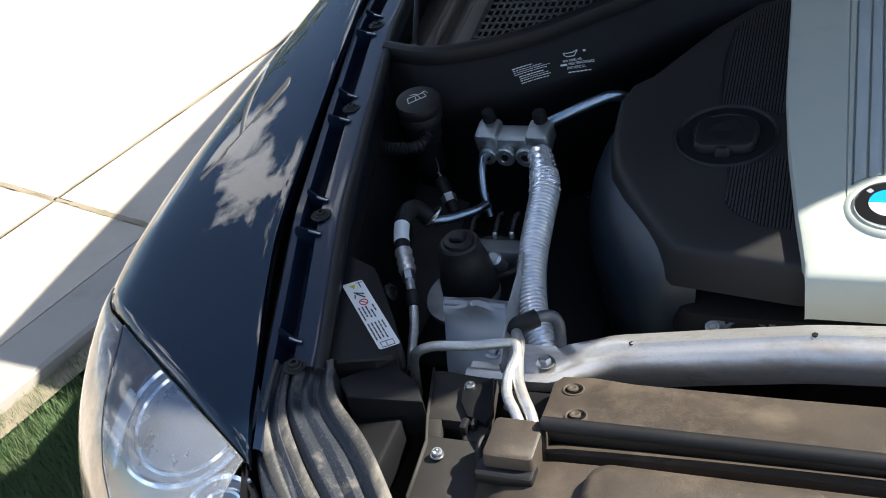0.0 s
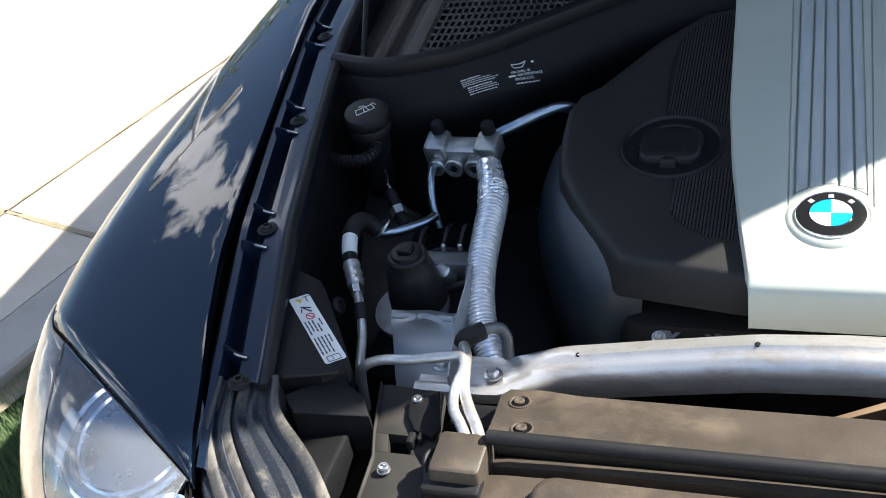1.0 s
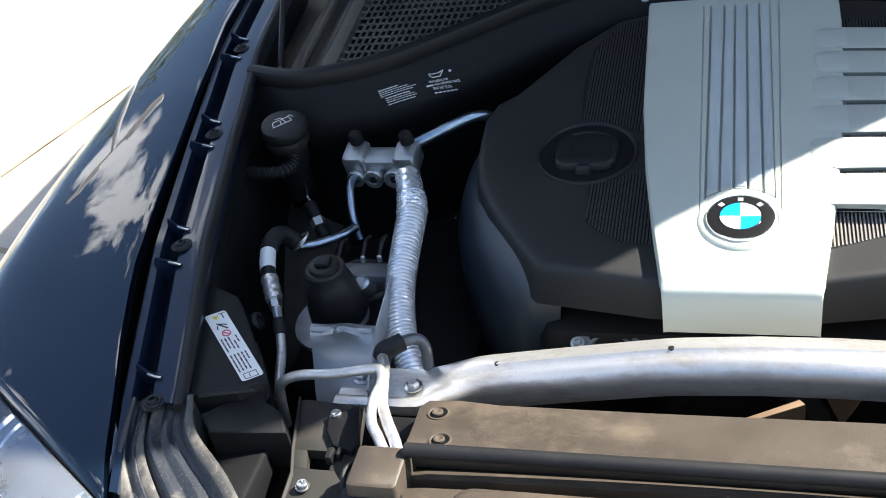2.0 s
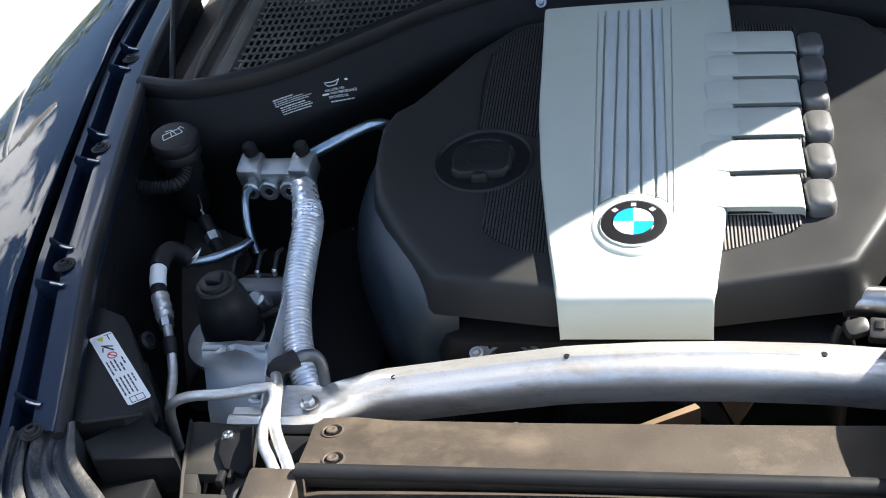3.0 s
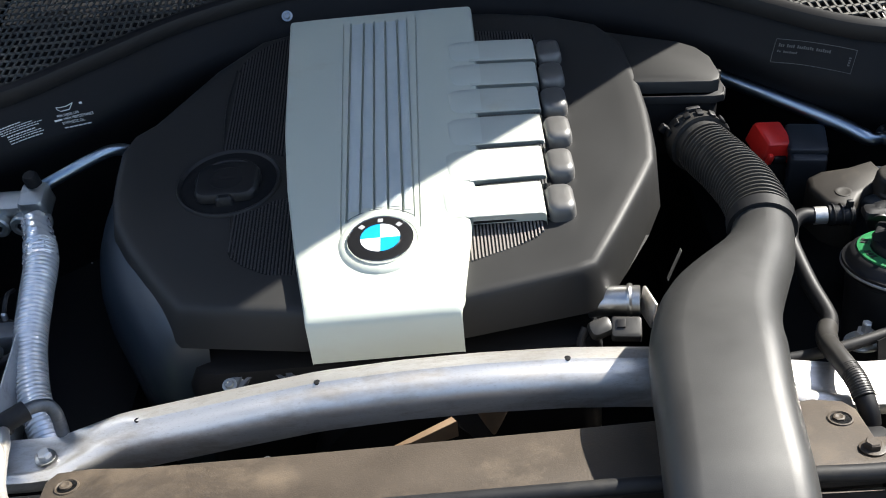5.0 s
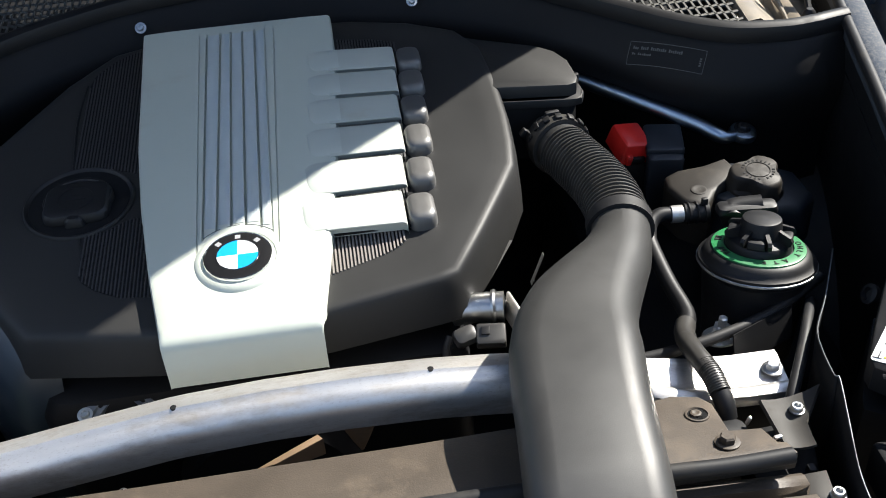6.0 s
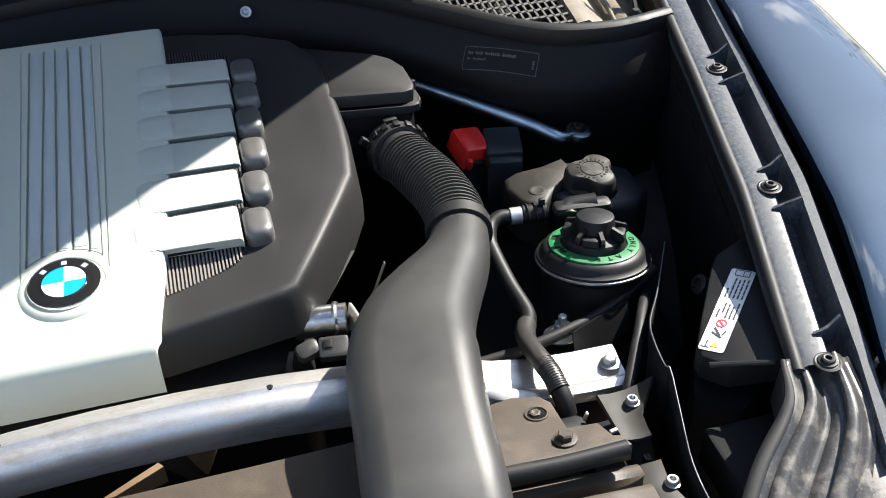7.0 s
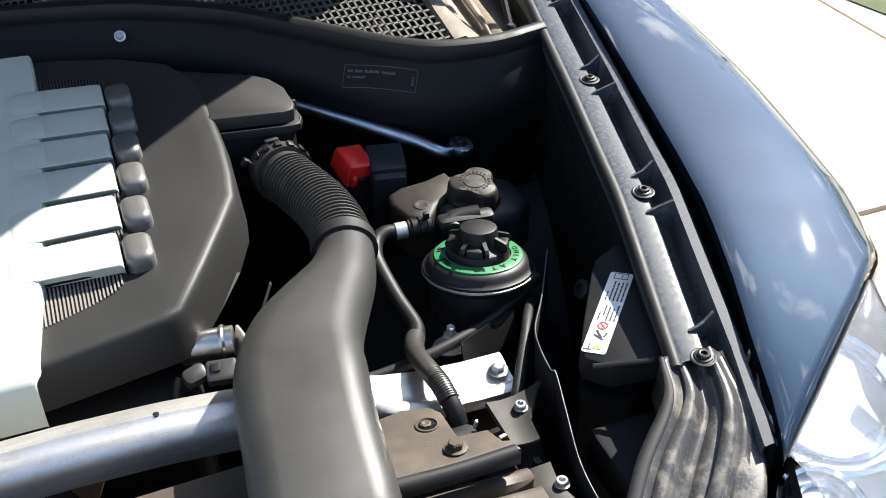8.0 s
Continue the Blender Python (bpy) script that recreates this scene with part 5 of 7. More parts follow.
def build_side_bracket(s):
    br = thing("side_bracket", "black pressed-metal radiator side bracket with two bright screws", "bracket", (s * 0.48, -0.34, 0.84), group="side brackets")
    if s < 0:
        sides = [[(0.460, -0.272), (0.530, -0.266), (0.541, -0.268), (0.521, -0.341), (0.447, -0.341)], [(0.521, -0.341), (0.513, -0.367), (0.497, -0.367), (0.505, -0.341)],
                 [(0.473, -0.341), (0.470, -0.367), (0.446, -0.367), (0.447, -0.341)], [(0.513, -0.367), (0.503, -0.455), (0.43, -0.47), (0.425, -0.42), (0.446, -0.367)]]
        part("plate", join(*[prism([(s * x, y) for x, y in poly], 0.846, 0.860, 0.0006) for poly in sides]), SHEET, br, "dusty black plate with a square opening")
        part("web", prism([(s * x, y) for x, y in ((0.46, -0.28), (0.53, -0.275), (0.50, -0.45), (0.43, -0.46))], 0.78, 0.80, 0.002), DEEP, br)
        part("flange", loft([[Vector((s * x, y, z)) for x, y in ((0.540, -0.268), (0.521, -0.345), (0.510, -0.378), (0.504, -0.455))] for z in (0.80, 0.866)], False, False), SHEET, br).modifiers.new("sheet", "SOLIDIFY").thickness = 0.002
        part("strap", prism([(s * x, y) for x, y in ((0.492, -0.300), (0.462, -0.276), (0.446, -0.330), (0.450, -0.346), (0.474, -0.338), (0.488, -0.318))], 0.86, 0.8675, 0.002), DEEP, br)
        part("plug", block(0.008, 0.016, 0.014, 0.002, Matrix.Translation((s * 0.472, -0.352, 0.858))), BLACK, br)
        part("plug", block(0.006, 0.012, 0.012, 0.002, Matrix.Translation((s * 0.463, -0.347, 0.858))), BLACK, br)
    else:
        # raised outer plate, dished towards the screw, and a lower plate before it
        rows = []
        for f in (0.0, 0.15, 0.35, 0.6, 0.85, 1.0):
            a, b = Vector((0.462 + 0.004 * f, -0.276 - 0.058 * f)), Vector((0.528 - 0.033 * min(1.0, 1.6 * f), -0.266 - 0.070 * f))
            rows.append([Vector((*a.lerp(b, g), 0.866 + 0.007 * (2 * g - 1) ** 2 * (1 - 0.6 * f) - 0.002 * f)) for g in (0, 0.08, 0.25, 0.5, 0.75, 0.92, 1.0)])
        part("plate", thick(rows, 0.004), SHEET, br, "dished dusty black plate", smooth=50)
        part("lower_plate", prism([(0.470, -0.364), (0.493, -0.363), (0.489, -0.392), (0.500, -0.43), (0.46, -0.44), (0.463, -0.388)], 0.835, 0.8625, 0.002), SHEET, br)
        part("web", prism([(0.44, -0.28), (0.52, -0.275), (0.50, -0.345), (0.495, -0.45), (0.43, -0.46)], 0.80, 0.835, 0.003), DEEP, br)
        part("plug", block(0.008, 0.010, 0.022, 0.002, Matrix.Translation((0.487, -0.349, 0.830))), BLACK, br)
        part("clip", block(0.003, 0.004, 0.016, 0.001, pose(0.437, -0.303, 0.872, 20, 0, 0)), ALU, br)
        part("clip", block(0.008, 0.004, 0.004, 0.001, pose(0.452, -0.338, 0.886, 0, 0, 10)), ALU, br)
    screw("screw", (s * (0.485 if s < 0 else 0.494), -0.293 if s < 0 else -0.291, 0.864 if s < 0 else 0.8675), br, 0.0062, (0, 0.05, 1), STEEL, washer=1.25)
    screw("screw", (s * 0.490, -0.394, 0.863), br, 0.0062, (0, 0.05, 1), STEEL, washer=1.25)


for s in (-1, 1):
    build_side_bracket(s)


# ---- lamp boxes with their warning labels ----
def build_lamp_box(s):
    box = thing("lamp_box", "black plastic housing behind the headlight with a white warning label", "housing", (s * 0.61, -0.27, 0.8), group="lamp boxes")
    zt = lambda x, y: 0.931 + 0.21 * (abs(x) - 0.658)
    poly = [(s * x, y) for x, y in ((0.690, -0.150), (0.645, -0.163), (0.632, -0.178), (0.590, -0.240), (0.568, -0.275), (0.566, -0.290), (0.584, -0.315), (0.632, -0.330), (0.656, -0.28))]
    part("lid", prism(poly, lambda x, y: zt(x, y) - 0.030, zt, 0.003), BLACK, box, smooth=25)
    if s < 0:
        part("front_step", prism([(s * x, y) for x, y in ((0.570, -0.290), (0.560, -0.306), (0.535, -0.318), (0.52, -0.345), (0.600, -0.366), (0.620, -0.345))], 0.84, lambda x, y: zt(x, y) - 0.012, 0.003), BLACK, box, smooth=25)
    low = [[Vector((s * x, y, z)) for x, y in ((0.690, -0.150), (0.63, -0.178), (0.566, -0.285), (0.56, -0.30), (0.60, -0.33), (0.66, -0.29))] for z in (0.55, 0.865)]
    part("side", loft(low), DEEP, box)
    part("brace_rib", tube([(s * 0.566, -0.306, zt(0.566, 0) + 0.002), (s * 0.620, -0.333, zt(0.62, 0) + 0.004)], 0.0028, 8, 3), BLACK, box)
    # sticker
    c, ax = Vector((s * 0.6165, -0.245, zt(0.6165, 0) + 0.0006)), Vector((s * 0.066, 0.070, 0.014)).normalized()
    nrm = Vector((-s * 0.205, 0, 1)).normalized()
    ay = nrm.cross(ax).normalized()
    m = Matrix((ax, ay, nrm)).transposed().to_4x4()
    m.translation = c
    lw, lh = 0.0605, 0.0130
    sticker = part("sticker", moved(loft([[(x, y, z) for x, y in roundrect(lw, lh, 0.003, 3)] for z in (0, 0.0004)]), m), WHITE, box, "white rounded warning label")
    top = m @ pose(0, 0, 0.0006, 0, 0, 0 if s > 0 else 180)
    rnd, rows = random.Random(4), []
    for x0, x1, n in ((-0.014, 0.012, 5), (0.016, 0.046, 5)):
        for j in range(n):
            x, y = x0, -0.0105 + 0.0044 * j
            while x < x1 - 0.004:
                w = min(rnd.uniform(0.003, 0.008), x1 - x)
                if rnd.random() < 0.85:
                    rows.append((x, y, w, 0.0017))
                x += w + 0.0012
    bars(rows, top, INK, sticker, "print")
    bars([(0.050, -0.0085, 0.0008, 0.016), (0.0585, -0.0085, 0.0008, 0.016), (0.050, -0.0085, 0.009, 0.0008), (0.050, 0.0067, 0.009, 0.0008), (0.0515, -0.002, 0.006, 0.0008)], top, INK, sticker, "symbol")
    bars([(-0.006, -0.0009, 0.013, 0.0018)], top @ pose(-0.0385, 0.000, 0.0001, 0, 0, 62), INK, sticker, "symbol")
    bars([(-0.007, -0.0010, 0.013, 0.0020)], top @ pose(-0.0335, 0.001, 0.0001, 0, 0, 38), INK, sticker, "symbol")
    bars([(-0.003, -0.0008, 0.007, 0.0016)], top @ pose(-0.0345, -0.006, 0.0001, 0, 0, -20), INK, sticker, "symbol")
    part("symbol", turned([(0.0056, 0), (0.0056, 0.0004), (0.0042, 0.0004), (0.0042, 0)], 24, top @ pose(-0.0215, 0.0, 0.0), False), RING_RED, sticker)
    bars([(-0.0050, -0.0007, 0.010, 0.0014)], top @ pose(-0.0215, 0, 0.0001, 0, 0, 45), RING_RED, sticker, "symbol")
    part("symbol", turned([(0.0048, 0), (0.0048, 0.0004), (0.001, 0.0004)], 3, top @ pose(-0.0525, -0.002, 0.0)), YELLOW, sticker)
    bars([(-0.057, 0.006, 0.010, 0.0012), (-0.057, 0.003, 0.0008, 0.009)], top @ pose(0, 0, 0.0001), INK, sticker, "symbol")
    # grommet in the wing
    part("grommet", turned([(0.012, 0), (0.012, 0.006), (0.007, 0.008), (0.006, 0.003)], 18, facing((s * 0.650, -0.137, 0.862), (-s, 0, 0.6))), RUBBER, box)


for s in (-1, 1):
    build_lamp_box(s)

# ---- service side with the refrigerant lines ----
washer = thing("washer_filler", "black washer fluid filler cap with a wiper symbol on its neck", "filler cap", (-0.70, 0.18, 0.9))
wm = facing((-0.702, 0.178, 0.962), (0.1, -0.12, 1))
part("cap", turned([(0.033, -0.006), (0.035, 0.0), (0.035, 0.008), (0.033, 0.012), (0.028, 0.0135), (0.001, 0.014)], 36, wm), BLACK, washer)
part("cap_skirt", turned([(0.030, -0.022), (0.0335, -0.020), (0.0335, -0.010), (0.031, -0.006)], 36, wm), BLACK, washer)
part("neck", turned([(0.024, -0.12), (0.024, -0.06), (0.028, -0.055), (0.028, -0.02)], 30, wm), DEEP, washer)
im = wm @ pose(0, 0.002, 0.0143) @ Matrix.Diagonal((1, 1, 0.6, 1))
part("symbol", join(*[moved(tube([(x0, y0, 0), (x1, y1, 0)], 0.0007, 5, 1), im) for x0, y0, x1, y1 in ((-0.017, -0.007, -0.014, 0.005), (-0.014, 0.005, 0.012, 0.007), (-0.017, -0.007, 0.013, -0.004), (0.013, -0.004, 0.012, 0.007), (-0.004, -0.006, -0.002, 0.004), (0.004, -0.005, 0.001, 0.010), (0.001, 0.010, -0.008, 0.011), (0.008, 0.006, 0.015, 0.010), (0.015, 0.010, 0.018, 0.003))]), PRINT, washer)


def corrugated(points, r, pitch, depth, n=18, up=(0, 0, 1), step=None):
    """A bellows hose: rings of changing radius along a smooth line."""
    base = glide(points, 24)
    length = [0.0]
    for a, b in zip(base, base[1:]):
        length.append(length[-1] + (b - a).length)
    total = length[-1]
    count = int(total / pitch)
    line, rad = [], []
    for k in range(count):
        for f, d in ((0.0, 0.0), (0.14, 1.0), (0.42, 1.0), (0.56, 0.0)):
            at = (k + f) / count * total
            i = min(len(base) - 2, max(0, int(np.searchsorted(length, at)) - 1))
            u = (at - length[i]) / max(1e-6, length[i + 1] - length[i])
            line.append(base[i].lerp(base[i + 1], min(1, u)))
            rad.append(r(at / total) - depth * (1 - d) if callable(r) else r - depth * (1 - d))
    rings = []
    for i, p in enumerate(line):
        way = (line[min(i + 3, len(line) - 1)] - line[max(i - 3, 0)]).normalized()
        side = way.cross(Vector(up)).normalized()
        top = side.cross(way).normalized()
        rings.append([p + side * (rad[i] * math.cos(6.2832 * k / n)) + top * (rad[i] * math.sin(6.2832 * k / n)) for k in range(n)])
    return loft(rings)


hose = thing("washer_hose", "thin black corrugated washer hose", "hose", (-0.72, 0.13, 0.9))
part("bellows", corrugated([(-0.775, 0.128, 0.925), (-0.731, 0.123, 0.921), (-0.697, 0.129, 0.921), (-0.688, 0.152, 0.925), (-0.695, 0.170, 0.938)], 0.0105, 0.0052, 0.0022, 14), BLACK, hose)

# refrigerant manifold
ac = thing("refrigerant_manifold", "cast aluminium refrigerant manifold block with two service ports", "manifold", (-0.56, 0.17, 0.87))
am = pose(-0.565, 0.198, 0.880, 14, 0, -2)
part("body", moved(block(0.105, 0.036, 0.030, 0.007), am), CAST, ac)
for x in (-0.040, 0.040):
    part("boss", moved(block(0.036, 0.044, 0.040, 0.007), am @ pose(x, 0.0, 0.0)), CAST, ac)
    cm = am @ pose(x, 0.016, 0.040)
    part("bolt_cap", turned([(0.0105, -0.004), (0.0105, 0.013), (0.008, 0.017), (0.004, 0.017)], 18, cm), DEEP, ac)
for x, r in ((-0.038, 0.0120), (-0.010, 0.0135), (0.022, 0.0135), (0.046, 0.0135)):
    pm = am @ pose(x, -0.022, 0.006, 76, 0, 0)
    part("port", turned([(r, -0.006), (r * 1.15, 0.0), (r * 1.15, 0.010), (r, 0.0125), (r * 0.6, 0.0125), (r * 0.5, 0.009), (r * 0.35, 0.011)], 20, pm), CAST, ac)
    part("socket", turned([(r * 0.45, 0.0085), (r * 0.42, 0.0118), (r * 0.1, 0.0118)], 6, pm), DEEP, ac)
lines = thing("refrigerant_pipe", "slim bare aluminium refrigerant pipe", "pipe", (-0.6, 0.13, 0.85), group="refrigerant lines")
part("pipe", tube([(-0.603, 0.172, 0.884), (-0.605, 0.148, 0.886), (-0.600, 0.122, 0.872), (-0.594, 0.104, 0.852), (-0.586, 0.092, 0.825)], 0.0062, 12, 8), RODPAINT, lines)
lines = thing("refrigerant_pipe", "bare aluminium refrigerant pipe running behind the engine cover", "pipe", (-0.5, 0.22, 0.9), group="refrigerant lines")
part("pipe", tube([(-0.575, 0.205, 0.888), (-0.54, 0.213, 0.900), (-0.50, 0.226, 0.914), (-0.46, 0.247, 0.924), (-0.43, 0.266, 0.926), (-0.41, 0.285, 0.908), (-0.39, 0.30, 0.87)], 0.0085, 14, 6), RODPAINT, lines)

foil = thing("foil_hose", "silver foil-wrapped corrugated hose", "hose", (-0.47, 0, 0.85))
FPATH = [(-0.514, 0.146, 0.899), (-0.496, 0.098, 0.894), (-0.488, 0.068, 0.887), (-0.486, 0.021, 0.872), (-0.481, -0.047, 0.850), (-0.466, -0.110, 0.828), (-0.447, -0.149, 0.812), (-0.43, -0.19, 0.79)]
part("wrap", corrugated(FPATH[1:], lambda t: 0.0214 - 0.002 * t, 0.0056, 0.0026, 24), FOIL, foil, "ribbed silver foil wrap")
part("collar", sweep(glide(FPATH[:3], 16), lambda t: [(a * (1 + 0.09 * math.sin(55 * t + 2.6 * i)), b * (1 + 0.09 * math.cos(47 * t + 4.1 * i))) for i, (a, b) in enumerate(circle(0.0175 + 0.004 * t, 18))]), FOIL, foil, "crumpled foil end")

acl = thing("pressure_hose", "black rubber pressure hose with aluminium ends", "hose", (-0.63, -0.05, 0.87))
part("pipe", tube([(-0.580, 0.073, 0.860), (-0.592, 0.050, 0.863), (-0.621, 0.022, 0.868), (-0.640, 0.012, 0.872)], 0.0068, 12, 6), RODPAINT, acl)
part("elbow", tube([(-0.640, 0.012, 0.872), (-0.650, 0.012, 0.884), (-0.659, 0.002, 0.900), (-0.662, -0.018, 0.904), (-0.661, -0.036, 0.900)], 0.0125, 14, 6), RUBBER, acl)
for k in range(3):
    part("clamp_ring", turned([(0.0132, -0.0016), (0.0142, -0.0008), (0.0142, 0.0008), (0.0132, 0.0016)], 20, facing((-0.643 + 0.003 * k, 0.0125 + 0.0006 * k, 0.8745 + 0.0042 * k), (-0.5, 0.0, 0.85)), False), STEEL, acl)
part("white_sleeve", tube([(-0.661, -0.038, 0.9005), (-0.656, -0.056, 0.8965), (-0.6515, -0.068, 0.893)], 0.0108, 14, 3), WHITE, acl, "white printed sleeve")
part("hose", tube([(-0.6515, -0.068, 0.893), (-0.646, -0.080, 0.889)], 0.0105, 14, 2), RUBBER, acl)
part("crimp", sweep(glide([(-0.646, -0.080, 0.889), (-0.637, -0.097, 0.882), (-0.630, -0.110, 0.8765)], 6), lambda t: circle(0.0115 + 0.0008 * math.sin(18 * t), 12)), ALU, acl, "crimped aluminium ferrule")
part("nut", tube([(-0.630, -0.110, 0.8765), (-0.624, -0.122, 0.8725)], 0.009, 6, 1), STEEL, acl)
part("thin_pipe", tube([(-0.624, -0.122, 0.8725), (-0.616, -0.138, 0.868)], 0.0062, 12, 2), ALU, acl)
part("grommet", tube([(-0.616, -0.138, 0.868), (-0.608, -0.158, 0.860)], 0.0082, 12, 2), RUBBER, acl)
part("thin_pipe", tube([(-0.608, -0.158, 0.860), (-0.600, -0.182, 0.850), (-0.592, -0.215, 0.843), (-0.582, -0.245, 0.838)], 0.0062, 12, 4), ALU, acl)

sensor = thing("pressure_sensor", "black pressure sensor with a thin bright wire", "sensor", (-0.66, 0.11, 0.84))
part("body", tube([(-0.672, 0.130, 0.860), (-0.655, 0.108, 0.848)], 0.0105, 14, 2), BLACK, sensor)
part("hex", tube([(-0.655, 0.108, 0.848), (-0.648, 0.098, 0.842)], 0.0118, 6, 1), CAST, sensor)
part("tip", tube([(-0.648, 0.098, 0.842), (-0.634, 0.080, 0.834)], 0.0098, 14, 2), BLACK, sensor)
part("wire", tube([(-0.717, 0.185, 0.870), (-0.700, 0.180, 0.874), (-0.685, 0.160, 0.872), (-0.674, 0.135, 0.864)], 0.0012, 6, 6), STEEL, sensor)
part("wire_tie", tube([(-0.678, 0.140, 0.869), (-0.670, 0.133, 0.867)], 0.001, 5, 2), PRINT, sensor)

# strut dome with its black cap, and the sheet bracket before it
dome = thing("strut_dome", "black strut top cap on its grey mounting plate", "strut mount", (-0.56, -0.1, 0.85))
part("cap", turned([(0.044, -0.085), (0.043, -0.06), (0.037, -0.030), (0.034, -0.018), (0.031, -0.014), (0.030, 0.0), (0.027, 0.003), (0.023, 0.003), (0.022, 0.007), (0.020, 0.008), (0.013, 0.008), (0.012, 0.005), (0.001, 0.005)], 40, facing((-0.5555, -0.093, 0.917), (0, -0.05, 1)) @ Matrix.Diagonal((0.88, 0.88, 1, 1))), DOME, dome)
part("cap_mark", block(0.020, 0.017, 0.009, 0.002, facing((-0.556, -0.091, 0.921), (0, -0.05, 1))), DOME, dome)
part("plate", loft([[Vector((-0.562 + 0.050 * k * math.cos(a), -0.102 + 0.052 * k * math.sin(a), z + 0.10 * (0.058 * k * math.sin(a)))) for a in [6.2832 * j / 36 for j in range(36)]] for z, k in ((0.832, 0.98), (0.836, 1.0), (0.8385, 0.99), (0.8385, 0.5))]), RIMCAST, dome, "grey painted mounting plate")
part("bracket", thick([[Vector((x, y, z)) for x, z in ((-0.562 + 0.25 * (y + 0.163) * -1, zz), (-0.545, zz), (-0.525, zz + bump), (-0.515, zz + bump * 1.5), (-0.505, zz + bump), (-0.49, zz), (-0.478, zz))] for y, zz, bump in ((-0.150, 0.874, 0.002), (-0.163, 0.875, 0.006), (-0.169, 0.871, 0.006), (-0.173, 0.862, 0.0), (-0.19, 0.846, 0.0), (-0.215, 0.826, 0.0), (-0.235, 0.80, 0.0))], 0.0025), BRACKET, dome, "pressed grey sheet bracket")
part("ridge", tube([(-0.560, -0.160, 0.872), (-0.522, -0.160, 0.873), (-0.480, -0.160, 0.872)], 0.0058, 12, 4), BRACKET, dome)
part("dimple", turned([(0.012, -0.004), (0.009, 0.002), (0.004, 0.0065), (0.001, 0.0075)], 4, facing((-0.524, -0.163, 0.874), (0, -0.4, 1), 45)), BRACKET, dome, smooth=0)
part("bracket_side", thick([[Vector((-0.478 - 0.10 * (y + 0.163), y, z)) for z in (0.874 - 0.35 * max(0, -0.163 - y), 0.80)] for y in (-0.235, -0.2, -0.163, -0.10, -0.05)], 0.002), BRACKET, dome)

module = thing("valve_block", "small grey metal valve block with black connectors", "valve block", (-0.53, -0.03, 0.84))
part("body", block(0.075, 0.030, 0.030, 0.004, Matrix.Translation((-0.530, -0.028, 0.835))), DARKCAST, module)
part("spool", turned([(0.011, 0), (0.0125, 0.003), (0.0105, 0.006), (0.0105, 0.030), (0.007, 0.033)], 20, facing((-0.527, -0.046, 0.843), (0, -0.5, 0.85))), CAST, module)
for x, y in ((-0.573, -0.02), (-0.540, -0.012), (-0.517, -0.010)):
    part("pin", turned([(0.0035, 0), (0.0035, 0.008), (0.002, 0.010)], 12, Matrix.Translation((x, y, 0.865))), STEEL, module)
    part("wire", tube([(x, y, 0.872), (x + 0.002, y + 0.02, 0.885), (x - 0.004, y + 0.05, 0.87)], 0.0028, 8, 5), BLACK, module)
part("harness", tube([(-0.575, -0.012, 0.85), (-0.55, 0.0, 0.853), (-0.515, -0.004, 0.85), (-0.49, -0.03, 0.84), (-0.505, -0.06, 0.845), (-0.53, -0.07, 0.84)], 0.006, 10, 6), BLACK, module)

# twin oil cooler pipes bent over the brace end
for k, pts in enumerate(([(-0.580, -0.252, 0.80), (-0.568, -0.260, 0.862), (-0.556, -0.265, 0.886), (-0.533, -0.263, 0.896), (-0.490, -0.262, 0.900), (-0.446, -0.257, 0.905), (-0.434, -0.259, 0.905), (-0.429, -0.274, 0.902), (-0.4305, -0.302, 0.900), (-0.424, -0.331, 0.900), (-0.410, -0.352, 0.899), (-0.398, -0.370, 0.894), (-0.392, -0.385, 0.885)],
                         [(-0.454, -0.205, 0.876), (-0.446, -0.222, 0.886), (-0.436, -0.243, 0.893), (-0.430, -0.267, 0.896), (-0.420, -0.303, 0.898), (-0.407, -0.329, 0.899), (-0.391, -0.355, 0.898), (-0.380, -0.378, 0.886)])):
    pipe = thing("cooler_pipe", ("bright aluminium cooler pipe bent over the brace", "bright aluminium cooler pipe joined to a black hose loop")[k], "pipe", Vector(pts[0]), group="cooler pipes")
    part("pipe", tube(pts, 0.0060 if k == 0 else 0.0064, 14, 6), ALU, pipe)
loop = thing("hose_loop", "black rubber hose looped round the foil hose", "hose", (-0.43, -0.18, 0.86))
part("sleeve", tube([(-0.454, -0.207, 0.876), (-0.450, -0.204, 0.884), (-0.441, -0.199, 0.886), (-0.431, -0.190, 0.886)], 0.0112, 14, 6), RUBBER, loop, "black rubber sleeve")
part("pipe", tube([(-0.433, -0.192, 0.886), (-0.424, -0.181, 0.882), (-0.415, -0.175, 0.875), (-0.410, -0.176, 0.862), (-0.411, -0.177, 0.840), (-0.414, -0.178, 0.80)], 0.0072, 12, 6), RIMCAST, loop, "bent grey pipe")

# ---- pieces below the engine cover ----
gear = thing("pulley_cover", "grey cast pulley cover below the engine cover", "pulley", (-0.2, -0.10, 0.8))
gm = facing((-0.205, -0.104, 0.795), (0, -0.35, 1)) @ Matrix.Diagonal((0.78, 0.78, 0.9, 1))
part("rim", turned([(0.055, -0.012), (0.055, 0.0), (0.052, 0.004), (0.045, 0.004), (0.043, 0.001), (0.040, 0.001), (0.039, 0.003), (0.034, 0.003), (0.033, -0.01)], 36, gm), RIMCAST, gear)
part("hub", turned([(0.032, -0.015), (0.030, -0.006), (0.016, -0.002), (0.014, 0.004), (0.004, 0.004)], 28, gm), DARKCAST, gear)
part("ear", tube([(-0.250, -0.088, 0.796), (-0.240, -0.082, 0.799), (-0.222, -0.072, 0.799)], 0.008, 12, 4), RIMCAST, gear)
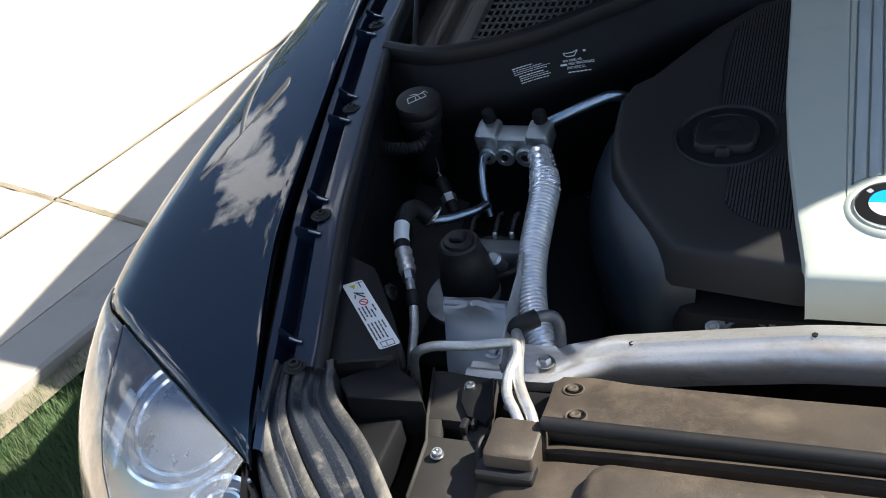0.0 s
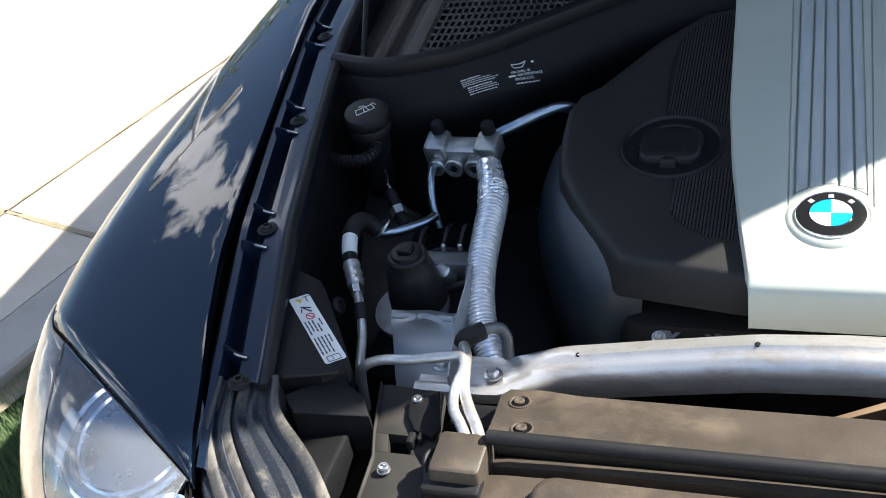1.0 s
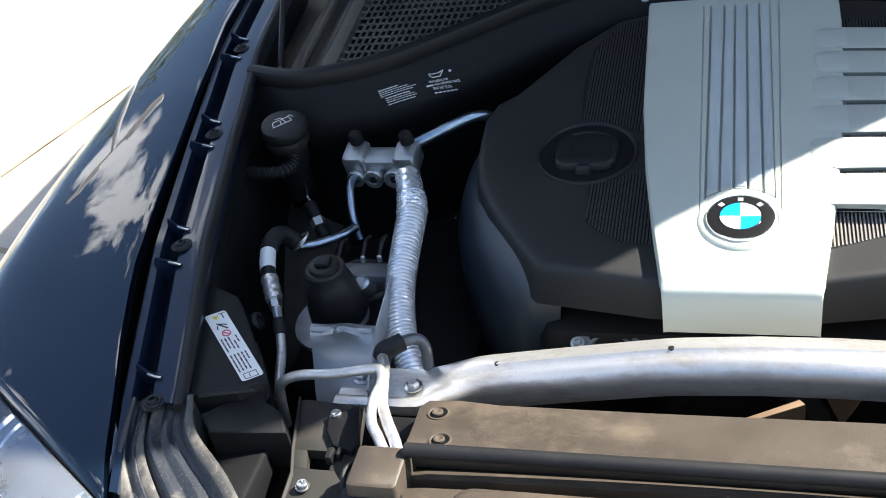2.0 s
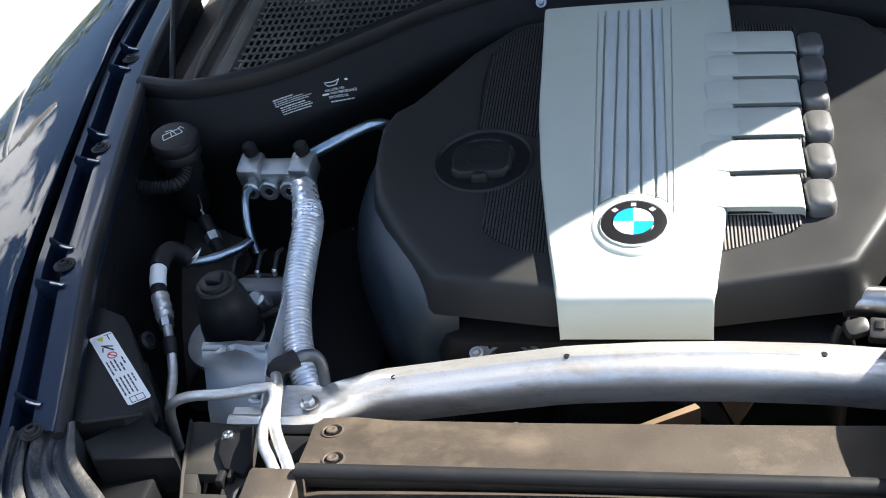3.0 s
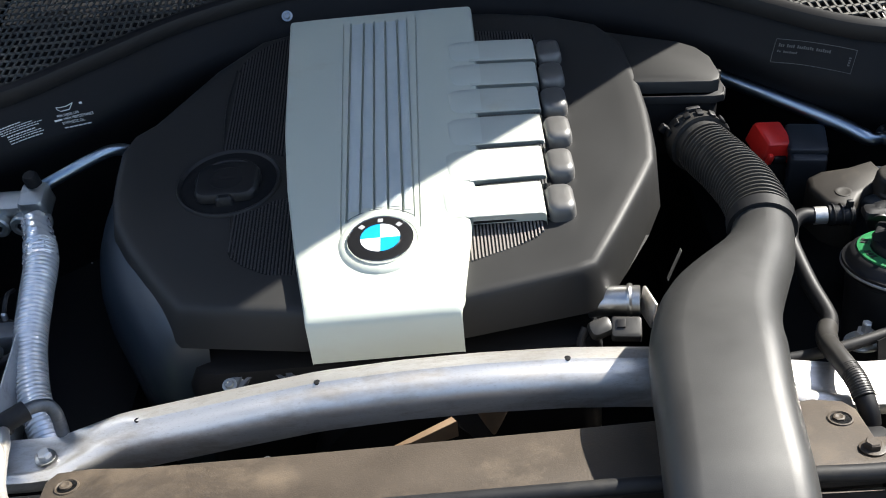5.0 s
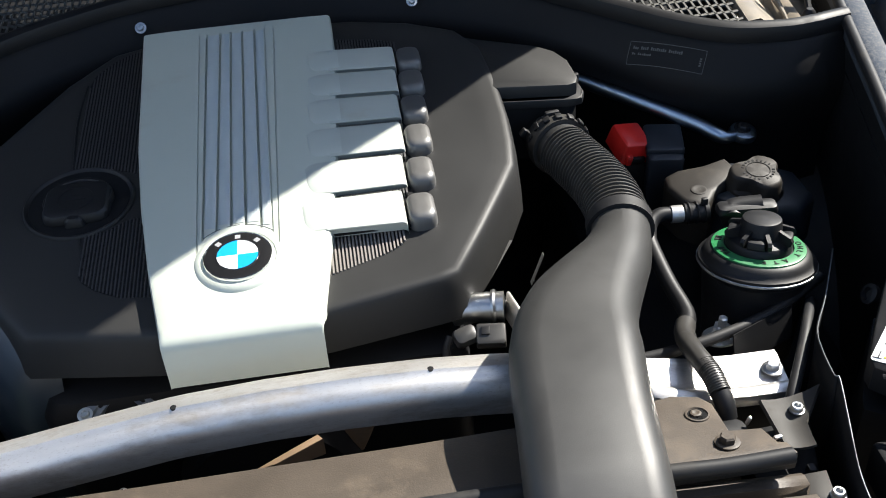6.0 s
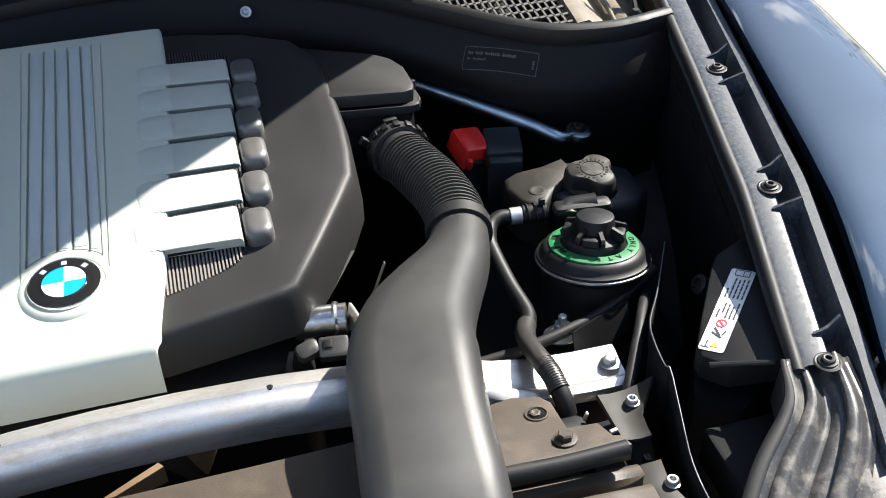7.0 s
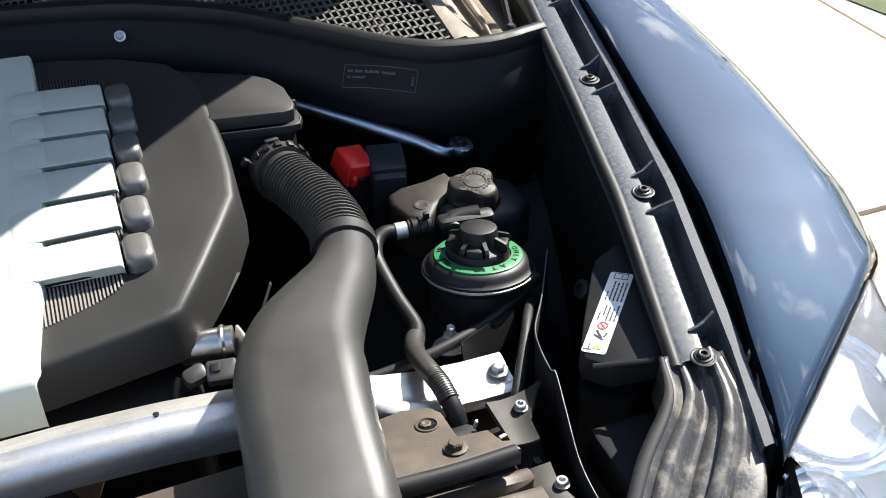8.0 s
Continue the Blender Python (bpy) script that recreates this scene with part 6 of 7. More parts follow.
screw("bolt", (-0.245, -0.092, 0.803), gear, 0.0055, (0, -0.35, 1), CAST)
funnel = thing("fan_strut", "tan plastic fan shroud strut below the brace", "fan strut", (0.02, -0.17, 0.78))
part("bar", prism([(-0.066, -0.196), (-0.057, -0.201), (0.020, -0.176), (0.014, -0.167)], 0.775, lambda x, y: 0.784 + 0.2 * (x + 0.06), 0.002), CARD, funnel)
part("cone", loft([[Vector((0.060 + r * math.cos(a), -0.165 + 0.6 * r * math.sin(a), z)) for a in [6.2832 * j / 14 for j in range(14)]] for r, z in ((0.002, 0.762), (0.010, 0.780), (0.021, 0.808), (0.022, 0.815))]), CARD, funnel)
wires = thing("engine_harness", "black wiring harness crossing below the engine cover", "wiring", (0.05, -0.14, 0.77))
for pts in ([(-0.28, -0.12, 0.79), (-0.15, -0.13, 0.80), (-0.03, -0.14, 0.785), (0.10, -0.13, 0.80), (0.22, -0.11, 0.80)], [(-0.06, -0.18, 0.74), (0.02, -0.19, 0.76), (0.12, -0.18, 0.755)]):
    part("cable", tube(pts, 0.008, 10, 8), BLACK, wires)
for x, y in ((-0.255, -0.255), (-0.175, -0.252)):
    screw("clip", (x, y, 0.845), wires, 0.004, (0, 0.2, 1), STEEL)
engine_block = thing("engine_block", "black engine block and ancillaries in deep shade", "engine", (0, 0.2, 0.6))
part("block", block(0.50, 0.62, 0.36, 0.03, Matrix.Translation((-0.05, 0.22, 0.46))), DEEP, engine_block)
part("front_case", turned([(0.10, 0), (0.11, 0.02), (0.10, 0.05), (0.04, 0.06)], 30, pose(-0.05, -0.09, 0.68, 90, 0, 0)), DEEP, engine_block)
fan = thing("fan_shroud", "black fan shroud behind the radiator", "fan shroud", (0, -0.28, 0.6))
part("frame", block(0.90, 0.04, 0.48, 0.01, Matrix.Translation((0, -0.29, 0.37))), DEEP, fan)


# ---- intake side ----


def build_duct():
    duct = thing("intake_duct", "satin black moulded plastic air intake duct", "air duct", (0.27, -0.3, 0.88))
    # stations: centre x, y, upper face z, half width, half height, heading in degrees from +y towards +x
    st = [(0.250, -0.62, 0.880, 0.064, 0.030, -4), (0.252, -0.53, 0.925, 0.064, 0.034, -4), (0.255, -0.46, 0.952, 0.064, 0.036, -4), (0.259, -0.415, 0.966, 0.064, 0.037, -3), (0.262, -0.385, 0.970, 0.064, 0.037, -3), (0.268, -0.33, 0.974, 0.064, 0.038, -3),
          (0.275, -0.275, 0.975, 0.065, 0.039, 2), (0.281, -0.24, 0.974, 0.065, 0.040, 10), (0.291, -0.205, 0.971, 0.062, 0.040, 22), (0.307, -0.170, 0.966, 0.058, 0.039, 32), (0.328, -0.135, 0.959, 0.052, 0.039, 36), (0.350, -0.100, 0.951, 0.046, 0.039, 33),
          (0.370, -0.068, 0.944, 0.041, 0.038, 27), (0.384, -0.038, 0.938, 0.037, 0.036, 20), (0.392, -0.015, 0.934, 0.035, 0.035, 14), (0.3955, 0.0, 0.932, 0.035, 0.035, 10)]
    rings = []
    for k, (x, y, z, w, h, a) in enumerate(st):
        r = radians(a)
        side = Vector((math.cos(r), -math.sin(r), 0))
        corner = 0.026 + 0.011 * min(1.0, k / 14)
        rings.append([Vector((x, y, z - h)) + side * p + Vector((0, 0, q)) for p, q in roundrect(w, h, min(corner, h * 0.98), 6)])
    # smooth between the stations
    fine = []
    cols = list(zip(*rings))
    cols = [glide(c, 4) for c in cols]
    for i in range(len(cols[0])):
        fine.append([c[i] for c in cols])
    part("moulding", loft(fine), DUCT, duct, smooth=60)
    part("joint_band", sweep(glide([(0.3945, -0.006, 0.8975), (0.3975, 0.012, 0.898)], 4), circle(0.0405, 32)), RUBBER, duct, "black rubber joint band")
    part("bellows", corrugated([(0.397, 0.008, 0.898), (0.4005, 0.050, 0.897), (0.398, 0.095, 0.894), (0.391, 0.138, 0.890), (0.383, 0.175, 0.886), (0.376, 0.205, 0.883)], lambda t: 0.0385 - 0.001 * t, 0.0076, 0.0066, 30), BELLOWS, duct, "ribbed black rubber bellows")
    part("sleeve", sweep(glide([(0.377, 0.200, 0.8835), (0.371, 0.228, 0.881), (0.366, 0.25, 0.879)], 4), circle(0.0355, 30)), DUCT, duct)
    part("collar", sweep(glide([(0.3745, 0.214, 0.8825), (0.3705, 0.232, 0.881)], 3), circle(0.0415, 30)), BELLOWS, duct, "black clamp collar")
    for k in range(7):
        a = radians(20 + 23 * k)
        part("collar_tab", block(0.012, 0.009, 0.004, 0.001, facing(Vector((0.3725, 0.226, 0.882)) + Vector((math.cos(a), 0, math.sin(a))) * 0.0410, (math.cos(a), 0.0, math.sin(a)))), BLACK, duct)
    part("outlet", sweep(glide([(0.366, 0.25, 0.879), (0.355, 0.29, 0.87), (0.34, 0.34, 0.85)], 4), circle(0.030, 24)), DEEP, duct)
    part("collar_tab", block(0.020, 0.008, 0.010, 0.002, pose(0.367, 0.238, 0.917, 0, 0, 8)), BLACK, duct)
    part("collar_tab", block(0.012, 0.010, 0.012, 0.002, pose(0.333, 0.236, 0.895, 0, -50, 8)), BLACK, duct)


build_duct()

rod = thing("brace_rod", "blue-grey steel strut brace rod with flattened end", "brace rod", (0.54, 0.29, 0.87))
part("rod", tube([(0.40, 0.418, 0.894), (0.438, 0.383, 0.890), (0.517, 0.308, 0.881), (0.575, 0.250, 0.873), (0.598, 0.225, 0.867), (0.612, 0.218, 0.863), (0.632, 0.222, 0.862)], lambda t: 0.0105 if t < 0.72 else 0.0105 - 0.012 * (t - 0.72), 14, 6), RODPAINT, rod)
part("eye", turned([(0.019, 0), (0.020, 0.004), (0.018, 0.010), (0.010, 0.012)], 24, facing((0.638, 0.226, 0.858), (0.1, -0.2, 1))), RODPAINT, rod)
hexbolt("bolt", (0.638, 0.225, 0.868), rod, 0.0085, (0.1, -0.2, 1), BLACK)

jump = thing("jump_terminal", "red plastic jump-start terminal cover", "terminal cover", (0.475, 0.24, 0.85))
part("cover", moved(loft([[Vector((x, y, z)) for x, y in roundrect(0.022 * a, 0.027 * b, 0.004, 3)] for z, a, b in ((0.0, 1.0, 1.0), (0.026, 0.97, 0.95), (0.031, 0.92, 0.90), (0.033, 0.8, 0.8))]), pose(0.479, 0.252, 0.838, 12, 10, 12)), RED, jump)
part("hinge", moved(block(0.008, 0.010, 0.016, 0.002), pose(0.472, 0.222, 0.836, 12, 10, 12)), RED, jump)
part("hinge", moved(block(0.008, 0.010, 0.016, 0.002), pose(0.502, 0.229, 0.832, 12, 10, 12)), RED, jump)
part("latch", moved(block(0.020, 0.010, 0.012, 0.002), pose(0.487, 0.227, 0.833, 12, 10, 12)), BLACK, jump)
part("holder", block(0.05, 0.05, 0.10, 0.006, Matrix.Translation((0.478, 0.25, 0.735))), DEEP, jump)
relay = thing("relay_box", "dark blue-grey plastic relay box", "relay box", (0.53, 0.22, 0.8))
part("body", moved(block(0.050, 0.056, 0.10, 0.005), pose(0.528, 0.236, 0.758, 8, 0, -11)), SLATE, relay)
part("lid", moved(block(0.053, 0.059, 0.014, 0.004), pose(0.528, 0.2375, 0.852, 8, 0, -11)), SLATE, relay)

tank = thing("coolant_tank", "brown-black plastic coolant expansion tank with a screw cap", "coolant tank", (0.58, 0.11, 0.82))
tp = [(0.494, 0.122), (0.500, 0.146), (0.520, 0.156), (0.557, 0.158), (0.590, 0.166), (0.640, 0.165), (0.680, 0.14), (0.683, 0.08), (0.650, 0.05), (0.600, 0.052), (0.565, 0.075), (0.552, 0.092), (0.536, 0.070), (0.520, 0.070), (0.504, 0.086)]
part("body", prism(tp[:5] + [(0.60, 0.12), (0.575, 0.105)] + tp[11:], 0.80, lambda x, y: 0.862 + 0.05 * (x - 0.5), 0.008), TANK, tank, "brown plastic shoulder", smooth=50)
part("vessel", prism(tp[4:12] + [(0.575, 0.105), (0.60, 0.12)], 0.78, lambda x, y: 0.858 - 0.12 * (x - 0.60), 0.010), SLATE, tank, smooth=50)
part("rivet", turned([(0.011, -0.002), (0.0105, 0.0006), (0.008, 0.0010), (0.006, 0.0004), (0.001, 0.0006)], 24, Matrix.Translation((0.532, 0.102, 0.8636))), TANK, tank)
cm = facing((0.606, 0.098, 0.858), (0, -0.08, 1))
star = lambda r, d: [(r * (1 - d * (0.5 + 0.5 * math.cos(3 * a + 0.6)) ** 2) * math.cos(a), r * (1 - d * (0.5 + 0.5 * math.cos(3 * a + 0.6)) ** 2) * math.sin(a)) for a in [6.2832 * k / 48 for k in range(48)]]
part("cap", moved(loft([[(x, y, z) for x, y in star(r, d)] for z, r, d in ((0.0, 0.037, 0.0), (0.008, 0.037, 0.05), (0.010, 0.037, 0.34), (0.024, 0.036, 0.34), (0.028, 0.034, 0.32), (0.0300, 0.031, 0.28), (0.0305, 0.002, 0.0))]), cm), TANK, tank, "three-lobed brown-black screw cap", smooth=40)
part("print", turned([(0.0155, 0.0305), (0.0155, 0.0311), (0.0148, 0.0311), (0.0148, 0.0305)], 30, cm, False), DEEP, tank)
for k in range(22):
    a = 6.2832 * k / 22
    if k % 6 != 5:
        bars([(-0.0011, 0.0178, 0.0022, 0.0034)], cm @ pose(0, 0, 0.0306, 0, 0, math.degrees(a)), DEEP, tank, "mark")

# hydraulic reservoir with its green filling ring
ps = thing("fluid_reservoir", "black fluid reservoir with a finned cap and green lettered ring", "reservoir", (0.548, -0.045, 0.8))
C_PS = Vector((0.551, -0.046, 0))
pm = facing((C_PS.x, C_PS.y, 0.872), (0.06, 0.17, 1)) @ Matrix.Diagonal((1.08, 1.08, 1.0, 1))
part("body", turned([(0.050, -0.13), (0.055, -0.06), (0.058, -0.022), (0.062, -0.018), (0.064, -0.012), (0.0635, -0.007), (0.060, -0.005), (0.058, -0.002), (0.0565, 0.002), (0.052, 0.0055), (0.046, 0.007), (0.030, 0.007)], 56, pm), BLACK, ps, "black plastic reservoir body")
part("clamp_rim", turned([(0.0644, -0.0135), (0.0652, -0.0128), (0.0652, -0.0108), (0.0642, -0.0100)], 56, pm, False), CAST, ps, "thin bright clamp edge")
ring = part("filling_ring", turned([(0.0505, 0.0058), (0.0503, 0.0078), (0.049, 0.0084), (0.0375, 0.0092), (0.037, 0.0065)], 56, pm), GREEN, ps, "green lettered ring")
for ch, a in zip("ATF", (126, 110, 94)):
    letters(ch, 0.0095, pm @ pose(0.0400 * math.cos(radians(a)), 0.0400 * math.sin(radians(a)), 0.0094, 0, 0, a - 90), BLACK, ring, "letter", "CENTER")
for ch, a in zip("ONLY", (192, 179, 166, 153)):
    letters(ch, 0.0095, pm @ pose(0.0400 * math.cos(radians(a)), 0.0400 * math.sin(radians(a)), 0.0094, 0, 0, a - 90), BLACK, ring, "letter", "CENTER")
for a in (38, 30, 22, -15, -7):
    bars([(-0.0018, 0.040, 0.0036, 0.0070)], pm @ pose(0, 0, 0.0094, 0, 0, a - 90), BLACK, ring, "mark")
cap = part("cap", turned([(0.0355, 0.004), (0.0355, 0.014), (0.033, 0.018), (0.027, 0.020), (0.0235, 0.022), (0.0215, 0.040), (0.0205, 0.0435), (0.018, 0.0445), (0.001, 0.0450)], 40, pm), BLACK, ps, "black finned screw cap")
for k in range(8):
    a = 6.2832 * k / 8 + 0.2
    fin = [[Vector((r, t, z)) for r, z in ((0.018, 0.018), (0.0375, 0.020), (0.0385, 0.026), (0.036, 0.030), (0.018, 0.036))] for t in (-0.0022, 0.0022)]
    part("cap_fin", moved(loft(fin), pm @ pose(0, 0, 0, 0, 0, math.degrees(a))), BLACK, cap)
    if k % 2:
        part("cap_web", moved(block(0.013, 0.020, 0.012, 0.003), pm @ pose(0.028 * math.cos(a + 0.39), 0.028 * math.sin(a + 0.39), 0.016, 0, 0, math.degrees(a + 0.39))), BLACK, cap)
part("rim_lug", moved(block(0.005, 0.006, 0.010, 0.001), pm @ pose(0.001, -0.0655, -0.017)), BLACK, ps)
part("spout", tube([(0.545, 0.020, 0.872), (0.550, 0.035, 0.876), (0.585, 0.030, 0.880)], 0.014, 14, 5), BLACK, ps)
part("spout_tab", block(0.075, 0.024, 0.016, 0.006, pose(0.565, 0.028, 0.872, 0, 0, -6)), BLACK, ps)

hs = thing("return_hose", "worn black return hose with an aluminium ferrule", "hose", (0.44, -0.1, 0.84))
part("hose", tube([(0.478, 0.054, 0.866), (0.464, 0.054, 0.867), (0.450, 0.046, 0.864), (0.442, 0.028, 0.859), (0.440, 0.008, 0.855), (0.443, -0.050, 0.846), (0.448, -0.092, 0.841), (0.446, -0.112, 0.841), (0.436, -0.132, 0.845)], lambda t: 0.0098, 14, 6), BLACK, hs)
part("ferrule", tube([(0.493, 0.053, 0.866), (0.478, 0.054, 0.866)], 0.0112, 16, 3), ALU, hs)
part("clamp", tube([(0.525, 0.050, 0.866), (0.510, 0.051, 0.866), (0.495, 0.053, 0.866)], 0.0125, 16, 3), BLACK, hs)
for k in range(3):
    part("clamp_band", turned([(0.0136, -0.0014), (0.0145, -0.0006), (0.0145, 0.0006), (0.0136, 0.0014)], 20, facing((0.500 + 0.010 * k, 0.0522 - 0.0007 * k, 0.866), (1, -0.06, 0)), False), BLACK, hs)
part("clamp_ear", block(0.008, 0.006, 0.012, 0.0015, Matrix.Translation((0.519, 0.050, 0.876))), BLACK, hs)
part("knee", tube([(0.440, -0.122, 0.842), (0.432, -0.140, 0.847), (0.428, -0.158, 0.852)], 0.0118, 14, 4), BELLOWS, hs)
part("sleeve", tube([(0.428, -0.156, 0.852), (0.425, -0.180, 0.862), (0.426, -0.206, 0.868), (0.428, -0.222, 0.869)], 0.0112, 14, 5), BELLOWS, hs)
part("bellows", corrugated([(0.427, -0.212, 0.869), (0.430, -0.232, 0.868), (0.432, -0.250, 0.862)], 0.0116, 0.0026, 0.0009, 16), BELLOWS, hs)
part("stub", tube([(0.432, -0.248, 0.862), (0.434, -0.258, 0.855), (0.435, -0.266, 0.842)], 0.0105, 14, 3), BLACK, hs)

line = thing("brake_line", "black rubber line with a worn shine", "hose", (0.5, -0.13, 0.83), group="hoses beside the reservoir")
part("hose", tube([(0.36, -0.153, 0.828), (0.40, -0.152, 0.830), (0.451, -0.147, 0.835), (0.520, -0.127, 0.837), (0.565, -0.108, 0.842), (0.62, -0.075, 0.845)], 0.0068, 12, 6), RUBBER, line)
line = thing("brake_line", "black rubber line standing before the reservoir", "hose", (0.53, -0.2, 0.85), group="hoses beside the reservoir")
part("hose", tube([(0.498, -0.272, 0.845), (0.510, -0.252, 0.855), (0.538, -0.206, 0.861), (0.573, -0.145, 0.856), (0.600, -0.10, 0.83)], 0.0064, 12, 6), RUBBER, line)
stud = thing("ground_stud", "bright zinc earth stud with its nut and plate", "stud", (0.486, -0.118, 0.81))
part("plate", turned([(0.020, -0.002), (0.0205, 0.001), (0.018, 0.0025), (0.010, 0.0025)], 24, pose(0.485, -0.121, 0.815, 4, 0, 0) @ Matrix.Diagonal((1.1, 0.8, 1, 1))), ALU, stud)
part("nut", turned([(0.013, 0), (0.013, 0.003), (0.0105, 0.004), (0.010, 0.013), (0.0055, 0.0135), (0.0055, 0.025), (0.004, 0.0265)], 6, Matrix.Translation((0.485, -0.120, 0.817))), ALU, stud, smooth=20)
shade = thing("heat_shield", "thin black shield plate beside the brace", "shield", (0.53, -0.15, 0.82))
part("sheet", thick([[Vector((0.486 + 0.04 * k, -0.150 + 0.016 * k + dy, 0.842 + 0.002 * k - 2.2 * abs(dy))) for k in range(3)] for dy in (0.0, -0.006, -0.016)], 0.002), BLACK, shade)

wall = thing("splash_guard", "thin black rubber splash guard with a thin pale edge", "splash guard", (0.54, -0.25, 0.8))
EDGE = [(0.645, -0.048, 0.862), (0.592, -0.140, 0.872), (0.556, -0.196, 0.881), (0.540, -0.240, 0.892), (0.532, -0.281, 0.899), (0.534, -0.289, 0.900), (0.521, -0.343, 0.890), (0.511, -0.389, 0.880), (0.511, -0.430, 0.869), (0.52, -0.47, 0.85)]
top = glide(EDGE, 5)
part("sheet", loft([[p for p in top], [p + Vector((0.004, 0, -0.05)) for p in top], [p + Vector((0.008, 0, -0.18)) for p in top]], False, False), DEEP, wall).modifiers.new("sheet", "SOLIDIFY").thickness = 0.0015
part("edge", tube([p for p in top[::2]], 0.0007, 6, 2), RIMCAST, wall)

conn = thing("sensor_connector", "grey plug connector on a bright metal elbow", "connector", (0.225, -0.08, 0.84))
part("elbow", tube([(0.185, -0.045, 0.842), (0.215, -0.052, 0.848), (0.243, -0.058, 0.850)], 0.018, 18, 4), STEEL, conn)
part("elbow_band", turned([(0.0190, -0.003), (0.0200, 0), (0.0190, 0.003)], 20, facing((0.232, -0.055, 0.8495), (1, -0.2, 0.1)), False), STEEL, conn)
part("flange", block(0.004, 0.036, 0.036, 0.0015, pose(0.249, -0.064, 0.826, 0, 8, 12)), ALU, conn)
part("plug", moved(block(0.034, 0.026, 0.018, 0.003), pose(0.221, -0.094, 0.835, 25, 0, -8)), SLATEGREY, conn)
part("plug_face", moved(block(0.010, 0.010, 0.002, 0.0006), pose(0.214, -0.098, 0.8525, 25, 0, -8)), BLACK, conn)
part("boot", moved(block(0.028, 0.022, 0.018, 0.006), pose(0.192, -0.090, 0.835, 20, -8, 15)), SLATEGREY, conn)
part("cable", tube([(0.175, -0.088, 0.842), (0.168, -0.100, 0.828), (0.172, -0.118, 0.80)], 0.005, 10, 5), RUBBER, conn)
part("clip", thick([[Vector((0.283 + 0.010 * k, -0.022 + 0.012 * k + d, 0.846 + 0.012 * k)) for k in range(3)] for d in (0, 0.006)], 0.0012), STEEL, conn)

# ---- printing on the cowl partition ----
def plate_pose(corner, right_top, left_top):
    """A pose on the partition: x along the print, y up the panel."""
    c, ax, ay = Vector(corner), (Vector(right_top) - Vector(left_top)).normalized(), (Vector(left_top) - Vector(corner))
    nz = ax.cross(ay).normalized()
    m = Matrix((ax, nz.cross(ax), nz)).transposed().to_4x4()
    m.translation = c
    return m


def sheet_grid(x, y, w, h, m, nx=14, ny=5):
    return moved(loft([[(x + w * i / nx, y + h * j / ny, 0) for i in range(nx + 1)] for j in range(ny + 1)], False, False), m)


bpy.context.view_layer.update()
PANEL = next(o for o in cowl.children if o.name.startswith("front_panel"))
PANEL_TREE = BVHTree.FromPolygons([v.co[:] for v in PANEL.data.vertices], [p.vertices[:] for p in PANEL.data.polygons])


def paste(ob, m, lift):
    """Lays a flat print on the partition's curved face."""
    n = (m.to_3x3() @ Vector((0, 0, 1))).normalized()
    inv = m.inverted()
    for v in ob.data.vertices:
        place = PANEL_TREE.ray_cast(v.co + n * 0.06, -n, 0.2)[0]
        if place is not None:
            v.co = place + n * (lift + max(0.0, (inv @ v.co).z))
    return ob


oil_label = thing("oil_label", "small black label with white print on the cowl partition", "label", (-0.53, 0.3, 0.95))
lm = plate_pose((-0.572, 0.278, 0.9425), (-0.472, 0.355, 0.974), (-0.584, 0.295, 0.953))
paste(part("backing", sheet_grid(-0.010, -0.005, 0.124, 0.032, lm), DEEP, oil_label), lm, 0.0004)
lt = lm @ pose(0, 0, 0.0006)
rnd = random.Random(8)
rows = []
for x0, y0 in ((0.0, 0.0005), (-0.006, 0.013)):
    for k in range(4):
        x, end = x0, x0 + (rnd.uniform(0.030, 0.036) if k == 3 else rnd.uniform(0.036, 0.058))
        while x < end:
            w = rnd.uniform(0.002, 0.006)
            rows.append((x, y0 + 0.0028 * k, w, 0.0013 if k == 3 else 0.0008))
            x += w + 0.0010
bars(rows, lt, PRINT, oil_label)
letters("FOR DIESEL USE", 0.0042, lt @ pose(0.072, 0.0135, 0), PRINT, oil_label)
letters("HIGH PERFORMANCE", 0.0042, lt @ pose(0.0785, 0.0088, 0), PRINT, oil_label)
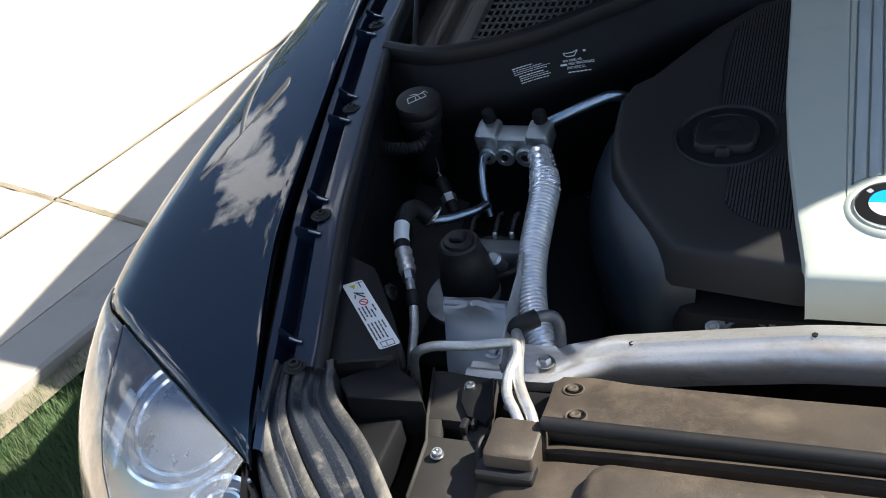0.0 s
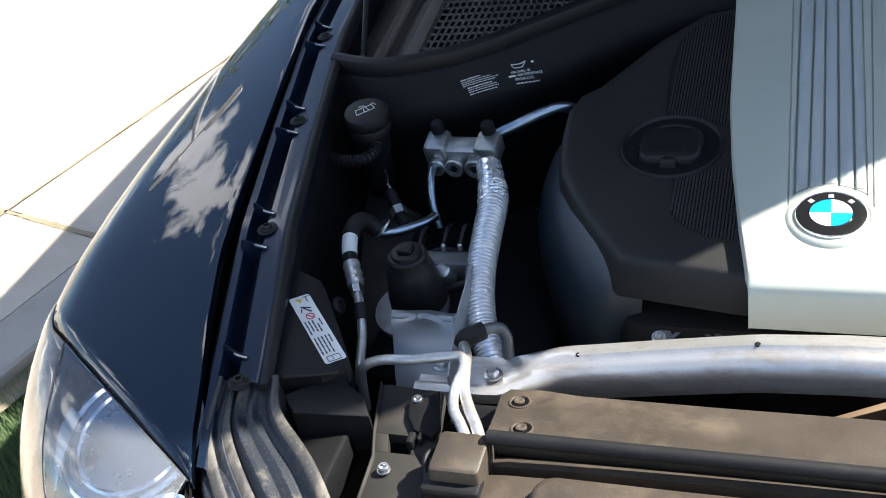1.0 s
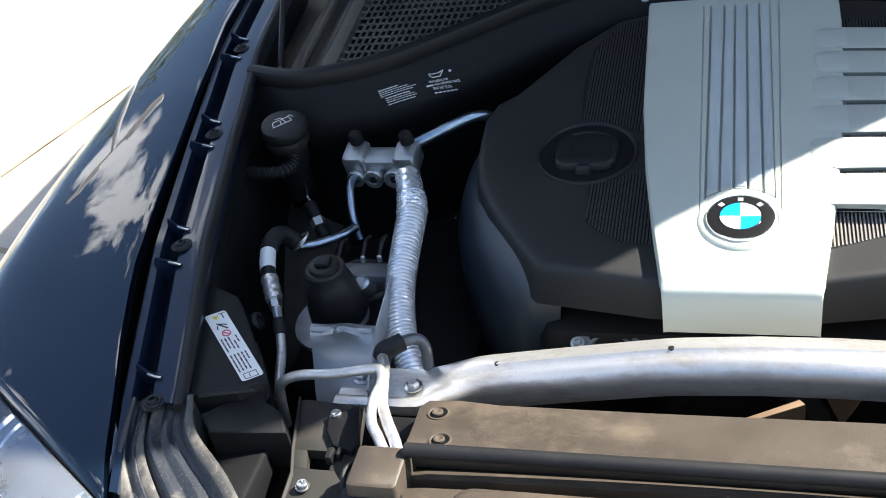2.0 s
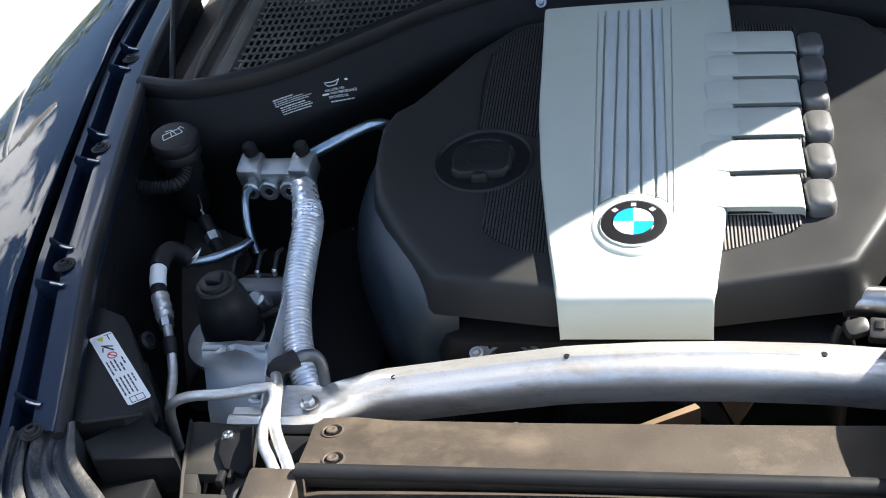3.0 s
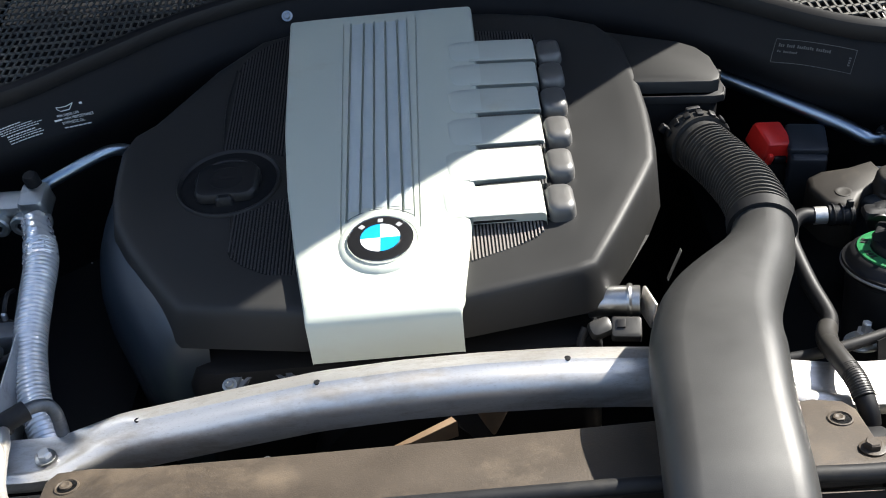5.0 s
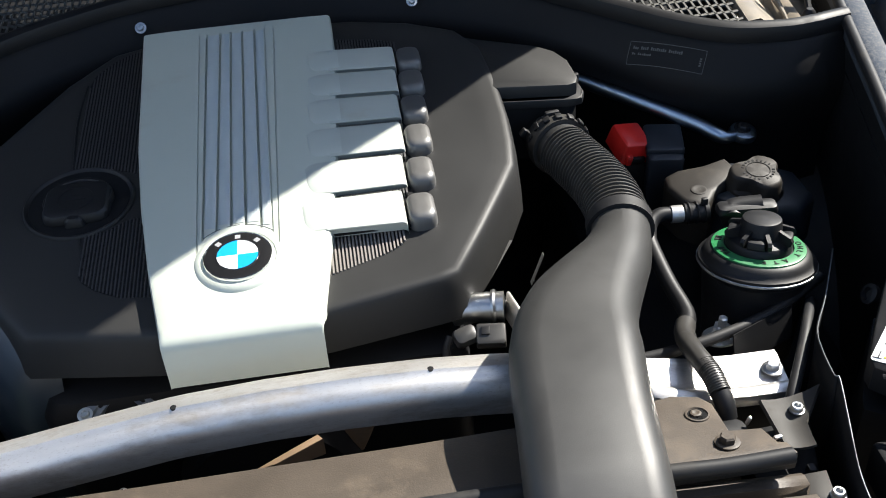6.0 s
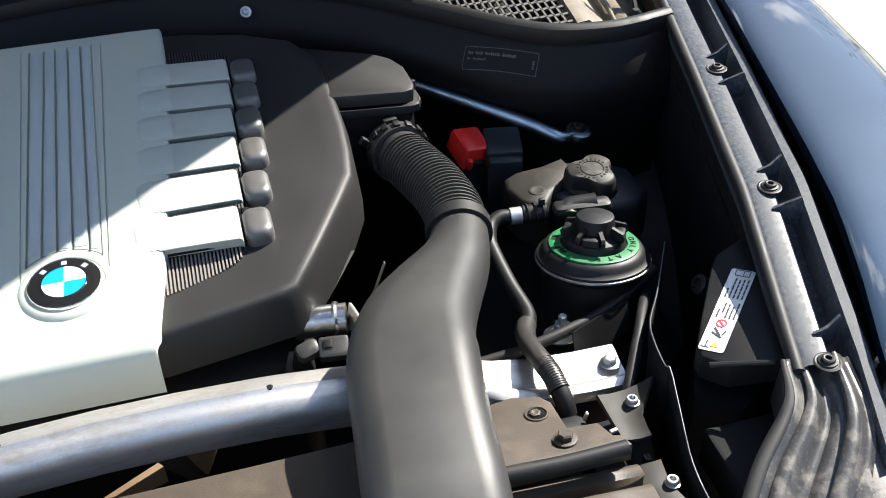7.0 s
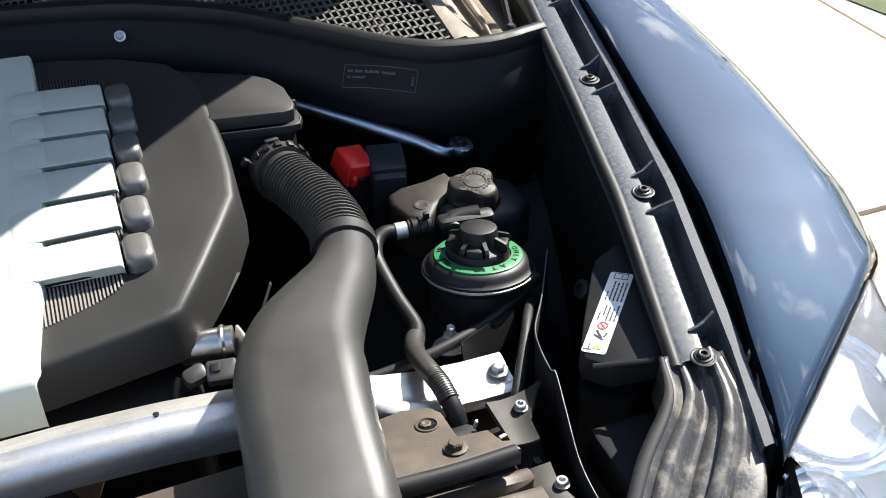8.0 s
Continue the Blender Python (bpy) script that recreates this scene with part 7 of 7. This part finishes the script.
bars([(0.066, 0.0088, 0.0105, 0.0022)] + [(0.074 + 0.0062 * k, -0.0002, 0.0048, 0.0012) for k in range(6)], lt, PRINT, oil_label)
letters("SYNTHETIC OIL", 0.0042, lt @ pose(0.074, 0.0041, 0), PRINT, oil_label)
# oil can symbol
part("symbol", join(*[moved(tube([(*p, 0), (*q, 0)], 0.00055, 5, 1), lt @ pose(0.080, 0.0205, 0)) for p, q in zip([(0.0, 0.0), (0.012, 0.0), (0.020, 0.0075), (0.011, 0.005), (0.001, 0.005), (-0.003, 0.006), (-0.003, 0.003)], [(0.012, 0.0), (0.020, 0.0075), (0.011, 0.005), (0.001, 0.005), (-0.003, 0.006), (-0.003, 0.003), (0.0, 0.0)])]), PRINT, oil_label)
bars([(0.108, 0.024, 0.0040, 0.0026)], lt, PRINT, oil_label)

fluid_label = thing("fluid_label", "faint framed black label on the cowl partition", "label", (0.54, 0.3, 0.95))
rm = plate_pose((0.497, 0.322, 0.945), (0.594, 0.283, 0.966), (0.505, 0.352, 0.963))
paste(part("backing", sheet_grid(-0.006, -0.005, 0.118, 0.036, rm), DEEP, fluid_label), rm, 0.0004)
rt = rm @ pose(0, 0, 0.0006)
edge = [(-0.004 + 0.007 * k, y, 0.007, 0.0006) for k in range(16) for y in (-0.003, 0.0264)]
edge += [(x, -0.003 + 0.005 * k, 0.0006, 0.005) for k in range(6) for x in (-0.004, 0.1074)]
bars(edge, rt, DIMPRINT, fluid_label, "frame")
rows = []
for y, h, words in ((0.017, 0.0040, (3, 4, 8, 7)), (0.0095, 0.0028, (2, 7))):
    x = 0.002
    for word in words:
        for k in range(word):
            rows.append((x, y, 0.0020, h * (0.75 + 0.25 * ((k * 7) % 3 == 0))))
            x += 0.0029
        x += 0.0032
rows += [(0.1005, 0.006 + 0.003 * k, 0.0028, 0.0018) for k in range(4)]
bars(rows, rt, DIMPRINT, fluid_label)

for print_thing, m in ((oil_label, lm), (fluid_label, rm)):
    for ob in print_thing.children:
        if not ob.name.startswith("backing"):
            paste(ob, m, 0.0006)
